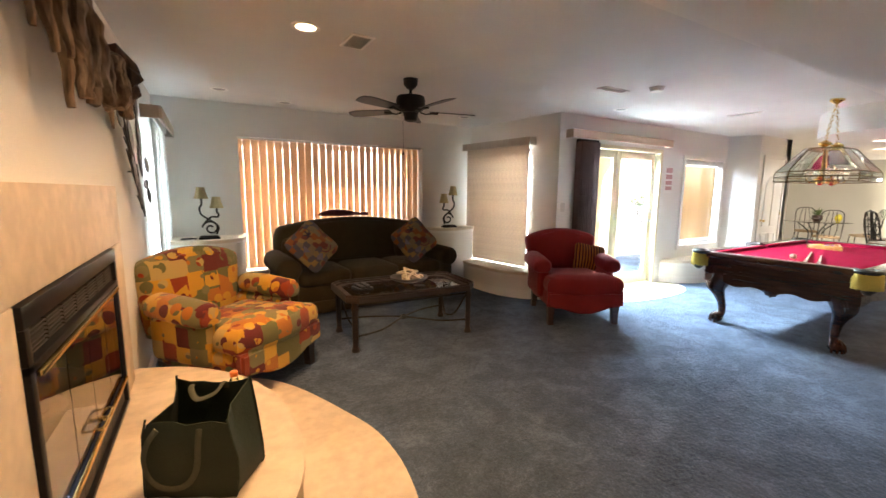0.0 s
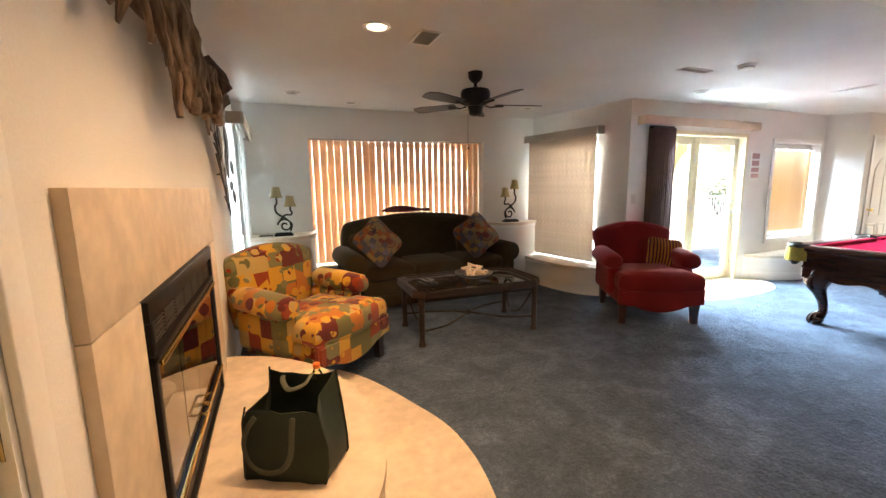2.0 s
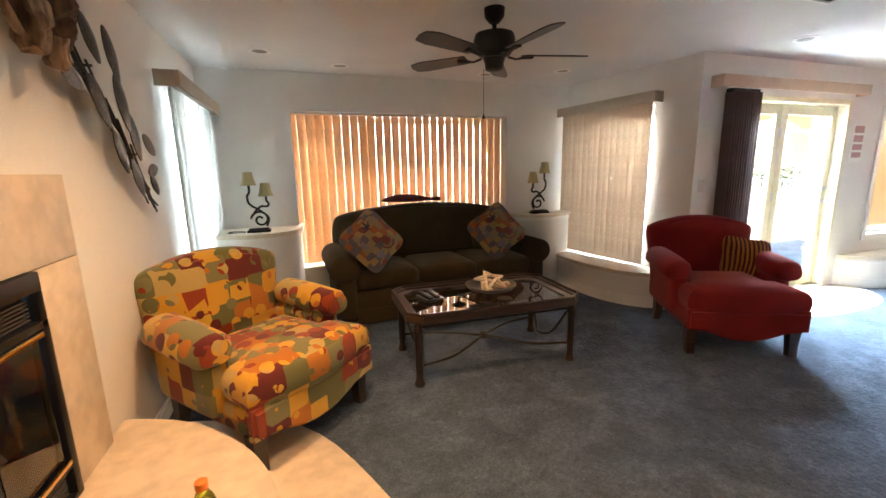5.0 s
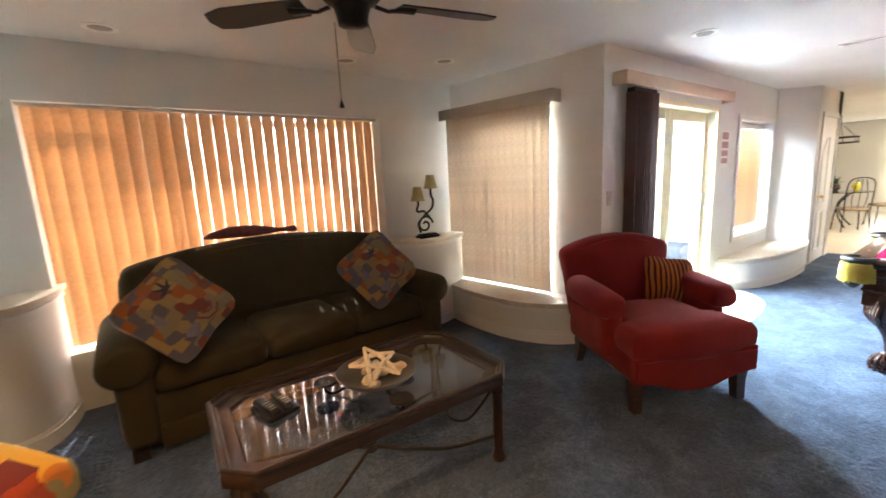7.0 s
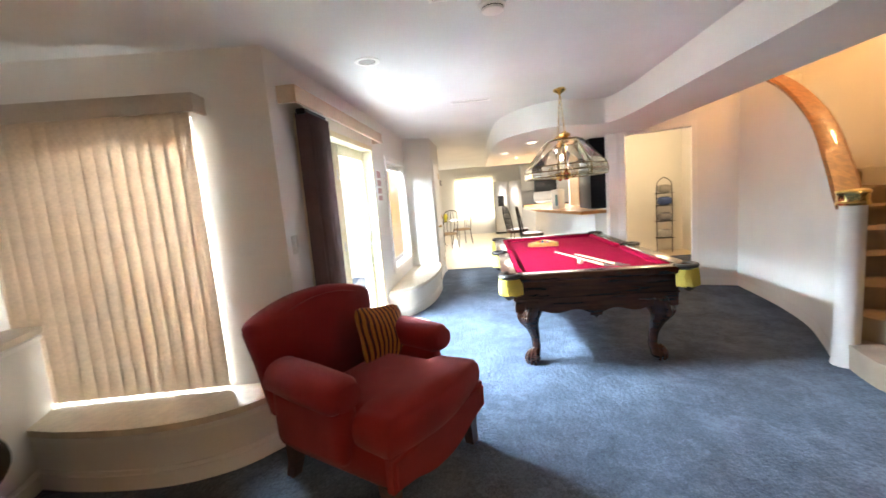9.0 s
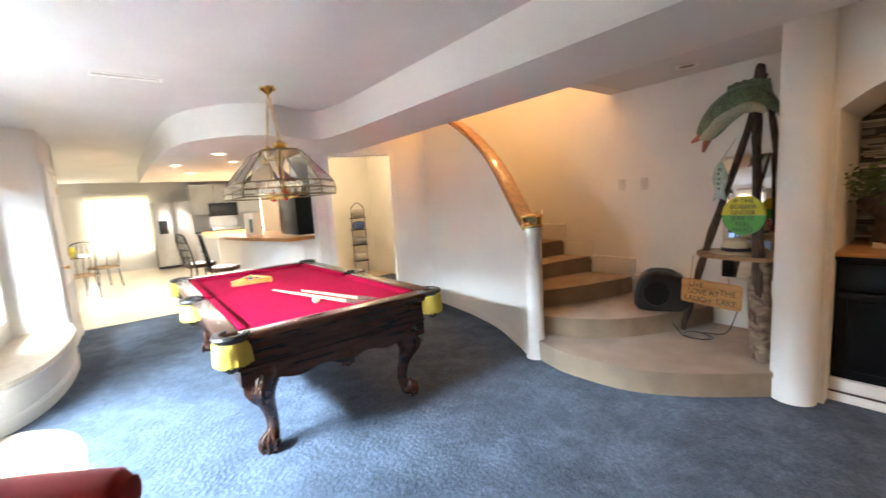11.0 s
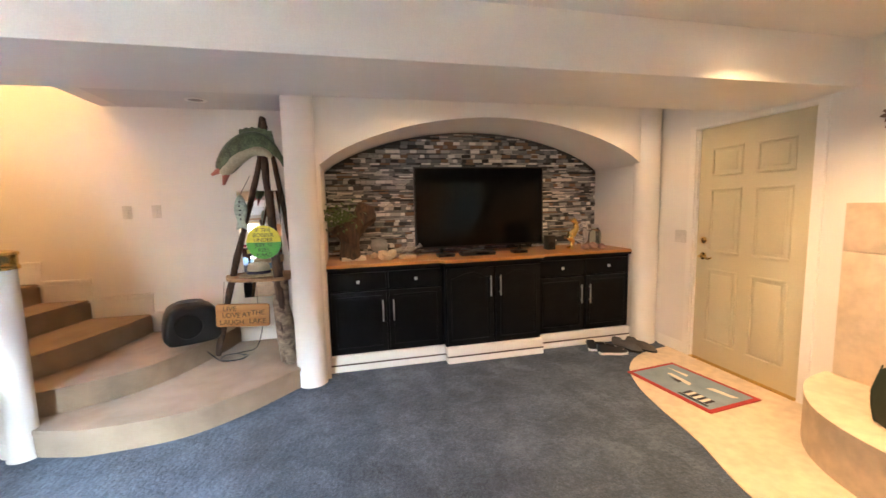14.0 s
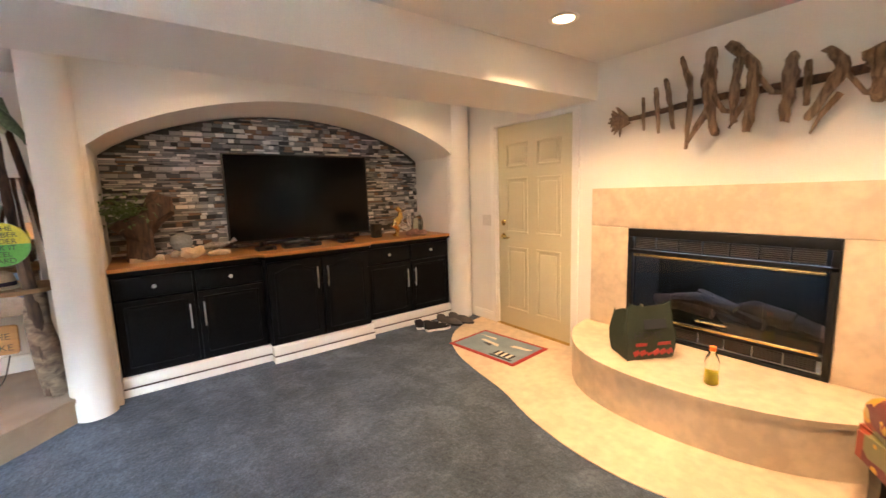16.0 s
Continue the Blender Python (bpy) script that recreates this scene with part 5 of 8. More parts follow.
root = thing("newel_post", "round white newel post with a polished brass cap", "newel post", 5.485, 1.64, 0, kind="structure")
bm = B()
turned(bm, [(0.085, 0), (0.078, 0.03), (0.075, 0.1), (0.075, 1.14)], 28)
part("post", bm, PAINT, root)
bm = B()
turned(bm, [(0.09, 1.14), (0.092, 1.155), (0.084, 1.165), (0.086, 1.215), (0.094, 1.225), (0.09, 1.24), (0.05, 1.25)], 32)
part("cap", bm, BRASS, root, "polished brass cap")
bm = B()
rp = [(x, y) for x, y in curve_plan if x < 7.4]
ring_prev = None
for i, (x, y) in enumerate(rp):
    j, k = min(i + 1, len(rp) - 1), max(i - 1, 0)
    d = Vector((rp[j][0] - rp[k][0], rp[j][1] - rp[k][1], 0)).normalized()
    nrm = Vector((d.y, -d.x, 0))
    z = rail_z(x)
    ring = [bm.verts.new((x + nrm.x * o, y + nrm.y * o, z + h)) for o, h in ((-0.025, 0.0), (-0.03, 0.03), (-0.01, 0.05), (0.12, 0.05), (0.14, 0.03), (0.135, 0.0))]
    if ring_prev:
        for q in range(6):
            bm.faces.new((ring_prev[q], ring_prev[(q + 1) % 6], ring[(q + 1) % 6], ring[q]))
    else:
        bm.faces.new(ring)
    ring_prev = ring
bm.faces.new(ring_prev[::-1])
setting("handrail", bm, wood("brown_oak", (0.30, 0.12, 0.032), (0.18, 0.07, 0.02)), "curved honey oak cap rail on the stair wall", "handrail", True)

# ---- media niche ----
TILES = [(0.44, 0.43, 0.42), (0.09, 0.095, 0.10), (0.26, 0.26, 0.265), (0.78, 0.76, 0.73), (0.15, 0.16, 0.17), (0.22, 0.15, 0.11), (0.34, 0.34, 0.34), (0.05, 0.052, 0.056), (0.22, 0.225, 0.23), (0.66, 0.63, 0.59)]


def mosaic(name, per_island):
    m = material(name, (0.2, 0.2, 0.2), 0.22, 0, 0.15, fine=60, bump=0.05)
    n, link = m.node_tree.nodes, m.node_tree.links.new
    r = n.new("ShaderNodeValToRGB")
    r.color_ramp.interpolation = "CONSTANT"
    es = r.color_ramp.elements
    k = len(TILES)
    es[0].position, es[1].position = 0, 1 / k
    for i in range(2, k):
        es.new(i / k)
    for i, c in enumerate(TILES):
        es[i].color = (*c, 1)
    src = n.new("ShaderNodeNewGeometry").outputs["Random Per Island"] if per_island else n.new("ShaderNodeObjectInfo").outputs["Random"]
    link(src, r.inputs[0])
    link(r.outputs[0], n["Principled BSDF"].inputs["Base Color"])
    return m


MOSAIC, MOSAIC_REST = mosaic("mosaic_tile", False), mosaic("mosaic_strip", True)

# cabinets
def cabinet(x0, x1, y_front, label, drawers, arched):
    """One base cabinet, front towards +y; two doors, drawers above."""
    root = thing("media_cabinet", label, "cabinet", x0, y_front, 0.14, group="black media cabinets under the counter")
    w, h = x1 - x0, 0.76
    bm = B()
    box(bm, 0, w, -0.60, -0.02, 0, h)
    part("body", bm, BLACK_CAB, root)
    n = 2
    for i in range(n):
        a, b = 0.012 + i * w / n, (i + 1) * w / n - 0.012
        top = h - 0.03 - (0.17 if drawers else 0)
        bm = B()
        box(bm, a, b, -0.019, 0.0, 0.02, top, 0.004)
        o = 0.06
        rise = 0.05 if arched else 0.0
        door2 = part("door", bm, BLACK_CAB, root)

        def outline(e):
            """The panel's edge at e inside the door, with an arched head where there is one."""
            l, r, lo, hi = a + e, b - e, 0.02 + e, top - e - rise
            return [(l, lo), (r, lo), (r, hi)] + [(r - (r - l) * t / 12, hi + rise * math.sin(math.pi * t / 12) ** 2) for t in range(1, 12)] + [(l, hi)]
        bm = B()
        cushion(bm, outline(o), 0.012, 0.005, 0, T(0, -0.004, 0) @ UPRIGHT)
        part("panel", bm, BLACK_CAB, door2)
        bm = B()
        tube(bm, [(px, 0.001, pz) for px, pz in outline(o - 0.016)], 0.0055, 6, True)
        part("moulding", bm, BLACK_CAB, door2)
        hx = b - 0.035 if i == 0 else a + 0.035
        bm = B()
        z0 = top - 0.27
        tube(bm, [(hx, 0.032, z0), (hx, 0.032, z0 + 0.19)], 0.006, 8)
        for z in (z0 + 0.03, z0 + 0.16):
            tube(bm, [(hx, 0.0, z), (hx, 0.032, z)], 0.004, 6)
        part("handle", bm, STEEL, door2, "brushed steel bar handle")
        if drawers:
            bm = B()
            box(bm, a, b, -0.019, 0.0, h - 0.185, h - 0.03, 0.004)
            dr = part("drawer", bm, BLACK_CAB, root)
            bm = B()
            turned(bm, [(0.006, 0), (0.006, 0.016), (0.015, 0.022), (0.015, 0.028), (0.006, 0.032)], 14, T((a + b) / 2, 0, h - 0.105) @ pose(0, 0, 0, -90))
            part("knob", bm, STEEL, dr, "steel knob")
    return root


cabinet(0.715, 1.745, 0.90, "black cabinet with two drawers and two doors", True, False)
cabinet(1.75, 2.69, 0.98, "black cabinet with two arched panel doors", False, True)
cabinet(2.695, 3.715, 0.90, "black cabinet with two drawers and two doors", True, False)
root = thing("plinth", "white plinth with a thin brown stripe below the cabinets", "plinth", kind="structure")
for x0, x1, y in ((0.712, 1.747, 0.93), (1.747, 2.692, 1.028), (2.692, 3.718, 0.93)):
    bm = B()
    box(bm, x0, x1, 0.35, y, 0, 0.055, 0.002)
    box(bm, x0, x1, 0.35, y - 0.012, 0.066, 0.14, 0.002)
    part("board", bm, TRIM, root)
    bm = B()
    box(bm, x0, x1, 0.35, y - 0.004, 0.0555, 0.0655)
    part("stripe", bm, BROWN_WOOD, root, "brown stripe")
root = thing("countertop", "honey oak counter with a black edge over the cabinets", "countertop", 0, 0, 0)
bm = B()
prism(bm, [(0.712, BACK + 0.002), (3.718, BACK + 0.002), (3.718, 0.94), (2.74, 0.94), (2.70, 1.01), (1.74, 1.01), (1.70, 0.94), (0.712, 0.94)], 0.925, 0.95)
bmesh.ops.bevel(bm, geom=[e for e in bm.edges if all(v.co.z > 0.94 and v.co.y > 0.5 for v in e.verts)], offset=0.008, segments=3, affect="EDGES")
part("board", bm, OAK, root)
bm = B()
prism(bm, [(0.712, BACK + 0.002), (3.718, BACK + 0.002), (3.718, 0.93), (2.735, 0.93), (2.695, 1.0), (1.745, 1.0), (1.705, 0.93), (0.712, 0.93)], 0.9005, 0.9245)
part("edge", bm, BLACK_CAB, root, "black moulded edge")
CT = 0.95
# television
root = thing("television", "large flat black television standing on the counter", "television", 2.195, 0.55, CT)
bm = B()
box(bm, -0.685, 0.685, -0.03, 0.0, 0.06, 0.865, 0.006)
part("housing", bm, PLASTIC, root)
bm = B()
box(bm, -0.67, 0.67, 0.0, 0.003, 0.08, 0.85)
SCREEN = material("glossy_screen", (0.003, 0.003, 0.0035), 0.08, vary=0.1, bump=0, spec=0.1)
part("screen", bm, SCREEN, root, "dark glossy screen")
for x in (-0.42, 0.42):
    bm = B()
    box(bm, x - 0.02, x + 0.02, -0.08, 0.1, 0, 0.012, 0.004)
    box(bm, x - 0.015, x + 0.015, -0.02, 0.0, 0.008, 0.06)
    part("stand", bm, PLASTIC, root)
bm = B()
box(bm, -0.03, 0.03, 0.0032, 0.0042, 0.061, 0.067)
part("badge", bm, STEEL, root)
for x, w2, h2, lab in ((2.62, 0.16, 0.035, "small black media box"), (2.30, 0.34, 0.04, "flat black disc player"), (1.86, 0.14, 0.03, "small black receiver box")):
    root = thing("media_box", lab + " below the television", "media player", x, 0.72, CT)
    bm = B()
    box(bm, -w2 / 2, w2 / 2, -0.06, 0.06, 0, h2, 0.004)
    part("case", bm, PLASTIC, root)
    bm = B()
    box(bm, -w2 * 0.3, w2 * 0.1, 0.06, 0.062, h2 * 0.3, h2 * 0.7)
    part("display", bm, SCREEN, root)
root = thing("loudspeaker", "small black loudspeaker on the counter", "loudspeaker", 1.46, 0.60, CT)
bm = B()
box(bm, -0.045, 0.045, -0.05, 0.05, 0, 0.15, 0.006)
part("cabinet", bm, PLASTIC, root)
bm = B()
turned(bm, [(0.034, 0), (0.03, 0.004), (0.012, -0.004 + 0.006)], 20, T(0, 0.05, 0.05) @ pose(0, 0, 0, -90))
part("cone", bm, BLACK_METAL, root)
# driftwood planter
root = thing("driftwood_planter", "dark hollow stump with a trailing green plant", "planter", 3.50, 0.60, CT)
bm = B()
box(bm, -0.13, 0.09, -0.08, 0.08, 0, 0.035, 0.003)
part("book", bm, CREAM, root, "pale book under the stump")
bm = B()
knobbly(bm, [(0, 0, 0.03), (0.0, 0.0, 0.15), (0.02, 0, 0.26), (0.06, 0, 0.34)], [0.10, 0.085, 0.10, 0.13], 14, 0.5, 3, 9)
knobbly(bm, [(-0.02, 0, 0.22), (-0.08, 0.0, 0.32), (-0.14, 0, 0.40), (-0.17, 0.0, 0.52)], [0.07, 0.085, 0.10, 0.075], 12, 0.5, 7, 9)
part("stump", bm, LOG, root)
LEAF = material("fresh_leaf", (0.08, 0.13, 0.035), 0.5, vary=0.4, scale=30, bump=0.1)


def leaves(bm, n, centre, spread, size, droop=0.3):
    for i in range(n):
        p = Vector(centre) + Vector([random.gauss(0, s) for s in spread])
        a, b, c = random.uniform(0, 360), random.uniform(-50, 50), random.uniform(-60, 60)
        m = Matrix.Translation(p) @ pose(0, 0, 0, b, c, a)
        s = size * random.uniform(0.6, 1.3)
        vs = [bm.verts.new(m @ Vector(q)) for q in ((0, 0, 0), (s * 0.35, s * 0.5, s * 0.12), (0, s * 1.25, -s * droop), (-s * 0.35, s * 0.5, s * 0.12), (0, s * 0.5, 0))]
        bm.faces.new((vs[0], vs[1], vs[4])), bm.faces.new((vs[1], vs[2], vs[4])), bm.faces.new((vs[2], vs[3], vs[4])), bm.faces.new((vs[3], vs[0], vs[4]))


bm = B()
leaves(bm, 330, (0.07, 0.05, 0.40), (0.085, 0.06, 0.055), 0.036)
part("foliage", bm, LEAF, root, "light green foliage", False)
bm = B()
for i in range(14):
    a = random.uniform(0, 6.28)
    tube(bm, smooth_line([(0.06, 0, 0.32), (0.07 + 0.05 * math.cos(a), 0.03 * math.sin(a), 0.40), (0.07 + 0.11 * math.cos(a), 0.07 * math.sin(a), 0.42)], 3), 0.0025, 4)
part("stems", bm, LEAF, root)
# shells, carved fish
root = thing("shell_arrangement", "cream sea shells and a dried puffer fish in a heap", "sea shell", 3.21, 0.67, CT)
for i in range(9):
    bm = B()
    s = random.uniform(0.035, 0.075)
    turned(bm, [(0.1 * s, 0), (0.7 * s, 0.15 * s), (s, 0.5 * s), (0.6 * s, s), (0.1 * s, 1.3 * s)], 12, T(random.uniform(-0.12, 0.1), random.uniform(-0.05, 0.08), 0.0) @ pose(0, 0, 0.02, random.uniform(-50, 50), random.uniform(-50, 50), random.uniform(0, 360)), 7, 0.1)
    part("shell", bm, CREAM, root)
bm = B()
turned(bm, [(0.01, 0), (0.06, 0.02), (0.085, 0.075), (0.07, 0.13), (0.02, 0.15)], 20, T(0.03, -0.04, 0.05))
part("glass_float", bm, material("grey_glass_ball", (0.3, 0.33, 0.34), 0.12, bump=0, vary=0.2), root, "grey glass ball")
root = thing("carved_fish", "grey carved fish ornament on a coral base", "ornament", 2.985, 0.71, CT)
bm = B()
tube(bm, [(0.15, 0, 0.07), (0.12, 0, 0.075), (0.05, 0, 0.085), (-0.03, 0, 0.085), (-0.09, 0, 0.10), (-0.13, 0, 0.125)], [0.006, 0.025, 0.04, 0.034, 0.012, 0.03], 12, flat=0.75)
part("body", bm, material("pewter_scales", (0.30, 0.29, 0.28), 0.4, 0.3, vary=0.4, scale=40, bump=0.3), root)
bm = B()
knobbly(bm, [(-0.08, 0, 0.012), (0, 0.0, 0.03), (0.08, 0.02, 0.015)], [0.02, 0.035, 0.02], 9, 0.5, 2, 20)
part("coral", bm, CREAM, root, "cream coral base")
# brass sailfish, wire fish, jar, stones
root = thing("brass_fish", "polished brass leaping fish statue", "ornament", 1.22, 0.68, CT)
bm = B()
knobbly(bm, [(0.05, 0, 0.0), (0.03, 0, 0.03), (0.02, 0, 0.08), (0.05, 0.0, 0.12), (0.03, 0, 0.16), (-0.02, 0, 0.21), (-0.015, 0, 0.27), (0.02, 0, 0.31)], [0.05, 0.02, 0.025, 0.035, 0.045, 0.035, 0.02, 0.03], 12, 0.25, 4, 18)
part("body", bm, BRASS, root)
root = thing("wire_fish", "white wire outline of an angel fish", "ornament", 1.09, 0.62, CT)
bm = B()
for k in range(4):
    s = 1 - 0.2 * k
    tube(bm, [(0.085 * s * math.cos(a) + 0.02 * math.cos(2 * a), 0, 0.16 + 0.11 * s * math.sin(a)) for a in [2 * math.pi * i / 20 for i in range(20)]], 0.0035, 5, True)
tube(bm, [(0, 0, 0.0), (0, 0, 0.06)], 0.004, 6)
part("wire", bm, TRIM, root)
root = thing("glass_jar", "pale green glass jar with a metal lid", "jar", 0.93, 0.62, CT)
bm = B()
turned(bm, [(0.055, 0), (0.06, 0.01), (0.06, 0.15), (0.05, 0.18), (0.036, 0.195), (0.036, 0.215)], 24)
part("jar", bm, glass("green_glass", (0.75, 0.85, 0.75), 0.05), root)
bm = B()
turned(bm, [(0.039, 0.213), (0.04, 0.24), (0.03, 0.245)], 24)
part("lid", bm, STEEL, root, "metal lid")
for x, y, s in ((1.06, 0.77, 0.05), (1.16, 0.80, 0.04), (0.97, 0.80, 0.04)):
    root = thing("decorative_stone", "rough pinkish stone on the counter", "stone", x, y, CT, group="stones on the counter")
    bm = B()
    bmesh.ops.create_icosphere(bm, subdivisions=2, radius=s, matrix=T(0, 0, s * 0.6) @ Matrix.Diagonal((1.2, 0.9, 0.75, 1)))
    for v in bm.verts:
        v.co += noise.noise_vector(v.co * 25) * s * 0.35
        v.co.z = max(0, v.co.z)
    part("stone", bm, material("pink_stone", (0.36, 0.22, 0.17), 0.8, vary=0.4, scale=30, bump=0.4) if s == 0.05 else bpy.data.materials["pink_stone"], root)

# ---- rustic ladder with fishing decoration ----
STEP = 0.17
root = thing("display_ladder", "rustic log ladder stand with plank shelf on the landing", "ladder", 0.035, -0.06, 0)
for pts, rad in (([(4.12, 0.80, 2.14), (4.20, 0.83, 1.75), (4.46, 0.78, 0.89), (4.66, 0.70, 0.18)], [0.022, 0.024, 0.026, 0.028]),
                 ([(4.12, 0.84, 2.16), (4.12, 0.90, 1.7), (4.07, 0.98, 0.85), (4.02, 1.04, 0.18)], [0.025, 0.028, 0.04, 0.05]),
                 ([(4.10, 0.78, 2.05), (4.02, 0.72, 1.4), (3.96, 0.66, 0.7), (3.93, 0.63, 0.18)], [0.022, 0.024, 0.026, 0.028])):
    bm = B()
    knobbly(bm, smooth_line(pts, 6), [rad[min(3, i // 5)] for i in range(19)], 10, 0.35, rad[0] * 1000)
    part("pole", bm, LOG, root)
bm = B()
knobbly(bm, smooth_line([(4.13, 0.84, 1.98), (4.14, 0.83, 2.1), (4.13, 0.82, 2.2)], 5), [0.03] * 11, 10, 0.4, 5)
part("peg", bm, LOG, root)
bm = B()
prism(bm, curve2([(4.50, 0.66), (4.46, 0.94), (4.2, 1.04), (3.98, 1.0), (3.95, 0.68), (4.2, 0.62)], 4, True), 0.86, 0.885)
part("shelf", bm, wood("pine_plank", (0.42, 0.26, 0.13), (0.28, 0.15, 0.07), 0.7, coat=0), root, "pale pine plank shelf")
bm = B()
knobbly(bm, [(4.0, 1.02, 0.17), (4.03, 1.0, 0.4), (4.06, 0.98, 0.65), (4.05, 0.96, 0.86)], [0.075, 0.07, 0.06, 0.05], 14, 0.35, 9)
part("log_post", bm, wood("birch_bark", (0.30, 0.22, 0.15), (0.08, 0.05, 0.035), 0.85, (5, 5, 9), 3, 0), root, "thick birch bark log")
BASS = material("bass_skin", (0.10, 0.14, 0.07), 0.35, vary=0.5, scale=18, fine=90, bump=0.2)
root = thing("fish_trophy", "green mounted bass with an open mouth on the ladder", "fish ornament", 4.235, 0.87, 1.86)
bm = B()
line = smooth_line([(0.25, 0, -0.12), (0.20, 0, -0.05), (0.12, 0, 0.05), (0.0, 0, 0.12), (-0.11, 0, 0.10), (-0.19, 0, 0.02), (-0.23, 0, -0.06)], 4)
tube(bm, line, [0.03, 0.055, 0.072, 0.082, 0.09, 0.096, 0.10, 0.104, 0.106, 0.108, 0.108, 0.106, 0.10, 0.094, 0.086, 0.076, 0.066, 0.056, 0.046, 0.038, 0.03, 0.024, 0.02, 0.018, 0.016], 14, flat=0.9)
part("body", bm, BASS, root)
bm = B()
tube(bm, [p + Vector((0.015, 0.035, -0.062)) for p in line[3:19]], [0.03, 0.04, 0.05, 0.055, 0.06, 0.065, 0.065, 0.065, 0.06, 0.055, 0.05, 0.045, 0.04, 0.03, 0.025, 0.015], 12)
part("belly", bm, material("bass_belly", (0.45, 0.43, 0.30), 0.4, vary=0.2, bump=0.1), root, "cream belly")
bm = B()
for q in ((0.315, -0.135), (0.235, -0.215)):
    tube(bm, [(0.19, 0.01, -0.06), ((0.19 + q[0]) / 2, 0.012, (-0.06 + q[1]) / 2), (q[0], 0.012, q[1])], [0.065, 0.05, 0.018], 10, flat=0.5)
part("jaw", bm, material("pink_mouth", (0.42, 0.14, 0.11), 0.45, bump=0.1), root, "pink open jaw")
bm = B()
fin = [(0.10, 0.15)] + [(0.09 - 0.024 * i, 0.215 + 0.03 * math.sin(0.4 + i * 0.27) - (0.010 if i % 2 else 0.0)) for i in range(11)] + [(-0.17, 0.11), (-0.05, 0.16)]
prism(bm, fin, -0.006, 0.006, UPRIGHT)
part("back_fin", bm, BASS, root)
bm = B()
prism(bm, [(-0.20, 0.02), (-0.29, 0.0), (-0.27, -0.06), (-0.29, -0.13), (-0.21, -0.06)], -0.006, 0.006, UPRIGHT)
part("tail_fin", bm, BASS, root)
bm = B()
turned(bm, [(0.012, 0), (0.010, 0.006), (0.004, 0.009)], 12, T(0.20, 0.045, -0.03) @ pose(0, 0, 0, -90))
part("eye", bm, PLASTIC, root)
root = thing("hanging_fish", "small spotted green and white wooden fish hanging on the ladder", "fish ornament", 4.365, 0.86, 1.42)
bm = B()
cushion(bm, curve2([(0, 0.15), (0.035, 0.10), (0.05, 0.02), (0.03, -0.07), (0.045, -0.14), (0, -0.12), (-0.045, -0.14), (-0.03, -0.07), (-0.05, 0.02), (-0.035, 0.10)], 3, True), 0.035, 0.015, 0.005, UPRIGHT)
part("body", bm, material("pale_green_paint", (0.42, 0.52, 0.46), 0.5, vary=0.3, scale=20, bump=0.1), root)
for i in range(5):
    bm = B()
    turned(bm, [(0.008, 0), (0.006, 0.004)], 8, T(0.004 * (i % 2), 0.021, 0.09 - i * 0.035) @ pose(0, 0, 0, -90))
    part("spot", bm, NAVY, root)
bm = B()
tube(bm, [(0, 0, 0.14), (-0.08, -0.04, 0.30)], 0.002, 4)
part("string", bm, IRON, root)
# bobber sign
INK = material("dark_sign_ink", (0.03, 0.03, 0.015), 0.7, bump=0)
root = thing("bobber_sign", "round yellow and green lettered bobber sign", "sign", 4.235, 0.95, 1.18)
root.matrix_world = pose(4.19, 0.95, 1.18, 0, 0, 172)
bm = B()
pts = [(0.135 * math.cos(a), 0.135 * math.sin(a)) for a in [math.pi * i / 20 for i in range(21)]]
prism(bm, pts, -0.008, 0.008, UPRIGHT)
part("upper_half", bm, material("yellow_sign_paint", (0.70, 0.60, 0.02), 0.5, bump=0.05), root, "yellow upper half")
bm = B()
pts = [(0.135 * math.cos(a), -0.001 + 0.135 * math.sin(a)) for a in [math.pi + math.pi * i / 20 for i in range(21)]]
prism(bm, pts, -0.008, 0.008, UPRIGHT)
part("lower_half", bm, material("green_sign_paint", (0.08, 0.34, 0.03), 0.5, bump=0.05), root, "green lower half")
for i, word in enumerate(("IF THE", "BOBBER", "UNDER", "JERK IT", "REEL", "HARD")):
    lettering(word, 0.045, INK, T(0, -0.0085, 0.098 - i * 0.04) @ pose(0, 0, 0, 90), root)
root = thing("lake_sign", "orange wooden sign lettered in two columns", "sign")
root.matrix_world = pose(4.40, 0.90, 0.58, 0, 2, 174)
bm = B()
cushion(bm, ring_outline(0.42, 0.19, 0.02), 0.02, 0.006, 0, UPRIGHT)
part("board", bm, wood("orange_pine", (0.55, 0.28, 0.08), (0.40, 0.18, 0.05), 0.6, coat=0.1), root)
for word, x, z in (("LIVE", -0.10, 0.055), ("LOVE", -0.09, 0.0), ("LAUGH", -0.085, -0.058), ("AT", 0.03, 0.005), ("THE", 0.12, 0.022), ("LAKE", 0.115, -0.05)):
    lettering(word, 0.058, INK, T(x, -0.0105, z) @ pose(0, 0, 0, 90), root)
bm = B()
for x in (-0.15, 0.12):
    tube(bm, [(x, 0, 0.09), (x * 0.9, 0.0, 0.28)], 0.002, 4)
part("string", bm, IRON, root)
root = thing("straw_hat", "cream straw hat with a dark band on the shelf", "hat", 4.275, 0.79, 0.885)
bm = B()
turned(bm, [(0.165, 0.006), (0.17, 0.012), (0.14, 0.014), (0.095, 0.018), (0.092, 0.06), (0.08, 0.10), (0.05, 0.115), (0.01, 0.108)], 28, Matrix.Diagonal((1, 0.85, 1, 1)))
part("crown", bm, material("straw", (0.60, 0.50, 0.33), 0.8, vary=0.2, fine=150, bump=0.4), root)
bm = B()
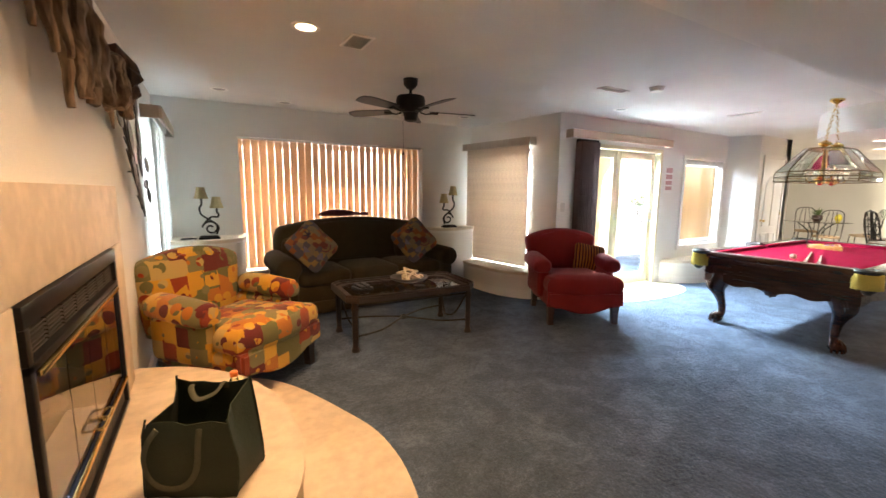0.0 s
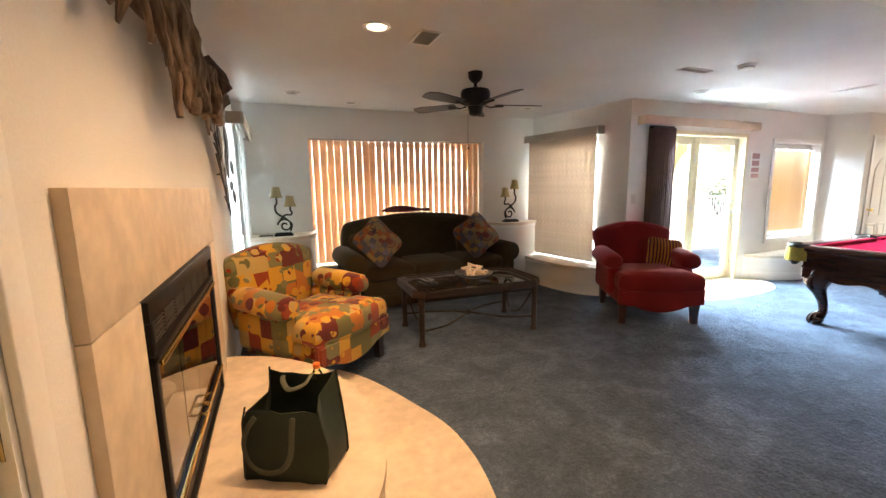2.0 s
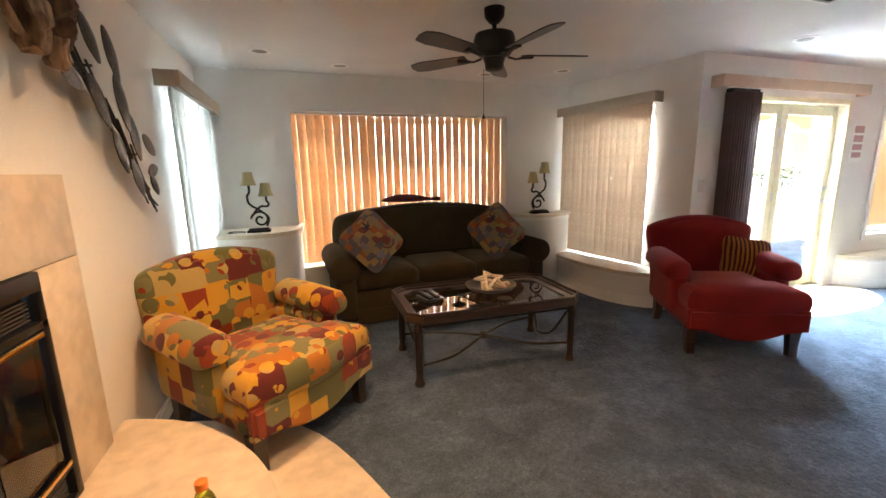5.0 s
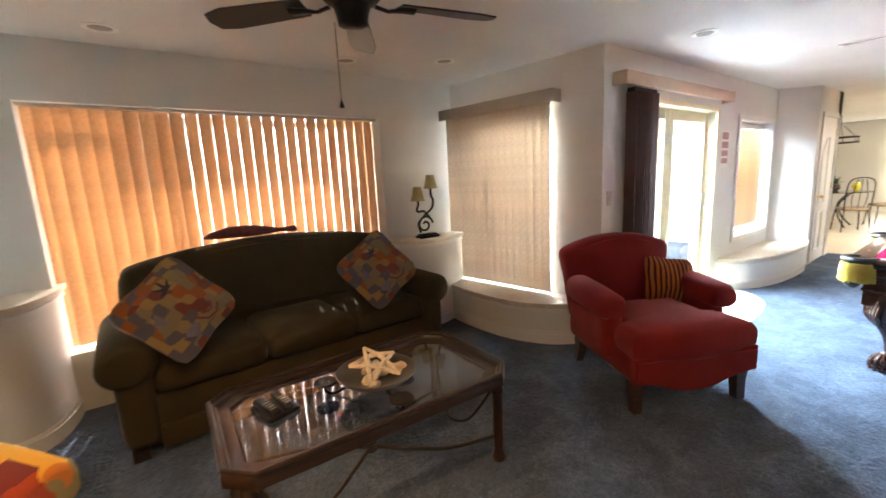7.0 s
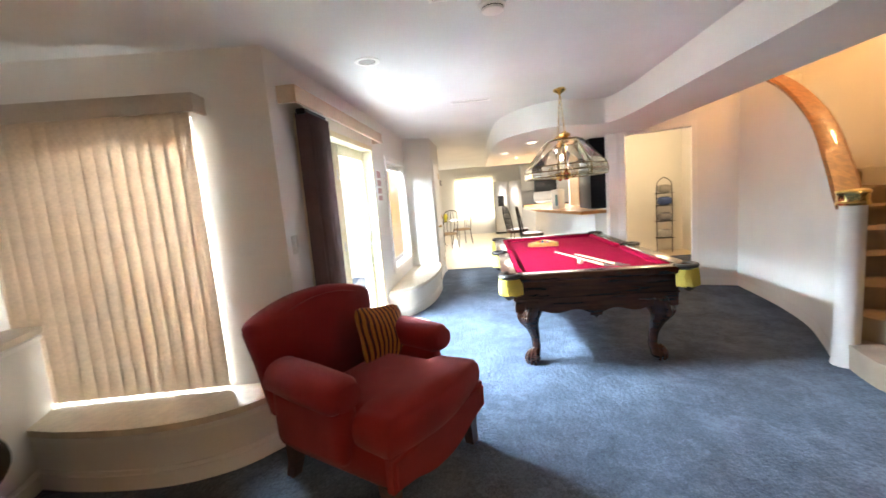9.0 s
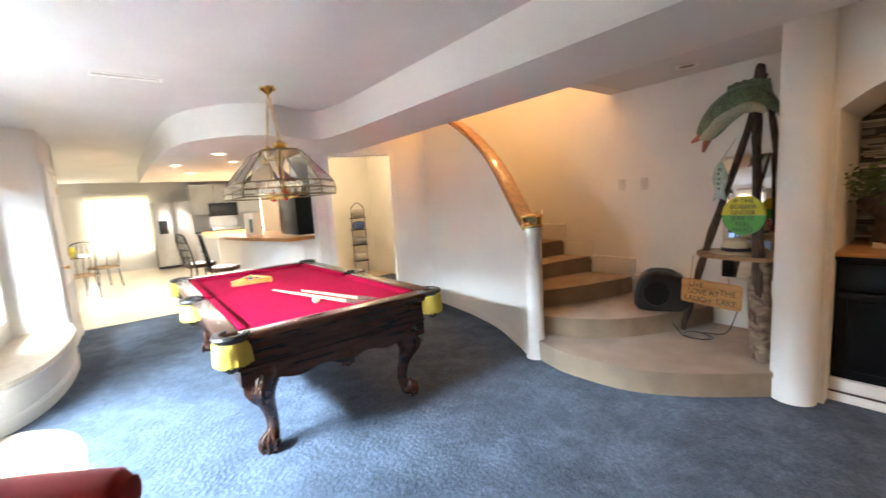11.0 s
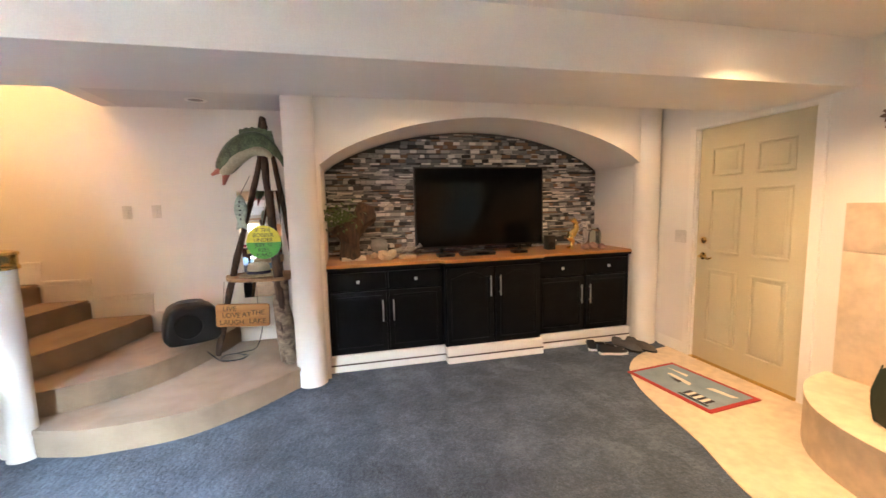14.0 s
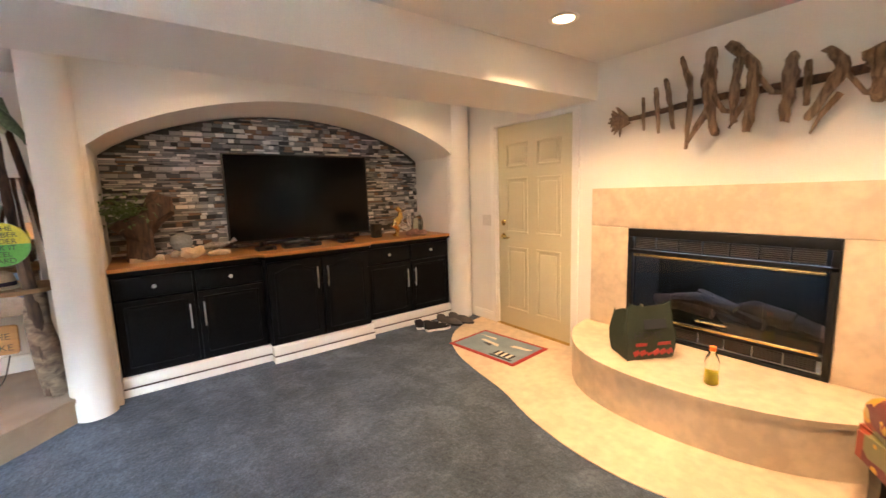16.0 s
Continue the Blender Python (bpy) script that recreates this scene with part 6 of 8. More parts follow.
turned(bm, [(0.094, 0.02), (0.0955, 0.022), (0.0945, 0.045), (0.093, 0.047)], 28, Matrix.Diagonal((1, 0.85, 1, 1)))
part("band", bm, NAVY, root, "dark band")
# tall mirror behind the ladder
root = thing("wall_mirror", "tall narrow frameless wall mirror behind the ladder", "mirror", 4.33, 0.295, 0.60, 0)
bm = B()
box(bm, -0.19, 0.19, -0.006, 0.0, 0, 1.02, 0.002)
mm = bpy.data.materials.new("mirror_silver")
mm.use_nodes = True
mm.node_tree.nodes["Principled BSDF"].inputs["Base Color"].default_value = (0.9, 0.92, 0.9, 1)
mm.node_tree.nodes["Principled BSDF"].inputs["Metallic"].default_value = 1
mm.node_tree.nodes["Principled BSDF"].inputs["Roughness"].default_value = 0.02
part("mirror_glass", bm, mm, root)
# subwoofer on the second step
root = thing("speaker_box", "black plastic portable loudspeaker lying on the step", "loudspeaker", 4.87, 0.66, 0.34, 205)
root.scale = (1.18, 1.18, 1.18)
bm = B()
cushion(bm, curve2([(-0.15, -0.13), (0.15, -0.13), (0.17, 0.0), (0.13, 0.12), (-0.10, 0.14), (-0.17, 0.02)], 3, True), 0.24, 0.03, 0, T(0, 0, 0.132) @ UPRIGHT)
part("case", bm, PLASTIC, root)
bm = B()
turned(bm, [(0.09, 0), (0.085, 0.012), (0.06, 0.004), (0.02, 0.008)], 24, T(-0.03, -0.118, 0.13) @ pose(0, 0, 0, 90))
part("cone", bm, BLACK_METAL, root)
bm = B()
tube(bm, smooth_line([(-0.10, 0, 0.262), (-0.06, 0, 0.29), (0.06, 0, 0.285), (0.10, 0, 0.255)], 5), 0.012, 8)
part("handle", bm, material("grey_plastic", (0.12, 0.13, 0.14), 0.4, bump=0.02), root, "grey carrying handle")
root = thing("power_cable", "black power cable coiled on the landing", "cable", 4.53, 0.73, STEP)
bm = B()
tube(bm, smooth_line([(0.3, 0.02, 0.19), (0.16, 0.02, 0.03), (0.06, 0.1, 0.006), (-0.08, 0.05, 0.006), (-0.02, -0.06, 0.008), (0.09, -0.04, 0.012), (0.08, 0.09, 0.014), (-0.06, 0.1, 0.012), (-0.1, 0.0, 0.008), (0.0, -0.09, 0.006), (-0.15, -0.12, 0.03), (-0.2, -0.2, 0.2)], 6), 0.0045, 6)
part("cable", bm, PLASTIC, root)

# ---- on the hearth ----
root = thing("shopping_bag", "dark green reusable shopping bag, open and slumped, on the hearth", "bag", 0.89, 3.24, 0.301, -29)


def bag_ring(w, d, z, pinch, lean, inset=0.0, rim=False):
    """One level of the bag: two broad sides and two gussets folded inwards."""
    w, d = w - inset * 2, d - inset * 2
    side = [(-0.5 + i / 6, -0.5) for i in range(7)]
    gusset = [(0.5, -0.25), (0.5, 0.0), (0.5, 0.25)]
    pts = side + gusset + [(-u, -v) for u, v in side] + [(-u, -v) for u, v in gusset]
    out = []
    for u, v in pts:
        fold = pinch * (1 - abs(v) * 2) if abs(u) == 0.5 else 0.0
        bulge = 0.014 * (1 - 4 * u * u) * math.sin(z * 9) if abs(v) == 0.5 else 0.0
        x = u * w - math.copysign(fold, u) + 0.006 * math.sin(z * 23 + v * 3)
        y = v * d + math.copysign(bulge, v) + lean * z + 0.004 * math.sin(u * 14 + z * 15)
        h = z
        if rim:
            h += 0.03 * v * 2 + 0.02 * abs(u) * 2 * (0.5 + v) - 0.012 * (1 - abs(v) * 2) + 0.006 * math.sin(u * 11 + v * 4)
        out.append((x, y, h))
    return out


bm = B()
levels = [(0.30, 0.19, 0.0, 0.0), (0.315, 0.20, 0.015, 0.0), (0.325, 0.205, 0.08, 0.004), (0.325, 0.20, 0.16, 0.018), (0.305, 0.185, 0.235, 0.03), (0.275, 0.17, 0.315, 0.035)]
shape = [bag_ring(w2, d2, z2, p2, -0.03, 0.0, z2 > 0.3) for w2, d2, z2, p2 in levels]
shape += [bag_ring(w2, d2, max(z2, 0.006), p2, -0.03, 0.003, z2 > 0.3) for w2, d2, z2, p2 in levels[::-1]]
rings = [[bm.verts.new(p) for p in r] for r in shape]
for p, q in zip(rings, rings[1:]):
    for i in range(len(p)):
        bm.faces.new((p[i], p[(i + 1) % len(p)], q[(i + 1) % len(p)], q[i]))
bm.faces.new(rings[0][::-1]), bm.faces.new(rings[-1])
part("body", bm, GREEN_BAG, root)
# stitched corner seams
for u, v in ((-1, -1), (1, -1), (-1, 1), (1, 1)):
    bm = B()
    tube(bm, [(u * w2 / 2 + 0.006 * math.sin(z2 * 23 + v * 1.5) + u * 0.002, v * d2 / 2 - 0.03 * z2 + 0.004 * math.sin(u * 7 + z2 * 15), z2 + (0.03 * v + 0.02 * (0.5 + v / 2) + 0.012 if z2 > 0.3 else 0)) for w2, d2, z2, p2 in levels], 0.004, 6)
    part("seam", bm, GREEN_BAG, root)
STRAP = material("grey_green_strap", (0.075, 0.080, 0.055), 0.8, bump=0.1)
bm = B()
tube(bm, smooth_line([(0.045, -0.108, 0.27), (0.045, -0.122, 0.22), (0.035, -0.124, 0.13), (0.0, -0.128, 0.075), (-0.06, -0.130, 0.06), (-0.12, -0.126, 0.085), (-0.15, -0.115, 0.15), (-0.13, -0.118, 0.22), (-0.10, -0.108, 0.265)], 4), 0.011, 6, flat=0.25)
part("strap", bm, STRAP, root)
bm = B()
tube(bm, smooth_line([(0.05, 0.075, 0.33), (0.05, 0.06, 0.36), (0.03, 0.03, 0.33), (-0.03, 0.02, 0.31), (-0.07, 0.05, 0.33), (-0.08, 0.075, 0.34)], 4), 0.010, 6, flat=0.3)
part("strap", bm, STRAP, root)
BAG_RED, BAG_DARK = material("bag_red_print", (0.30, 0.03, 0.03), 0.7, bump=0), material("bag_dark_print", (0.015, 0.02, 0.03), 0.7, bump=0)
lettering("HOME", 0.07, BAG_DARK, T(0.03, 0.1135, 0.165) @ pose(0, 0, 0, 80, 0, 180), root, "print")
bm = B()
box(bm, -0.075, 0.075, -0.001, 0.003, -0.03, 0.03, m=T(-0.02, 0.1, 0.235) @ pose(0, 0, 0, 15))
part("print", bm, BAG_DARK, root)
for i in range(6):
    bm = B()
    box(bm, -0.02, 0.02, 0.1, 0.1025, -0.016, 0.016, m=T(-0.125 + i * 0.046, 0.006, 0.05) @ pose(0, 0, 0, 0, 24))
    part("print", bm, BAG_RED, root)
bm = B()
box(bm, -0.13, 0.11, 0.1055, 0.1085, 0.095, 0.115)
part("print", bm, BAG_RED, root)
root = thing("drink_bottle", "clear bottle half full of yellow drink with orange cap", "bottle", 1.01, 3.70, 0.301)
bm = B()
turned(bm, [(0.03, 0), (0.036, 0.006), (0.036, 0.05), (0.032, 0.07), (0.036, 0.09), (0.036, 0.13), (0.026, 0.165), (0.016, 0.185), (0.016, 0.195)], 20)
part("bottle", bm, glass("clear_plastic", (0.98, 0.98, 0.95), 0.03), root)
bm = B()
turned(bm, [(0.029, 0.003), (0.034, 0.008), (0.034, 0.05), (0.0305, 0.068), (0.032, 0.078)], 20)
part("drink", bm, material("yellow_drink", (0.70, 0.60, 0.02), 0.2, bump=0), root, "yellow drink")
bm = B()
turned(bm, [(0.018, 0.193), (0.018, 0.215), (0.014, 0.218)], 20)
part("cap", bm, material("orange_cap", (0.75, 0.18, 0.02), 0.4, bump=0), root, "orange cap")

# ---- driftwood fish skeleton over the fireplace ----
root = thing("driftwood_sculpture", "driftwood fish skeleton wall sculpture above the fireplace", "wall sculpture", 0.5, 0.05, 0)
bm = B()
knobbly(bm, smooth_line([(0.055, 2.76, 1.88), (0.06, 3.0, 1.90), (0.06, 3.4, 1.93), (0.06, 3.8, 1.93), (0.06, 4.25, 1.95)], 6), [0.016 + 0.0004 * i for i in range(25)], 9, 0.3, 1)
part("spine", bm, LOG, root)
RIBS = [((2.98, 2.02), (2.99, 1.92), (3.0, 1.79), 0.012), ((3.07, 2.06), (3.09, 1.92), (3.11, 1.76), 0.016), ((3.14, 2.10), (3.17, 1.98), (3.21, 1.77), 0.017), ((3.22, 2.22), (3.29, 2.0), (3.28, 1.64), 0.019),
        ((3.40, 2.22), (3.40, 1.98), (3.45, 1.70), 0.036), ((3.55, 2.12), (3.54, 1.95), (3.55, 1.76), 0.028), ((3.49, 2.22), (3.62, 2.04), (3.60, 1.70), 0.032), ((3.79, 2.09), (3.79, 1.93), (3.78, 1.73), 0.032),
        ((3.86, 2.03), (3.87, 1.92), (3.87, 1.80), 0.018), ((3.92, 2.07), (3.99, 1.96), (3.88, 1.73), 0.026), ((4.10, 2.02), (4.14, 1.92), (4.13, 1.78), 0.05), ((4.22, 2.05), (4.25, 1.92), (4.22, 1.74), 0.04)]
for i, (a, b, c, r) in enumerate(RIBS):
    bm = B()
    o = 0.09 + 0.012 * (i % 3)
    knobbly(bm, smooth_line([(o - 0.015, *a), (o, *b), (o + 0.01, *c)], 8), [r * (0.55 + 0.5 * math.sin(math.pi * (0.15 + 0.8 * k / 16))) for k in range(17)], 9, 0.55, i * 3.1, 16)
    if i in (4, 6, 9):
        knobbly(bm, [(o, b[0], b[1] - 0.12), (o + 0.01, b[0] - 0.06, b[1] - 0.22), (o + 0.02, b[0] - 0.10, b[1] - 0.31)], [r * 0.7, r * 0.55, r * 0.2], 8, 0.5, i, 16)
        knobbly(bm, [(o, b[0], b[1]), (o + 0.01, b[0] + 0.09, b[1] - 0.14), (o, b[0] + 0.16, b[1] - 0.16)], [r * 0.5, r * 0.5, r * 0.3], 8, 0.5, i + 2, 16)
    part("rib", bm, DRIFT, root)
for i in range(9):
    bm = B()
    a = radians(120 + i * 16)
    knobbly(bm, [(0.06, 2.86, 1.88), (0.07 + 0.01 * (i % 3), 2.86 + 0.10 * math.cos(a), 1.89 + 0.06 * math.sin(a)), (0.07, 2.86 + random.uniform(0.12, 0.17) * math.cos(a), 1.89 + 0.12 * math.sin(a))], [0.026, 0.018, 0.005], 7, 0.6, i * 1.7, 20)
    part("tail_twig", bm, DRIFT, root)
for i in range(3):
    bm = B()
    knobbly(bm, [(0.07, 4.16 + i * 0.05, 2.05 - i * 0.05), (0.12, 4.24, 2.0 - i * 0.06), (0.09, 4.34, 1.98 - i * 0.07)], [0.05, 0.075, 0.04], 12, 0.5, i * 5, 14)
    part("head_piece", bm, LOG, root)
for y in (3.05, 3.9):
    bm = B()
    tube(bm, [(0.0, y, 1.92), (0.06, y, 1.92)], 0.004, 6)
    part("nail", bm, STEEL, root)

# ---- metal wall art: a school of fish ----
root = thing("metal_wall_art", "dark metal wall sculpture of leaves, fish and rods", "wall sculpture", 0.5, 0, 0)
ART = material("dark_pewter", (0.06, 0.055, 0.05), 0.35, 0.8, vary=0.5, scale=12, bump=0.2)
for i in range(22):
    y0 = 4.50 + i * 0.030
    z0 = 2.0 - i * 0.029
    bm = B()
    tube(bm, [(0.03 + 0.015 * (i % 3), y0 + random.uniform(-0.1, 0.05), z0 + random.uniform(-0.05, 0.08)), (0.05, y0 + 0.16, z0 - random.uniform(0.15, 0.3))], 0.005, 6)
    part("rod", bm, ART, root)
for i, (y, z, s, a) in enumerate(((4.52, 1.98, 0.10, -35), (4.66, 1.95, 0.11, -50), (4.80, 1.92, 0.12, -65), (4.50, 1.77, 0.09, -20), (4.66, 1.70, 0.12, -55), (4.84, 1.72, 0.13, -70), (4.86, 1.5, 0.11, -60), (5.0, 1.58, 0.12, -70), (5.12, 1.55, 0.09, -30), (5.02, 1.38, 0.11, -60), (5.2, 1.42, 0.08, 10), (5.12, 1.34, 0.07, -50))):
    bm = B()
    cushion(bm, curve2([(-s, 0), (-s * 0.6, s * 0.36), (0.1 * s, s * 0.46), (s * 0.8, s * 0.2), (s, 0), (s * 0.8, -s * 0.2), (0.1 * s, -s * 0.42), (-s * 0.6, -s * 0.34)], 3, True), 0.006, 0.003, 0.01, T(0.06 + 0.02 * (i % 3), y, z) @ pose(0, 0, 0, a, 0, 0) @ SIDEWAYS)
    part("metal_leaf", bm, ART, root)
bm = B()
for y, z in ((4.7, 1.85), (5.05, 1.5)):
    tube(bm, [(0, y, z), (0.06, y, z)], 0.006, 6)
part("bracket", bm, ART, root)

# ---- door mat and shoes ----
root = thing("door_mat", "blue lighthouse door mat with a red border", "rug", 0.995, 1.97, 0.006)
ang = 96
root.matrix_world = pose(1.01, 1.985, 0.007, 0, 0, ang)
MAT_RED, MAT_BLUE = material("mat_red_pile", (0.34, 0.03, 0.03), 0.95, fine=200, bump=0.5), material("mat_blue_pile", (0.20, 0.28, 0.36), 0.95, fine=200, vary=0.2, bump=0.5)
MAT_WHITE, MAT_BLACK = material("mat_white_pile", (0.65, 0.62, 0.56), 0.95, fine=200, bump=0.5), material("mat_black_pile", (0.02, 0.02, 0.03), 0.95, fine=200, bump=0.5)
bm = B()
box(bm, -0.37, 0.37, -0.25, 0.25, 0, 0.008, 0.003)
part("border", bm, MAT_RED, root, "red border")
bm = B()
box(bm, -0.335, 0.335, -0.215, 0.215, 0.006, 0.0095)
part("field", bm, MAT_BLUE, root, "blue sky field")
for i in range(7):
    bm = B()
    x0 = 0.08 + i * 0.028
    prism(bm, [(x0, -0.165), (x0 + 0.026, -0.165), (x0 + 0.026, -0.08), (x0, -0.08)], 0.0096, 0.0106)
    part("tower_band", bm, MAT_WHITE if i % 2 else MAT_BLACK, root)
for pts, mt in (([(-0.22, 0.02), (0.02, -0.02), (0.0, 0.03), (-0.2, 0.05)], MAT_WHITE), ([(-0.16, -0.02), (-0.05, -0.05), (-0.06, 0.0)], MAT_BLACK), ([(0.1, 0.05), (0.28, 0.08), (0.3, 0.12), (0.12, 0.1)], MAT_WHITE), ([(-0.3, 0.12), (-0.1, 0.1), (-0.12, 0.14)], MAT_WHITE), ([(0.07, -0.2), (0.3, -0.2), (0.3, -0.175), (0.07, -0.175)], MAT_BLACK)):
    bm = B()
    prism(bm, pts, 0.0096, 0.0104)
    part("motif", bm, mt, root)


def shoe(x, y, rz, mat, label):
    root = thing("shoe", label, "shoe", x, y, 0.0, rz, group="shoes by the cabinet")
    bm = B()
    sole = curve2([(-0.13, 0), (-0.12, 0.035), (-0.04, 0.035), (0.05, 0.047), (0.12, 0.03), (0.14, 0), (0.12, -0.03), (0.05, -0.045), (-0.04, -0.033), (-0.12, -0.035)], 3, True)
    prism(bm, sole, 0, 0.022)
    part("sole", bm, TRIM if mat is PLASTIC else BLACK_METAL, root, "pale rubber sole" if mat is PLASTIC else "")
    bm = B()
    rings = []
    for k, (s, z) in enumerate(((0.97, 0.0225), (0.98, 0.04), (0.9, 0.06), (0.72, 0.075))):
        rings.append([bm.verts.new((px * s - 0.018 * k, py * (s - 0.04 * k), z + (0.022 * k / 3 if px < -0.03 else 0))) for px, py in sole])
    for p, q in zip(rings, rings[1:]):
        for i in range(len(p)):
            bm.faces.new((p[i], p[(i + 1) % len(p)], q[(i + 1) % len(p)], q[i]))
    low = [bm.verts.new((v.co.x, v.co.y * 0.9, 0.03)) for v in rings[-1]]
    for i in range(len(low)):
        bm.faces.new((rings[-1][i], rings[-1][(i + 1) % len(low)], low[(i + 1) % len(low)], low[i]))
    bm.faces.new(low)
    part("upper", bm, mat, root)
    bm = B()
    for k in range(4):
        tube(bm, [(0.02 + 0.022 * k, -0.028, 0.066 - 0.006 * k), (0.02 + 0.022 * k, 0.0, 0.076 - 0.007 * k), (0.02 + 0.022 * k, 0.028, 0.066 - 0.006 * k)], 0.0035, 5)
    part("laces", bm, TRIM if mat is PLASTIC else IRON, root)


GREY_SHOE = material("grey_suede", (0.09, 0.085, 0.08), 0.9, vary=0.2, bump=0.3)
shoe(1.17, 1.12, 160, PLASTIC, "black sports shoe with white sole and laces")
shoe(1.13, 1.23, 165, PLASTIC, "black sports shoe with white sole and laces")
shoe(0.93, 1.18, 120, GREY_SHOE, "grey suede shoe beside the cabinet")
shoe(0.80, 1.22, 118, GREY_SHOE, "grey suede shoe beside the cabinet")

# ---- pool table ----
def pool_table(x, y):
    root = thing("pool_table", "carved dark cherry pool table with crimson cloth", "pool table", x, y, 0)
    L, Wd, H = 2.62, 1.42, 0.775
    bm = B()
    box(bm, -L / 2 + 0.13, L / 2 - 0.13, -Wd / 2 + 0.13, Wd / 2 - 0.13, 0.70, 0.738)
    part("bed", bm, FELT, root, "crimson cloth bed")
    hl, hw = L / 2, Wd / 2
    c = 0.10
    rails = [(-hl + c, -0.07, -hw, -hw + 0.115), (0.07, hl - c, -hw, -hw + 0.115), (-hl + c, -0.07, hw - 0.115, hw), (0.07, hl - c, hw - 0.115, hw)]
    ends = [(-hl, -hl + 0.115, -hw + c, hw - c), (hl - 0.115, hl, -hw + c, hw - c)]
    for x0, x1, y0, y1 in rails + ends:
        bm = B()
        box(bm, x0, x1, y0, y1, 0.715, H, 0.012, 3)
        r = part("rail", bm, CHERRY, root)
        for k in (0.25, 0.5, 0.75):
            bm = B()
            px, py = x0 + (x1 - x0) * (k if x1 - x0 > y1 - y0 else 0.5), y0 + (y1 - y0) * (k if y1 - y0 > x1 - x0 else 0.5)
            turned(bm, [(0.007, 0), (0.006, 0.0012)], 10, T(px, py, H))
            part("sight", bm, CREAM, r)
    e = 0.115
    for x0, x1, y0, y1, nx, ny in [(a, b, q + e if q < 0 else q - 0.05, q + e + 0.05 if q < 0 else q, 0, 0) for a, b, q, _ in [(-hl + 0.17, -0.06, -hw, 0), (0.06, hl - 0.17, -hw, 0), (-hl + 0.17, -0.06, hw - e, 0), (0.06, hl - 0.17, hw - e, 0)]] + [(-hl + e, -hl + e + 0.05, -hw + 0.17, hw - 0.17, 0, 0), (hl - e - 0.05, hl - e, -hw + 0.17, hw - 0.17, 0, 0)]:
        bm = B()
        box(bm, x0, x1, y0, y1, 0.735, H - 0.006, 0.008)
        part("cushion_rail", bm, FELT, root, "crimson cloth cushion")
    bm = B()
    for x0, x1, y0, y1 in ((-hl + 0.06, hl - 0.06, -hw + 0.05, -hw + 0.08), (-hl + 0.06, hl - 0.06, hw - 0.08, hw - 0.05), (-hl + 0.05, -hl + 0.08, -hw + 0.08, hw - 0.08), (hl - 0.08, hl - 0.05, -hw + 0.08, hw - 0.08)):
        box(bm, x0, x1, y0, y1, 0.66, 0.715, 0.004)
    part("moulding", bm, CHERRY, root)
    # carved aprons with a hanging shell
    for horizontal, sgn in ((True, -1), (True, 1), (False, -1), (False, 1)):
        half = (hl if horizontal else hw) - 0.10
        low = []
        n = 36
        for i in range(n + 1):
            u = -1 + 2 * i / n
            z = 0.445 - 0.014 * math.cos(u * math.pi * 4) - 0.02 * math.exp(-(u / 0.1) ** 2) + 0.02 * abs(u) ** 6
            low.append((half * u, z))
        bm = B()
        prism(bm, low + [(half, 0.665), (-half, 0.665)], -0.012, 0.012, (T(0, sgn * (hw - 0.10), 0) if horizontal else T(sgn * (hl - 0.10), 0, 0) @ pose(0, 0, 0, 0, 0, 90)) @ UPRIGHT)
        ap = part("apron", bm, CHERRY, root)
        bm = B()
        turned(bm, [(0.05, 0.0), (0.06, 0.01), (0.04, 0.022), (0.01, 0.026)], 16, (T(0, sgn * (hw - 0.088), 0.455) @ pose(0, 0, 0, -90 * sgn) if horizontal else T(sgn * (hl - 0.088), 0, 0.455) @ pose(0, 0, 0, 0, 90 * sgn)), 8, 0.12)
        part("carved_shell", bm, CHERRY, ap)
        bm = B()
        if horizontal:
            box(bm, -half, half, sgn * (hw - 0.088) - 0.012, sgn * (hw - 0.088) + 0.012, 0.545, 0.565, 0.005)
        else:
            box(bm, sgn * (hl - 0.088) - 0.012, sgn * (hl - 0.088) + 0.012, -half, half, 0.545, 0.565, 0.005)
        part("bead", bm, CHERRY, ap)
    for sx in (-1, 1):
        for sy in (-1, 1):
            bm = B()
            lx, ly = sx * (hl - 0.19), sy * (hw - 0.24)
            o = Vector((sx, sy, 0)).normalized()
            line = smooth_line([Vector((lx, ly, 0.54)), Vector((lx, ly, 0.46)) + o * 0.035, Vector((lx, ly, 0.36)) + o * 0.045, Vector((lx, ly, 0.22)) - o * 0.0, Vector((lx, ly, 0.12)) - o * 0.01, Vector((lx, ly, 0.07)) + o * 0.02], 4)
            tube(bm, line, [0.095, 0.10, 0.104, 0.104, 0.10, 0.094, 0.086, 0.077, 0.068, 0.058, 0.05, 0.043, 0.04, 0.038, 0.036, 0.036, 0.037, 0.04, 0.045, 0.05, 0.05], 14)
            leg = part("leg", bm, CHERRY, root)
            bm = B()
            bmesh.ops.create_uvsphere(bm, u_segments=16, v_segments=10, radius=0.052, matrix=T(lx + o.x * 0.03, ly + o.y * 0.03, 0.046) @ Matrix.Diagonal((1.1, 1.1, 0.88, 1)))
            part("ball_foot", bm, CHERRY, leg)
            for k in range(4):
                bm = B()
                a = math.atan2(o.y, o.x) + (k - 1.5) * 0.6
                q = Vector((math.cos(a), math.sin(a), 0))
                base = Vector((lx, ly, 0)) + o * 0.03
                tube(bm, smooth_line([base + q * 0.02 + Vector((0, 0, 0.11)), base + q * 0.055 + Vector((0, 0, 0.075)), base + q * 0.066 + Vector((0, 0, 0.03)), base + q * 0.058 + Vector((0, 0, 0.004))], 3), 0.011, 6)
                part("claw", bm, CHERRY, leg)
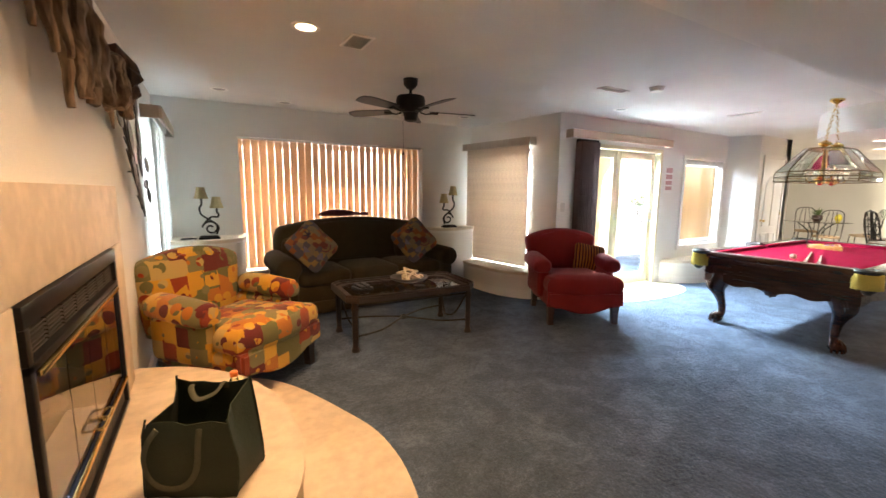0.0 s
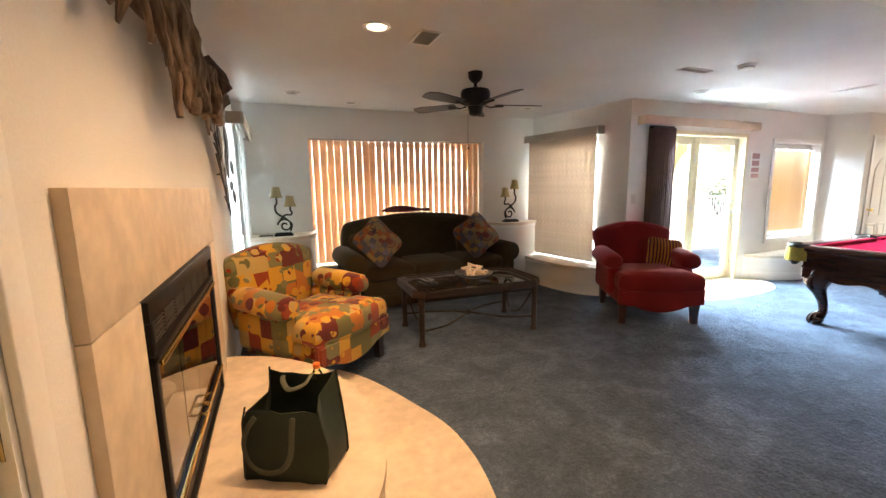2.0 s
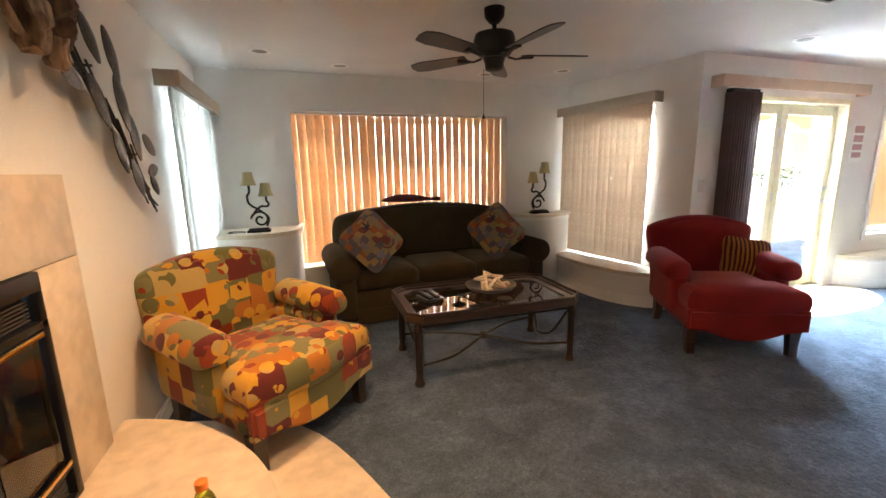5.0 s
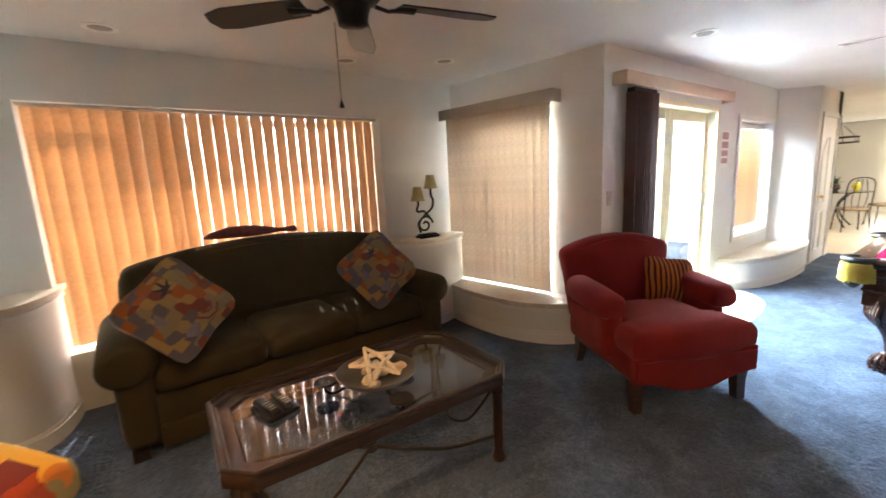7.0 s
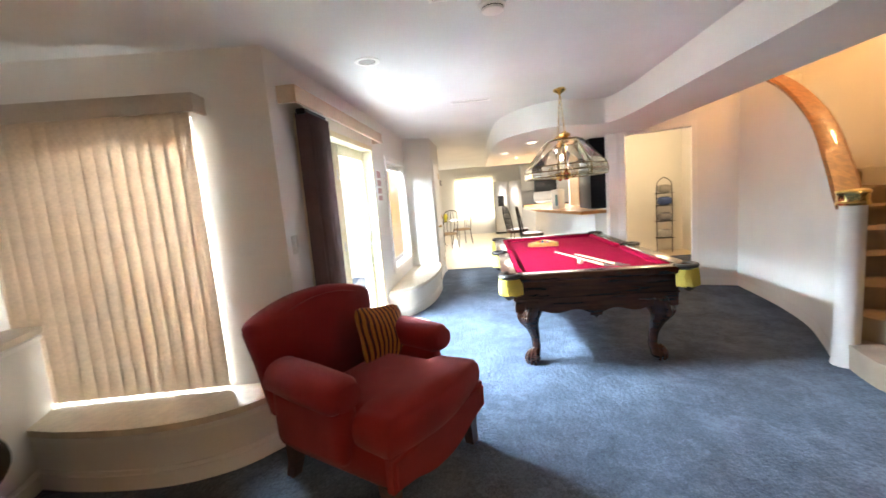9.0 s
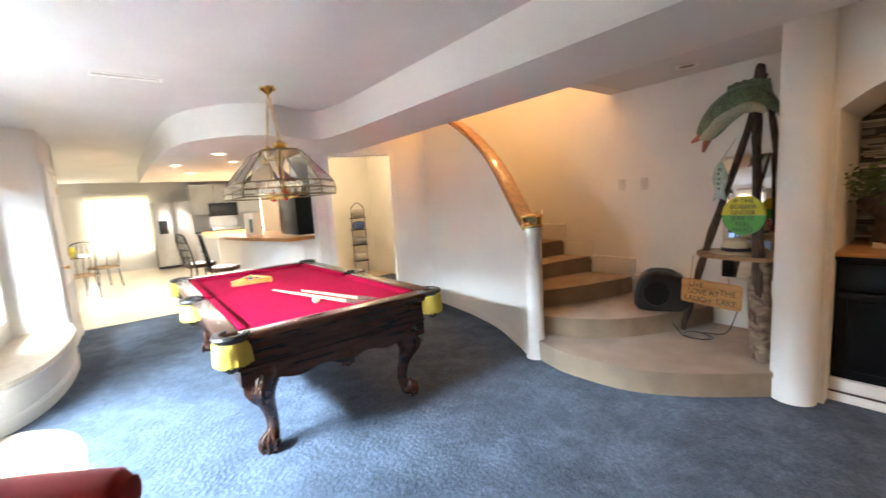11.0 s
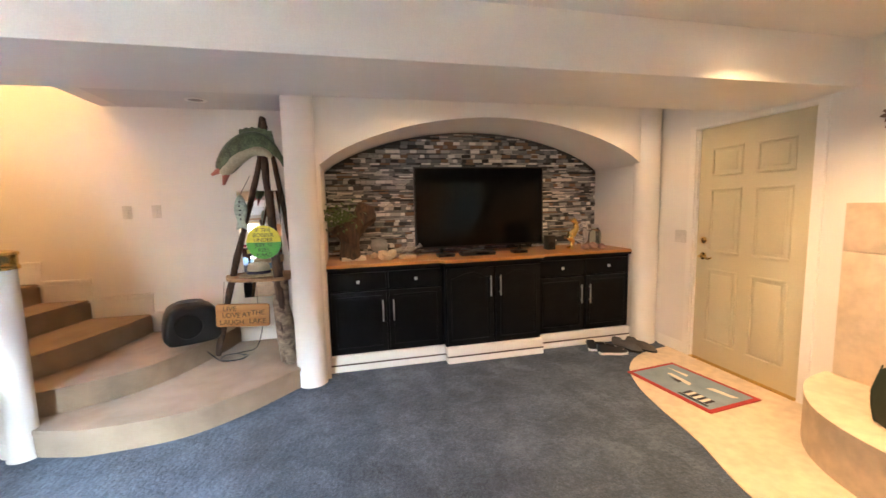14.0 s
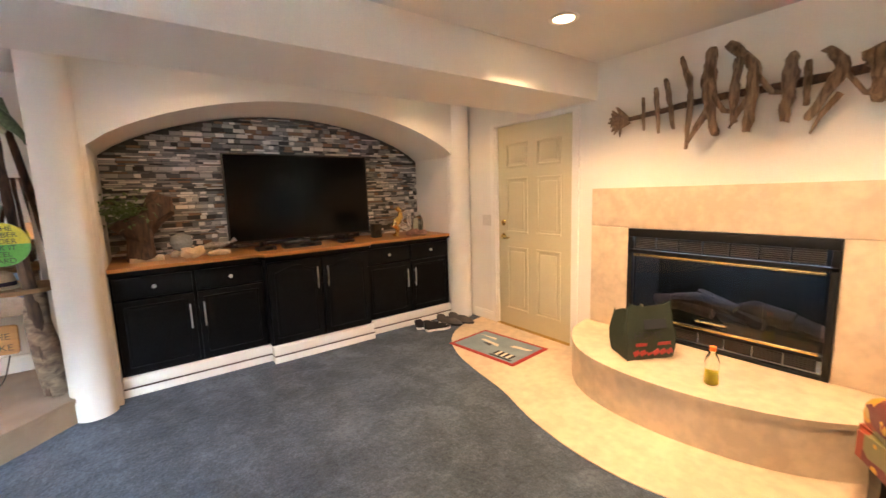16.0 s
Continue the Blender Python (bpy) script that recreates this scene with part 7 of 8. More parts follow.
            bm = B()
            for k in range(5):
                a = k * 1.25
                tube(bm, smooth_line([Vector((lx, ly, 0.5)) + o * 0.11 + Vector((-o.y, o.x, 0)) * (k - 2) * 0.028, Vector((lx, ly, 0.40)) + o * 0.135 + Vector((-o.y, o.x, 0)) * (k - 2) * 0.022, Vector((lx, ly, 0.31)) + o * 0.085 + Vector((-o.y, o.x, 0)) * (k - 2) * 0.01], 3), [0.012, 0.014, 0.016, 0.016, 0.014, 0.01, 0.006], 6)
            part("acanthus_carving", bm, CHERRY, leg)
    for px, py in ((-1, -1), (-1, 1), (1, -1), (1, 1), (0, -1), (0, 1)):
        cx, cy = px * (hl - 0.062), py * (hw - (0.062 if px else 0.03))
        bm = B()
        a0 = math.atan2(py, px if px else 0)
        pts = [(cx + 0.075 * math.cos(a0 + a), cy + 0.075 * math.sin(a0 + a), H - 0.006) for a in [radians(-125 + 250 * i / 16) for i in range(17)]]
        tube(bm, pts, 0.024, 8, flat=0.8)
        pk = part("pocket", bm, material("black_leather", (0.012, 0.011, 0.010), 0.45, bump=0.1) if px == -1 and py == -1 else bpy.data.materials["black_leather"], root, "black leather pocket")
        bm = B()
        turned(bm, [(0.02, 0.575), (0.045, 0.60), (0.06, 0.66), (0.062, 0.725)], 16, T(cx + 0.02 * px, cy + 0.02 * py, 0))
        part("pocket_bag", bm, bpy.data.materials["black_leather"], pk)
        bm = B()
        ri, ro = 0.083, 0.092
        for i in range(44):
            a = a0 + radians(-105 + 210 * i / 43)
            q = Vector((math.cos(a), math.sin(a), 0))
            b = Vector((cx, cy, 0)) + q * 0.088
            tube(bm, [b + Vector((0, 0, 0.745)), b + q * 0.006 + Vector((0, 0, 0.69)), b + q * random.uniform(0.0, 0.012) + Vector((0, 0, 0.615 + random.uniform(0, 0.012)))], 0.0058, 5)
        part("fringe", bm, YELLOW, pk, "yellow tassel fringe")
    return root


pool_table(6.86, 3.315)
BED = 0.738
root = thing("cue_ball", "cream cue ball on the pool table", "billiard ball", 6.065, 3.325, BED)
bm = B()
bmesh.ops.create_uvsphere(bm, u_segments=24, v_segments=14, radius=0.0285, matrix=T(0, 0, 0.0285))
part("ball", bm, material("ivory_ball", (0.75, 0.62, 0.40), 0.15, vary=0.05, bump=0), root)
for (a, b) in (((6.82, 3.42), (5.60, 3.09)), ((6.57, 3.26), (5.62, 2.99))):
    root = thing("pool_cue", "pale wooden pool cue lying on the cloth", "pool cue", 0, 0, BED, group="cues on the pool table")
    bm = B()
    tube(bm, [(a[0], a[1], 0.008), ((a[0] + b[0]) / 2, (a[1] + b[1]) / 2, 0.011), (b[0], b[1], 0.015)], [0.0065, 0.010, 0.0145], 10)
    part("shaft", bm, wood("maple_cue", (0.62, 0.46, 0.28), (0.52, 0.36, 0.2), 0.3), root)
    d = (Vector((*b, 0)) - Vector((*a, 0))).normalized()
    bm = B()
    q = Vector((*b, 0.015)) - d * 0.3
    tube(bm, [q, Vector((*b, 0.0155))], [0.0148, 0.0156], 10)
    part("grip", bm, BROWN_WOOD, root, "dark butt")
root = thing("ball_rack", "wooden triangle rack holding pool balls", "ball rack", 7.42, 3.45, BED, 20)
bm = B()
for i in range(3):
    a, b = radians(120 * i + 90), radians(120 * i + 210)
    p, q = Vector((0.19 * math.cos(a), 0.19 * math.sin(a), 0.025)), Vector((0.19 * math.cos(b), 0.19 * math.sin(b), 0.025))
    d = (q - p)
    box(bm, -0.01, d.length + 0.01, -0.008, 0.008, -0.025, 0.025, 0.004, m=Matrix.Translation(p) @ d.to_track_quat("X", "Z").to_matrix().to_4x4())
part("frame", bm, OAK, root)
BALLS = [(0.6, 0.4, 0.03), (0.02, 0.05, 0.3), (0.5, 0.03, 0.02), (0.12, 0.02, 0.2), (0.6, 0.15, 0.02), (0.02, 0.2, 0.06)]
for k in range(6):
    bm = B()
    row = (0, 1, 1, 2, 2, 2)[k]
    col = (0, 0, 1, 0, 1, 2)[k]
    bmesh.ops.create_uvsphere(bm, u_segments=16, v_segments=10, radius=0.0285, matrix=T((col - row / 2) * 0.057, 0.08 - row * 0.05, 0.0285))
    part("ball", bm, material("ball_enamel", BALLS[k], 0.12, vary=0.05, bump=0), root)

# ---- billiard chandelier ----
root = thing("chandelier", "dark brass chandelier with glass panes above the pool table", "chandelier", 6.655, 3.33, 0.045)
bm = B()
turned(bm, [(0.06, 2.32), (0.062, 2.305), (0.03, 2.285), (0.012, 2.27)], 20)
box(bm, -0.09, 0.09, -0.03, 0.03, 2.308, 2.3195, 0.003)
part("ceiling_plate", bm, BRASS, root, "brass ceiling plate")
for s in (-1, 1):
    bm = B()
    n = 12
    for i in range(n):
        t = (i + 0.5) / n
        p = Vector((s * (0.01 + 0.15 * t), 0, 2.28 - 0.37 * t))
        m = Matrix.Translation(p) @ pose(0, 0, 0, 0, s * -22, 90 * (i % 2))
        tube(bm, [m @ Vector((0.009 * math.cos(a), 0, 0.021 * math.sin(a))) for a in [2 * math.pi * k / 10 for k in range(10)]], 0.0028, 5, True)
    part("chain", bm, BRASS, root)
    bm = B()
    turned(bm, [(0.01, 1.90), (0.03, 1.885), (0.055, 1.87), (0.05, 1.85), (0.02, 1.835), (0.012, 1.80)], 20, T(s * 0.16, 0, 0))
    part("finial", bm, BRASS, root, "brass finial")
tiers = [(0.34, 0.15, 1.81), (0.54, 0.33, 1.575), (0.55, 0.34, 1.525), (0.545, 0.335, 1.475)]


def octo(a, b, z):
    c = 0.42
    return [Vector(p) for p in ((a, -b * c, z), (a, b * c, z), (a * 0.62, b, z), (0, b, z), (-a * 0.62, b, z), (-a, b * c, z), (-a, -b * c, z), (-a * 0.62, -b, z), (0, -b, z), (a * 0.62, -b, z))]


rings = [octo(*t) for t in tiers]
PANE = glass("bevelled_glass", (0.93, 0.97, 0.95), 0.02)
for k, (p, q) in enumerate(zip(rings, rings[1:])):
    for i in range(10):
        j = (i + 1) % 10
        bm = B()
        quad = [p[i], p[j], q[j], q[i]]
        c = sum(quad, Vector()) / 4
        n = (p[j] - p[i]).cross(q[i] - p[i]).normalized() * 0.002
        f = [bm.verts.new(c + (v - c) * 0.97 + n) for v in quad]
        g = [bm.verts.new(c + (v - c) * 0.97 - n) for v in quad]
        bm.faces.new(f), bm.faces.new(g[::-1])
        for t in range(4):
            bm.faces.new((f[t], f[(t + 1) % 4], g[(t + 1) % 4], g[t]))
        pane = part("pane", bm, PANE, root, "", False)
        pane.visible_shadow = False
bm = B()
for k, r in enumerate(rings):
    tube(bm, r, 0.006 if k else 0.009, 6, True)
for i in range(10):
    tube(bm, [rings[0][i], rings[1][i], rings[2][i], rings[3][i]], 0.005, 6)
part("cage", bm, material("antique_brass", (0.16, 0.12, 0.06), 0.35, 0.9, bump=0.05), root, "dark brass cage")
bm = B()
prism(bm, [(v.x, v.y) for v in rings[0]], 1.805, 1.815)
part("top_plate", bm, BRASS, root)
for s in (-1, 1):
    bm = B()
    tube(bm, [(s * 0.16, 0, 1.81), (s * 0.16, 0, 1.55)], 0.008, 8)
    turned(bm, [(0.012, 1.44), (0.035, 1.455), (0.045, 1.49), (0.05, 1.50), (0.03, 1.52), (0.012, 1.55)], 18, T(s * 0.16, 0, 0))
    part("stem", bm, BRASS, root, "brass stem")
    for k in range(4):
        a = radians(45 + 90 * k)
        c = Vector((s * 0.16, 0, 0))
        d = Vector((math.cos(a), math.sin(a), 0))
        bm = B()
        tube(bm, smooth_line([c + Vector((0, 0, 1.49)), c + d * 0.06 + Vector((0, 0, 1.465)), c + d * 0.11 + Vector((0, 0, 1.48)), c + d * 0.12 + Vector((0, 0, 1.51))], 4), 0.006, 6)
        arm = part("lamp_arm", bm, BRASS, root)
        bm = B()
        turned(bm, [(0.012, 1.505), (0.02, 1.53), (0.03, 1.56), (0.024, 1.59), (0.008, 1.605)], 14, Matrix.Translation(c + d * 0.12))
        part("bulb", bm, glass("clear_bulb", (1, 0.98, 0.94), 0.05) if k == 0 and s == -1 else bpy.data.materials["clear_bulb"], arm, "unlit clear bulb")

# ---- arched panel door of the nook wall ----
d2 = panel_door("door_2", 0.74, 1.98, TRIM, "white panel door with arched tall panels, closed", [(0.10, 0.34, 0.15, 0.70), (0.40, 0.64, 0.15, 0.70)], pose(9.98, 4.946, 0.01, 0, 0, 180))
for x0, x1, flip in ((0.10, 0.34, 1), (0.40, 0.64, -1)):
    bm = B()
    arc = [(x0, 0.82), (x1, 0.82)] + ([(x1, 1.72)] + [(x1 - (x1 - x0) * i / 8, 1.72 - 0.20 * (1 - math.cos(math.pi / 2 * i / 8))) for i in range(1, 9)] if flip > 0 else [(x1, 1.52)] + [(x1 - (x1 - x0) * i / 8, 1.52 + 0.20 * math.sin(math.pi / 2 * i / 8)) for i in range(1, 9)])
    cushion(bm, arc, 0.02, 0.008, 0, T(0, 0.003, 0) @ UPRIGHT)
    part("panel", bm, TRIM, d2)
bm = B()
turned(bm, [(0.026, 0), (0.010, 0.012), (0.010, 0.035), (0.024, 0.045), (0.024, 0.06), (0.01, 0.068)], 16, T(0.68, 0, 0.92) @ pose(0, 0, 0, -90))
part("door_knob", bm, BRASS, d2, "brass knob")
for z in (0.2, 1.0, 1.75):
    bm = B()
    turned(bm, [(0.006, 0), (0.006, 0.09)], 8, T(-0.006, 0.008, z))
    part("hinge", bm, BRASS, d2)
bm = B()
for x0, x1, z0, z1 in ((9.18, 9.235, 0, 2.05), (9.985, 10.04, 0, 2.05), (9.235, 9.985, 1.995, 2.05)):
    box(bm, x0, x1, 4.93, 4.949, z0, z1, 0.003)
setting("trim", bm, TRIM, "white door casing", "trim")

# ---- hall doorway ----
base = pose(7.99, 1.39, 0, 0, 0, math.degrees(math.atan2(0.89, 0.37)))
bm = B()
for x0, x1, z0, z1 in ((0.02, 0.08, 0, 2.11), (0.86, 0.92, 0, 2.11), (0.08, 0.86, 2.05, 2.11)):
    box(bm, x0, x1, -0.0, 0.02, z0, z1, 0.003, m=base)
    box(bm, x0, x1, -0.17, -0.15, z0, z1, 0.003, m=base)
setting("trim", bm, TRIM, "cream door casing of the hall", "trim")
root = thing("wire_rack", "tall dark wire rack with blue and grey parcels", "shelf", 10.62, 0.72, 0.0, 0)
bm = B()
for sy in (-0.14, 0.14):
    tube(bm, smooth_line([(0, sy, 0), (0, sy, 1.2), (0, sy * 0.7, 1.38), (0, 0, 1.45)], 5), 0.008, 6)
part("frame", bm, BLACK_METAL, root)
for k, z in enumerate((0.3, 0.62, 0.92, 1.15)):
    bm = B()
    box(bm, -0.1, 0.1, -0.14, 0.14, z - 0.01, z)
    part("shelf", bm, BLACK_METAL, root)
    root2 = thing("parcel", "folded cloth parcel on the wire rack", "parcel", 10.62, 0.72, z, group="parcels on the wire rack")
    bm = B()
    cushion(bm, ring_outline(0.16, 0.22, 0.03), 0.14, 0.04, 0.01, T(0, 0, 0.082))
    part("wrap", bm, material("parcel_cloth", ((0.5, 0.5, 0.5), (0.25, 0.25, 0.26), (0.06, 0.10, 0.26), (0.35, 0.33, 0.3))[k], 0.8, bump=0.2), root2)

# ---- bar and kitchen beyond ----
bm = B()
prism(bm, [(8.52, 2.55), (8.52, 2.4), (12.7, 2.4), (12.7, 2.9)] + curve2([(11.6, 3.0), (10.3, 2.92), (9.2, 2.72)], 5), 0, 1.0)
setting("wall_bar", bm, PAINT, "white half wall below the bar", "wall", True)
root = thing("bar_counter", "curved honey oak bar counter", "counter", 0, 0, 1.0)
bm = B()
prism(bm, [(8.52, 2.75), (8.52, 2.34), (12.8, 2.34), (12.8, 3.15)] + curve2([(11.6, 3.25), (10.3, 3.16), (9.2, 2.94)], 5), 0.001, 0.045)
part("top", bm, OAK, root)
root = thing("tissue_box", "white patterned box on the bar", "box", 9.9, 2.82, 1.046, 20)
bm = B()
box(bm, -0.12, 0.12, -0.06, 0.06, 0, 0.34, 0.006)
part("carton", bm, TRIM, root)
bm = B()
box(bm, -0.09, -0.01, 0.0605, 0.062, 0.05, 0.25)
part("print", bm, material("teal_print", (0.12, 0.25, 0.3), 0.6, bump=0), root)
root = thing("wall_cabinet", "dark wall cabinet at the end of the bar", "cabinet", 8.52, 2.46, 1.07)
bm = B()
box(bm, 0.0, 0.7, -0.1, 0.14, 0, 1.0, 0.006)
part("body", bm, BLACK_CAB, root)
bm = B()
box(bm, 0.69, 0.712, 0.141, 0.15, 0.05, 0.95, 0.002)
part("edge_strip", bm, OAK, root, "oak edge strip")


def bar_stool(x, y, rz):
    root = thing("bar_stool", "dark iron bar stool with a round leather seat", "bar stool", x, y, 0, rz, group="stools at the bar")
    bm = B()
    turned(bm, [(0.19, 0.66), (0.205, 0.68), (0.20, 0.715), (0.12, 0.73), (0.02, 0.732)], 24)
    part("seat", bm, material("brown_leather", (0.12, 0.045, 0.02), 0.4, bump=0.1), root, "brown leather seat")
    for k in range(4):
        bm = B()
        a = radians(45 + 90 * k)
        tube(bm, [(0.13 * math.cos(a), 0.13 * math.sin(a), 0.66), (0.21 * math.cos(a), 0.21 * math.sin(a), 0)], 0.012, 8)
        part("leg", bm, IRON, root)
    bm = B()
    tube(bm, [(0.18 * math.cos(a), 0.18 * math.sin(a), 0.22) for a in [2 * math.pi * i / 20 for i in range(20)]], 0.008, 6, True)
    part("foot_ring", bm, IRON, root)
    bm = B()
    tube(bm, smooth_line([(-0.17, 0.14, 0.7), (-0.19, 0.19, 0.95), (-0.13, 0.22, 1.12), (0, 0.24, 1.15), (0.13, 0.22, 1.12), (0.19, 0.19, 0.95), (0.17, 0.14, 0.7)], 5), 0.012, 8)
    for k in range(5):
        u = -0.12 + 0.06 * k
        tube(bm, [(u, 0.17, 0.71), (u * 1.1, 0.23, 1.13)], 0.007, 6)
    for z in (0.82, 0.93, 1.03):
        tube(bm, [(-0.185, 0.18 + (z - 0.8) * 0.1, z), (0, 0.215 + (z - 0.8) * 0.08, z), (0.185, 0.18 + (z - 0.8) * 0.1, z)], 0.009, 6)
    part("backrest", bm, IRON, root)
    return root


bar_stool(9.3, 3.38, -10)
bar_stool(10.1, 3.55, 15)
# refrigerator
root = thing("refrigerator", "stainless steel side by side refrigerator", "refrigerator", 16.38, 3.33, 0)
bm = B()
box(bm, 0, 0.7, -0.46, 0.46, 0.02, 1.78, 0.01)
part("body", bm, PLASTIC, root)
for y0, y1 in ((-0.455, -0.03), (-0.02, 0.455)):
    bm = B()
    box(bm, -0.06, -0.002, y0, y1, 0.08, 1.78, 0.012)
    dd = part("door", bm, STEEL, root)
    bm = B()
    yh = -0.06 if y0 < -0.1 else 0.01
    tube(bm, [(-0.10, yh, 0.5), (-0.10, yh, 1.55)], 0.012, 8)
    part("handle", bm, STEEL, dd)
bm = B()
box(bm, -0.064, -0.0605, 0.14, 0.34, 0.95, 1.3, 0.004)
part("dispenser", bm, PLASTIC, root, "black water dispenser")
# kitchen run
root = thing("kitchen_counter", "white kitchen base cabinets with a dark counter", "cabinet", 16.55, -0.05, 0)
for i in range(3):
    bm = B()
    box(bm, 0, 0.5, 1.05 + i * 0.62, 1.05 + i * 0.62 + 0.61, 0, 0.86, 0.004)
    part("unit", bm, TRIM, root)
bm = B()
box(bm, -0.03, 0.5, 1.05, 2.92, 0.862, 0.9, 0.004)
part("worktop", bm, PLASTIC, root, "dark worktop")
root = thing("oven", "stainless oven with microwave above", "oven", 16.50, 2.05, 0.902)
for z0, z1, mt in ((0.02, 0.10, STEEL), (0.42, 0.80, PLASTIC)):
    bm = B()
    box(bm, 0, 0.4, -0.36, 0.36, z0, z1, 0.006)
    part("panel", bm, mt, root)
bm = B()
box(bm, 0.2, 0.5, -0.36, 0.36, -0.002, 0.02)
box(bm, 0.42, 0.5, -0.36, 0.36, 0.1, 0.42)
part("back", bm, STEEL, root)
root = thing("kitchen_wall_cabinet", "white kitchen wall cabinets", "cabinet", 16.68, -0.05, 1.4)
for i in range(3):
    bm = B()
    box(bm, 0.02, 0.4, 1.05 + i * 0.62, 1.05 + i * 0.62 + 0.61, 0, 0.85, 0.004)
    part("unit", bm, TRIM, root)


# ---- dining nook ----
def iron_chair(x, y, rz):
    root = thing("dining_chair", "slim black wrought iron dining chair", "chair", x, y, 0, rz, group="chairs round the dining table")
    bm = B()
    cushion(bm, ring_outline(0.42, 0.42, 0.08), 0.05, 0.02, 0.01, T(0, 0, 0.45))
    part("seat", bm, material("tan_seat", (0.35, 0.25, 0.15), 0.8, bump=0.2), root, "tan padded seat")
    for sx in (-1, 1):
        for sy in (-1, 1):
            bm = B()
            tube(bm, smooth_line([(sx * 0.18, sy * 0.18, 0.43), (sx * 0.20, sy * 0.20, 0.2), (sx * 0.21, sy * 0.22, 0.0)], 4), 0.011, 6)
            part("leg", bm, IRON, root)
    bm = B()
    tube(bm, smooth_line([(-0.19, 0.19, 0.43), (-0.2, 0.23, 0.75), (-0.17, 0.27, 1.0), (0, 0.28, 1.06), (0.17, 0.27, 1.0), (0.2, 0.23, 0.75), (0.19, 0.19, 0.43)], 5), 0.011, 6)
    for k in range(3):
        tube(bm, smooth_line([(-0.08 + 0.08 * k, 0.2, 0.45), (-0.11 + 0.11 * k, 0.24, 0.7), (-0.06 + 0.06 * k, 0.27, 1.03)], 4), 0.007, 6)
    part("backrest", bm, IRON, root)
    return root


NX, NY = 13.76, 5.57
root = thing("dining_table", "round dark iron dining table with a glass top", "table", NX, NY, 0)
bm = B()
turned(bm, [(0.62, 0.735), (0.63, 0.742), (0.62, 0.75)], 40)
part("tabletop", bm, GLASS_DARK, root)
for k in range(4):
    bm = B()
    a = radians(45 + 90 * k)
    c, s = math.cos(a), math.sin(a)
    tube(bm, smooth_line([(0.4 * c, 0.4 * s, 0.735), (0.15 * c, 0.15 * s, 0.5), (0.18 * c, 0.18 * s, 0.25), (0.4 * c, 0.4 * s, 0.0)], 5), 0.014, 6)
    part("leg", bm, IRON, root)
for k in range(4):
    a = radians(30 + 90 * k)
    iron_chair(NX + 0.85 * math.cos(a), NY + 0.85 * math.sin(a), math.degrees(a) - 90)
root = thing("pineapple_plant", "spiky green plant in a dark pot on the dining table", "plant", NX, NY, 0.752)
bm = B()
turned(bm, [(0.07, 0), (0.11, 0.06), (0.10, 0.14), (0.08, 0.15)], 18)
part("pot", bm, BROWN_WOOD, root)
bm = B()
for k in range(26):
    a, el = random.uniform(0, 6.28), random.uniform(0.3, 1.4)
    d = Vector((math.cos(a) * math.cos(el), math.sin(a) * math.cos(el), math.sin(el)))
    l = random.uniform(0.12, 0.26)
    tube(bm, [Vector((0, 0, 0.14)), Vector((0, 0, 0.14)) + d * l * 0.6, Vector((0, 0, 0.12)) + d * l], [0.012, 0.014, 0.002], 5, flat=0.3)
part("leaf_rosette", bm, LEAF, root)
root = thing("balloon_ornament", "yellow round ornament standing by the dining table", "ornament", NX + 0.3, NY - 0.3, 0.752)
bm = B()
turned(bm, [(0.03, 0), (0.07, 0.05), (0.075, 0.1), (0.05, 0.16), (0.01, 0.18)], 18)
part("body", bm, material("yellow_glaze", (0.75, 0.65, 0.05), 0.3, bump=0), root)
root = thing("pot_rack", "dark iron ring lamp hanging above the dining table", "pendant lamp", NX, NY, 0)
bm = B()
for z in (1.75, 1.86):
    tube(bm, [(0.3 * math.cos(a), 0.3 * math.sin(a), z) for a in [2 * math.pi * i / 28 for i in range(28)]], 0.012, 6, True)
for k in range(6):
    a = radians(60 * k)
    tube(bm, [(0.3 * math.cos(a), 0.3 * math.sin(a), 1.75), (0.3 * math.cos(a), 0.3 * math.sin(a), 1.86)], 0.008, 6)
for k in range(3):
    a = radians(120 * k)
    tube(bm, [(0.3 * math.cos(a), 0.3 * math.sin(a), 1.86), (0, 0, 2.15)], 0.005, 5)
tube(bm, [(0, 0, 2.15), (0, 0, 2.325)], 0.006, 6)
part("ring_frame", bm, IRON, root)
root = thing("roller_blind", "cream roller blind glowing in the kitchen window", "blind", 16.98, 4.45, 0)
bm = B()
box(bm, -0.005, 0.0, -0.66, 0.66, 0.52, 2.02)
part("cloth", bm, translucent("sunlit_roller_blind", (0.80, 0.75, 0.60), 0.6), root)
bm = B()
box(bm, -0.04, 0.118, -0.68, 0.68, 2.021, 2.1, 0.006)
part("head_rail", bm, TRIM, root)
bm = B()
box(bm, -0.012, 0.008, -0.66, 0.66, 0.495, 0.5195, 0.004)
part("bottom_bar", bm, TRIM, root)

# ---- outside the patio door ----
root = thing("patio_arcade", "yellow stucco arcade of round arches on the patio", "arcade", 0, 0, 0)
for x0 in (3.6, 6.1, 8.6):
    bm = B()
    n = 16
    pts = [(x0, 0), (x0 + 0.32, 0), (x0 + 0.32, 1.55)] + [(x0 + 0.32 + 1.09 - 1.09 * math.cos(math.pi * i / n), 1.55 + 0.75 * math.sin(math.pi * i / n)) for i in range(1, n)] + [(x0 + 2.5, 1.55), (x0 + 2.5, 2.75), (x0, 2.75)]
    prism(bm, pts, 0, 0.3, T(0, 8.3, -0.06) @ UPRIGHT)
    part("arch", bm, STUCCO, root)
bm = B()
box(bm, 2.0, 12.0, 5.54, 8.3, 2.70, 2.85)
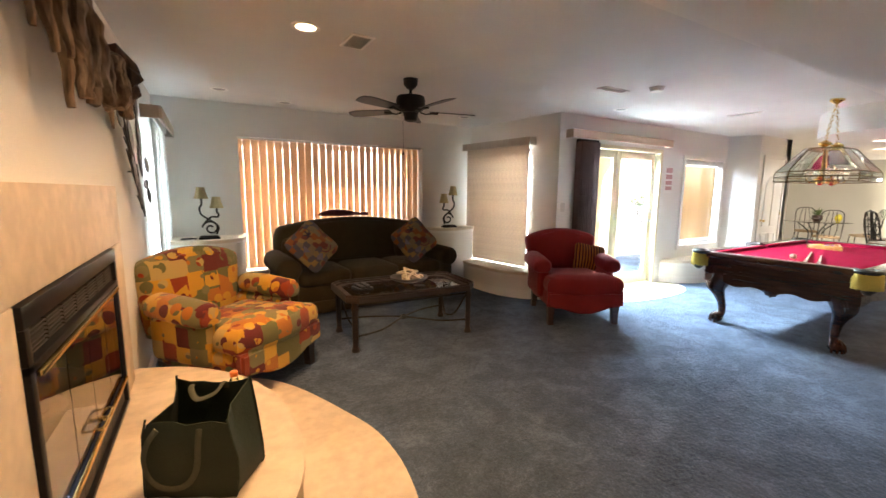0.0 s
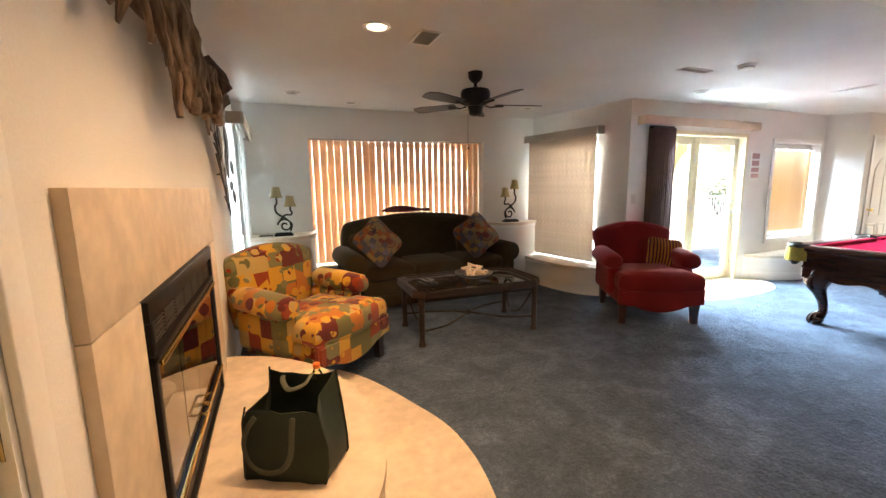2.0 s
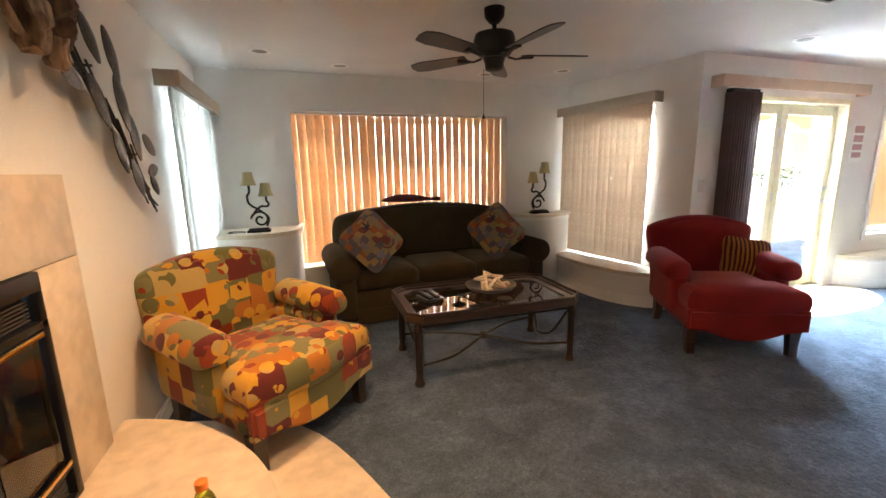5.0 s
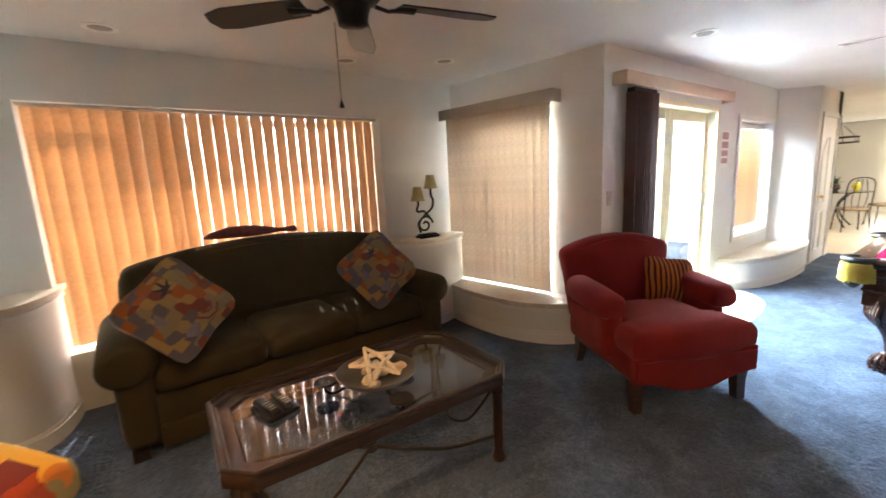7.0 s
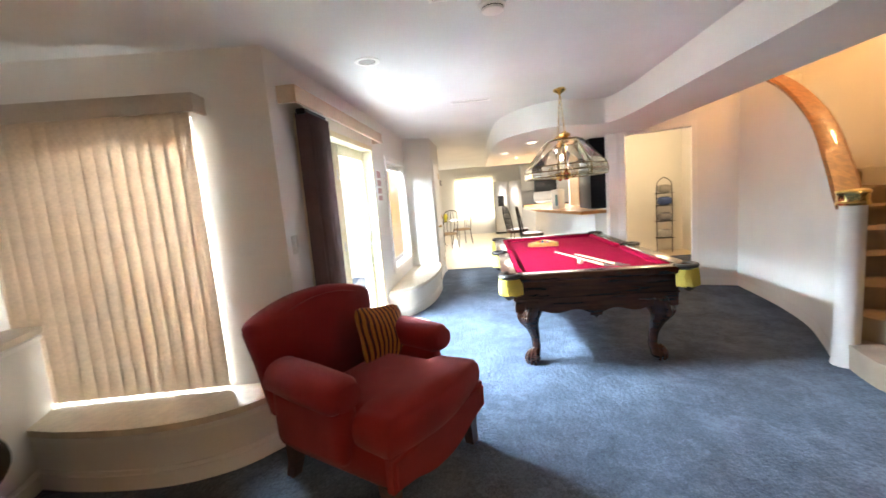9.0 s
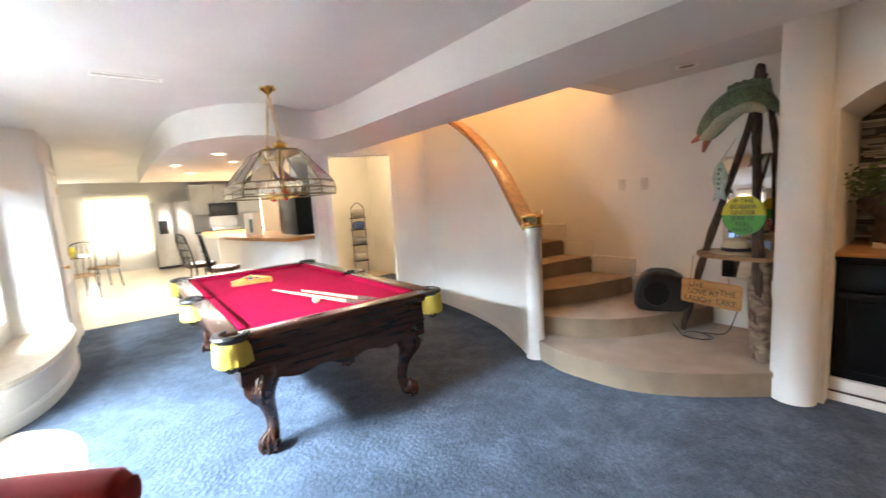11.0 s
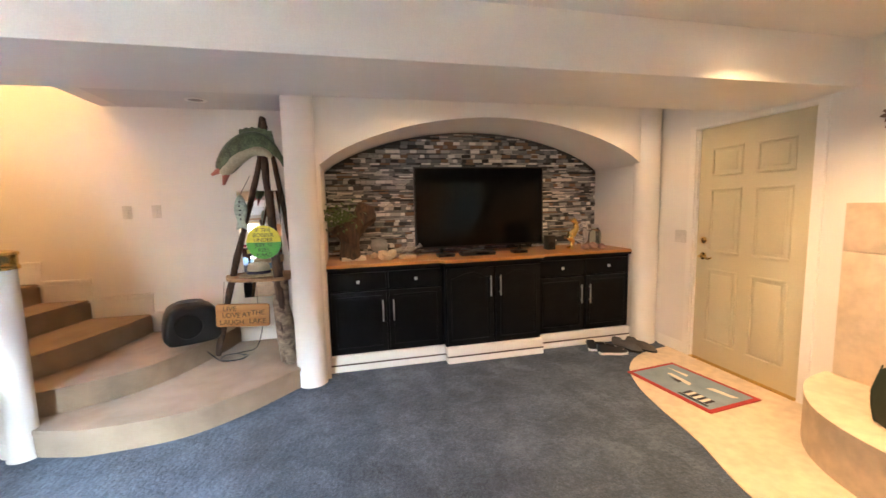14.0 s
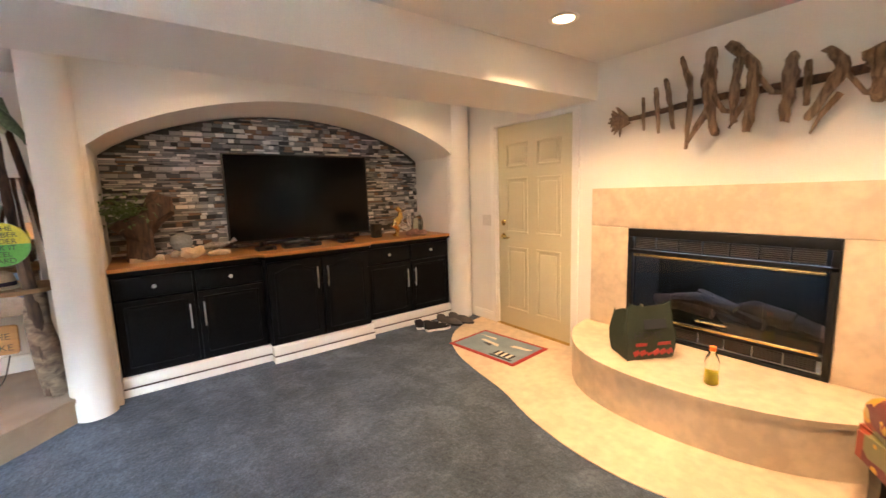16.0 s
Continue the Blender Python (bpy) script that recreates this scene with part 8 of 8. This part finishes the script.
part("patio_roof", bm, STUCCO, root)
bm = B()
turned(bm, [(0.14, 0), (0.14, 0.08), (0.10, 0.1), (0.10, 1.5), (0.15, 1.56), (0.16, 1.62)], 20, T(7.4, 7.3, -0.06))
part("column", bm, STUCCO, root)
root = thing("garden_rail", "white metal patio railing beyond the arcade", "railing", 0, 0, 0)
bm = B()
tube(bm, [(2, 11, 0.9), (20, 11, 0.9)], 0.025, 6)
tube(bm, [(2, 11, 0.1), (20, 11, 0.1)], 0.02, 6)
part("rail", bm, TRIM, root)
pb = B()
tube(pb, [(0, 0, -0.06), (0, 0, 0.9)], 0.011, 5)
first = part("baluster", pb, TRIM, root)
for i in range(120):
    ob = first if i == 0 else new("baluster", first.data)
    ob.parent = root
    ob.matrix_local = pose(2 + i * 0.15, 11, 0)
for i in range(7):
    root = thing("shrub", "sunlit green garden shrub beyond the railing", "shrub", 5 + i * 2.3, 13.5 + (i % 3), -0.07, group="garden shrubs")
    bm = B()
    for k in range(6):
        a = random.uniform(0, 6.28)
        tube(bm, [(0, 0, 0), (0.3 * math.cos(a), 0.3 * math.sin(a), 0.5), (0.6 * math.cos(a), 0.6 * math.sin(a), 1.1)], [0.04, 0.025, 0.008], 6)
    part("branches", bm, LOG, root)
    bm = B()
    leaves(bm, 700, (0, 0, 0.95), (0.5, 0.5, 0.35), 0.12)
    part("crown", bm, LEAF, root, "", False)

# ---- mosaic backsplash: pieces last ----
root = thing("mosaic_wall", "grey, white and brown glass mosaic strips behind the television", "tile", kind="structure")
bm = B()
prism(bm, [(x, arch_z(x) - 0.004) for x in xs[1:-1]] + [(3.715, 1.79), (3.715, 0.951), (0.715, 0.951), (0.715, 1.79)], 0, 0.004, T(0, BACK + 0.008, 0) @ UPRIGHT)
part("grout", bm, material("grey_grout", (0.05, 0.05, 0.05), 0.9, bump=0.1), root)
base_mesh = {}
rest_v, rest_f = [], []
rng = random.Random(5)
z = 0.953
count = 0
row = 0
while z < 2.18:
    h = rng.choice((0.012, 0.012, 0.022, 0.012, 0.020, 0.036))
    x = 0.72 - rng.uniform(0, 0.1)
    while x < 3.71:
        w = rng.choice((0.05, 0.075, 0.10)) if h > 0.02 else rng.choice((0.06, 0.10, 0.15))
        a, b = max(x, 0.717), min(x + w - 0.003, 3.713)
        xm_ok = b - a > 0.015 and min(arch_z(a), arch_z(b)) > z + h + 0.006
        hidden = 1.62 < a and b < 2.72 and 1.05 < z < 1.66
        if xm_ok and not hidden:
            big = h > 0.03 or (h > 0.02 and rng.random() < 0.45)
            if big and count < 300:
                key = (round(b - a, 3), h)
                if key not in base_mesh:
                    tb = B()
                    box(tb, 0, key[0], 0, 0.008, 0, h - 0.003)
                    me = bpy.data.meshes.new("mosaic_tile")
                    tb.to_mesh(me)
                    tb.free()
                    me.materials.append(MOSAIC)
                    base_mesh[key] = me
                ob = new("mosaic_tile", base_mesh[key])
                ob.parent = root
                ob.location = (a, BACK + 0.0082 + rng.uniform(0, 0.002), z)
                count += 1
            else:
                n0 = len(rest_v)
                d = 0.007 + rng.uniform(0, 0.002)
                rest_v += [(p, BACK + 0.0082 + q, r) for p in (a, b) for q in (0, d) for r in (z, z + h - 0.003)]
                rest_f += [tuple(n0 + i for i in f) for f in ((0, 1, 3, 2), (4, 6, 7, 5), (0, 4, 5, 1), (2, 3, 7, 6), (0, 2, 6, 4), (1, 5, 7, 3))]
        x += w
    z += h
me = bpy.data.meshes.new("mosaic_strips")
me.from_pydata(rest_v, [], rest_f)
me.materials.append(MOSAIC_REST)
ob = new("mosaic_strips", me)
ob.parent = root
ob["kind"] = "stuff"
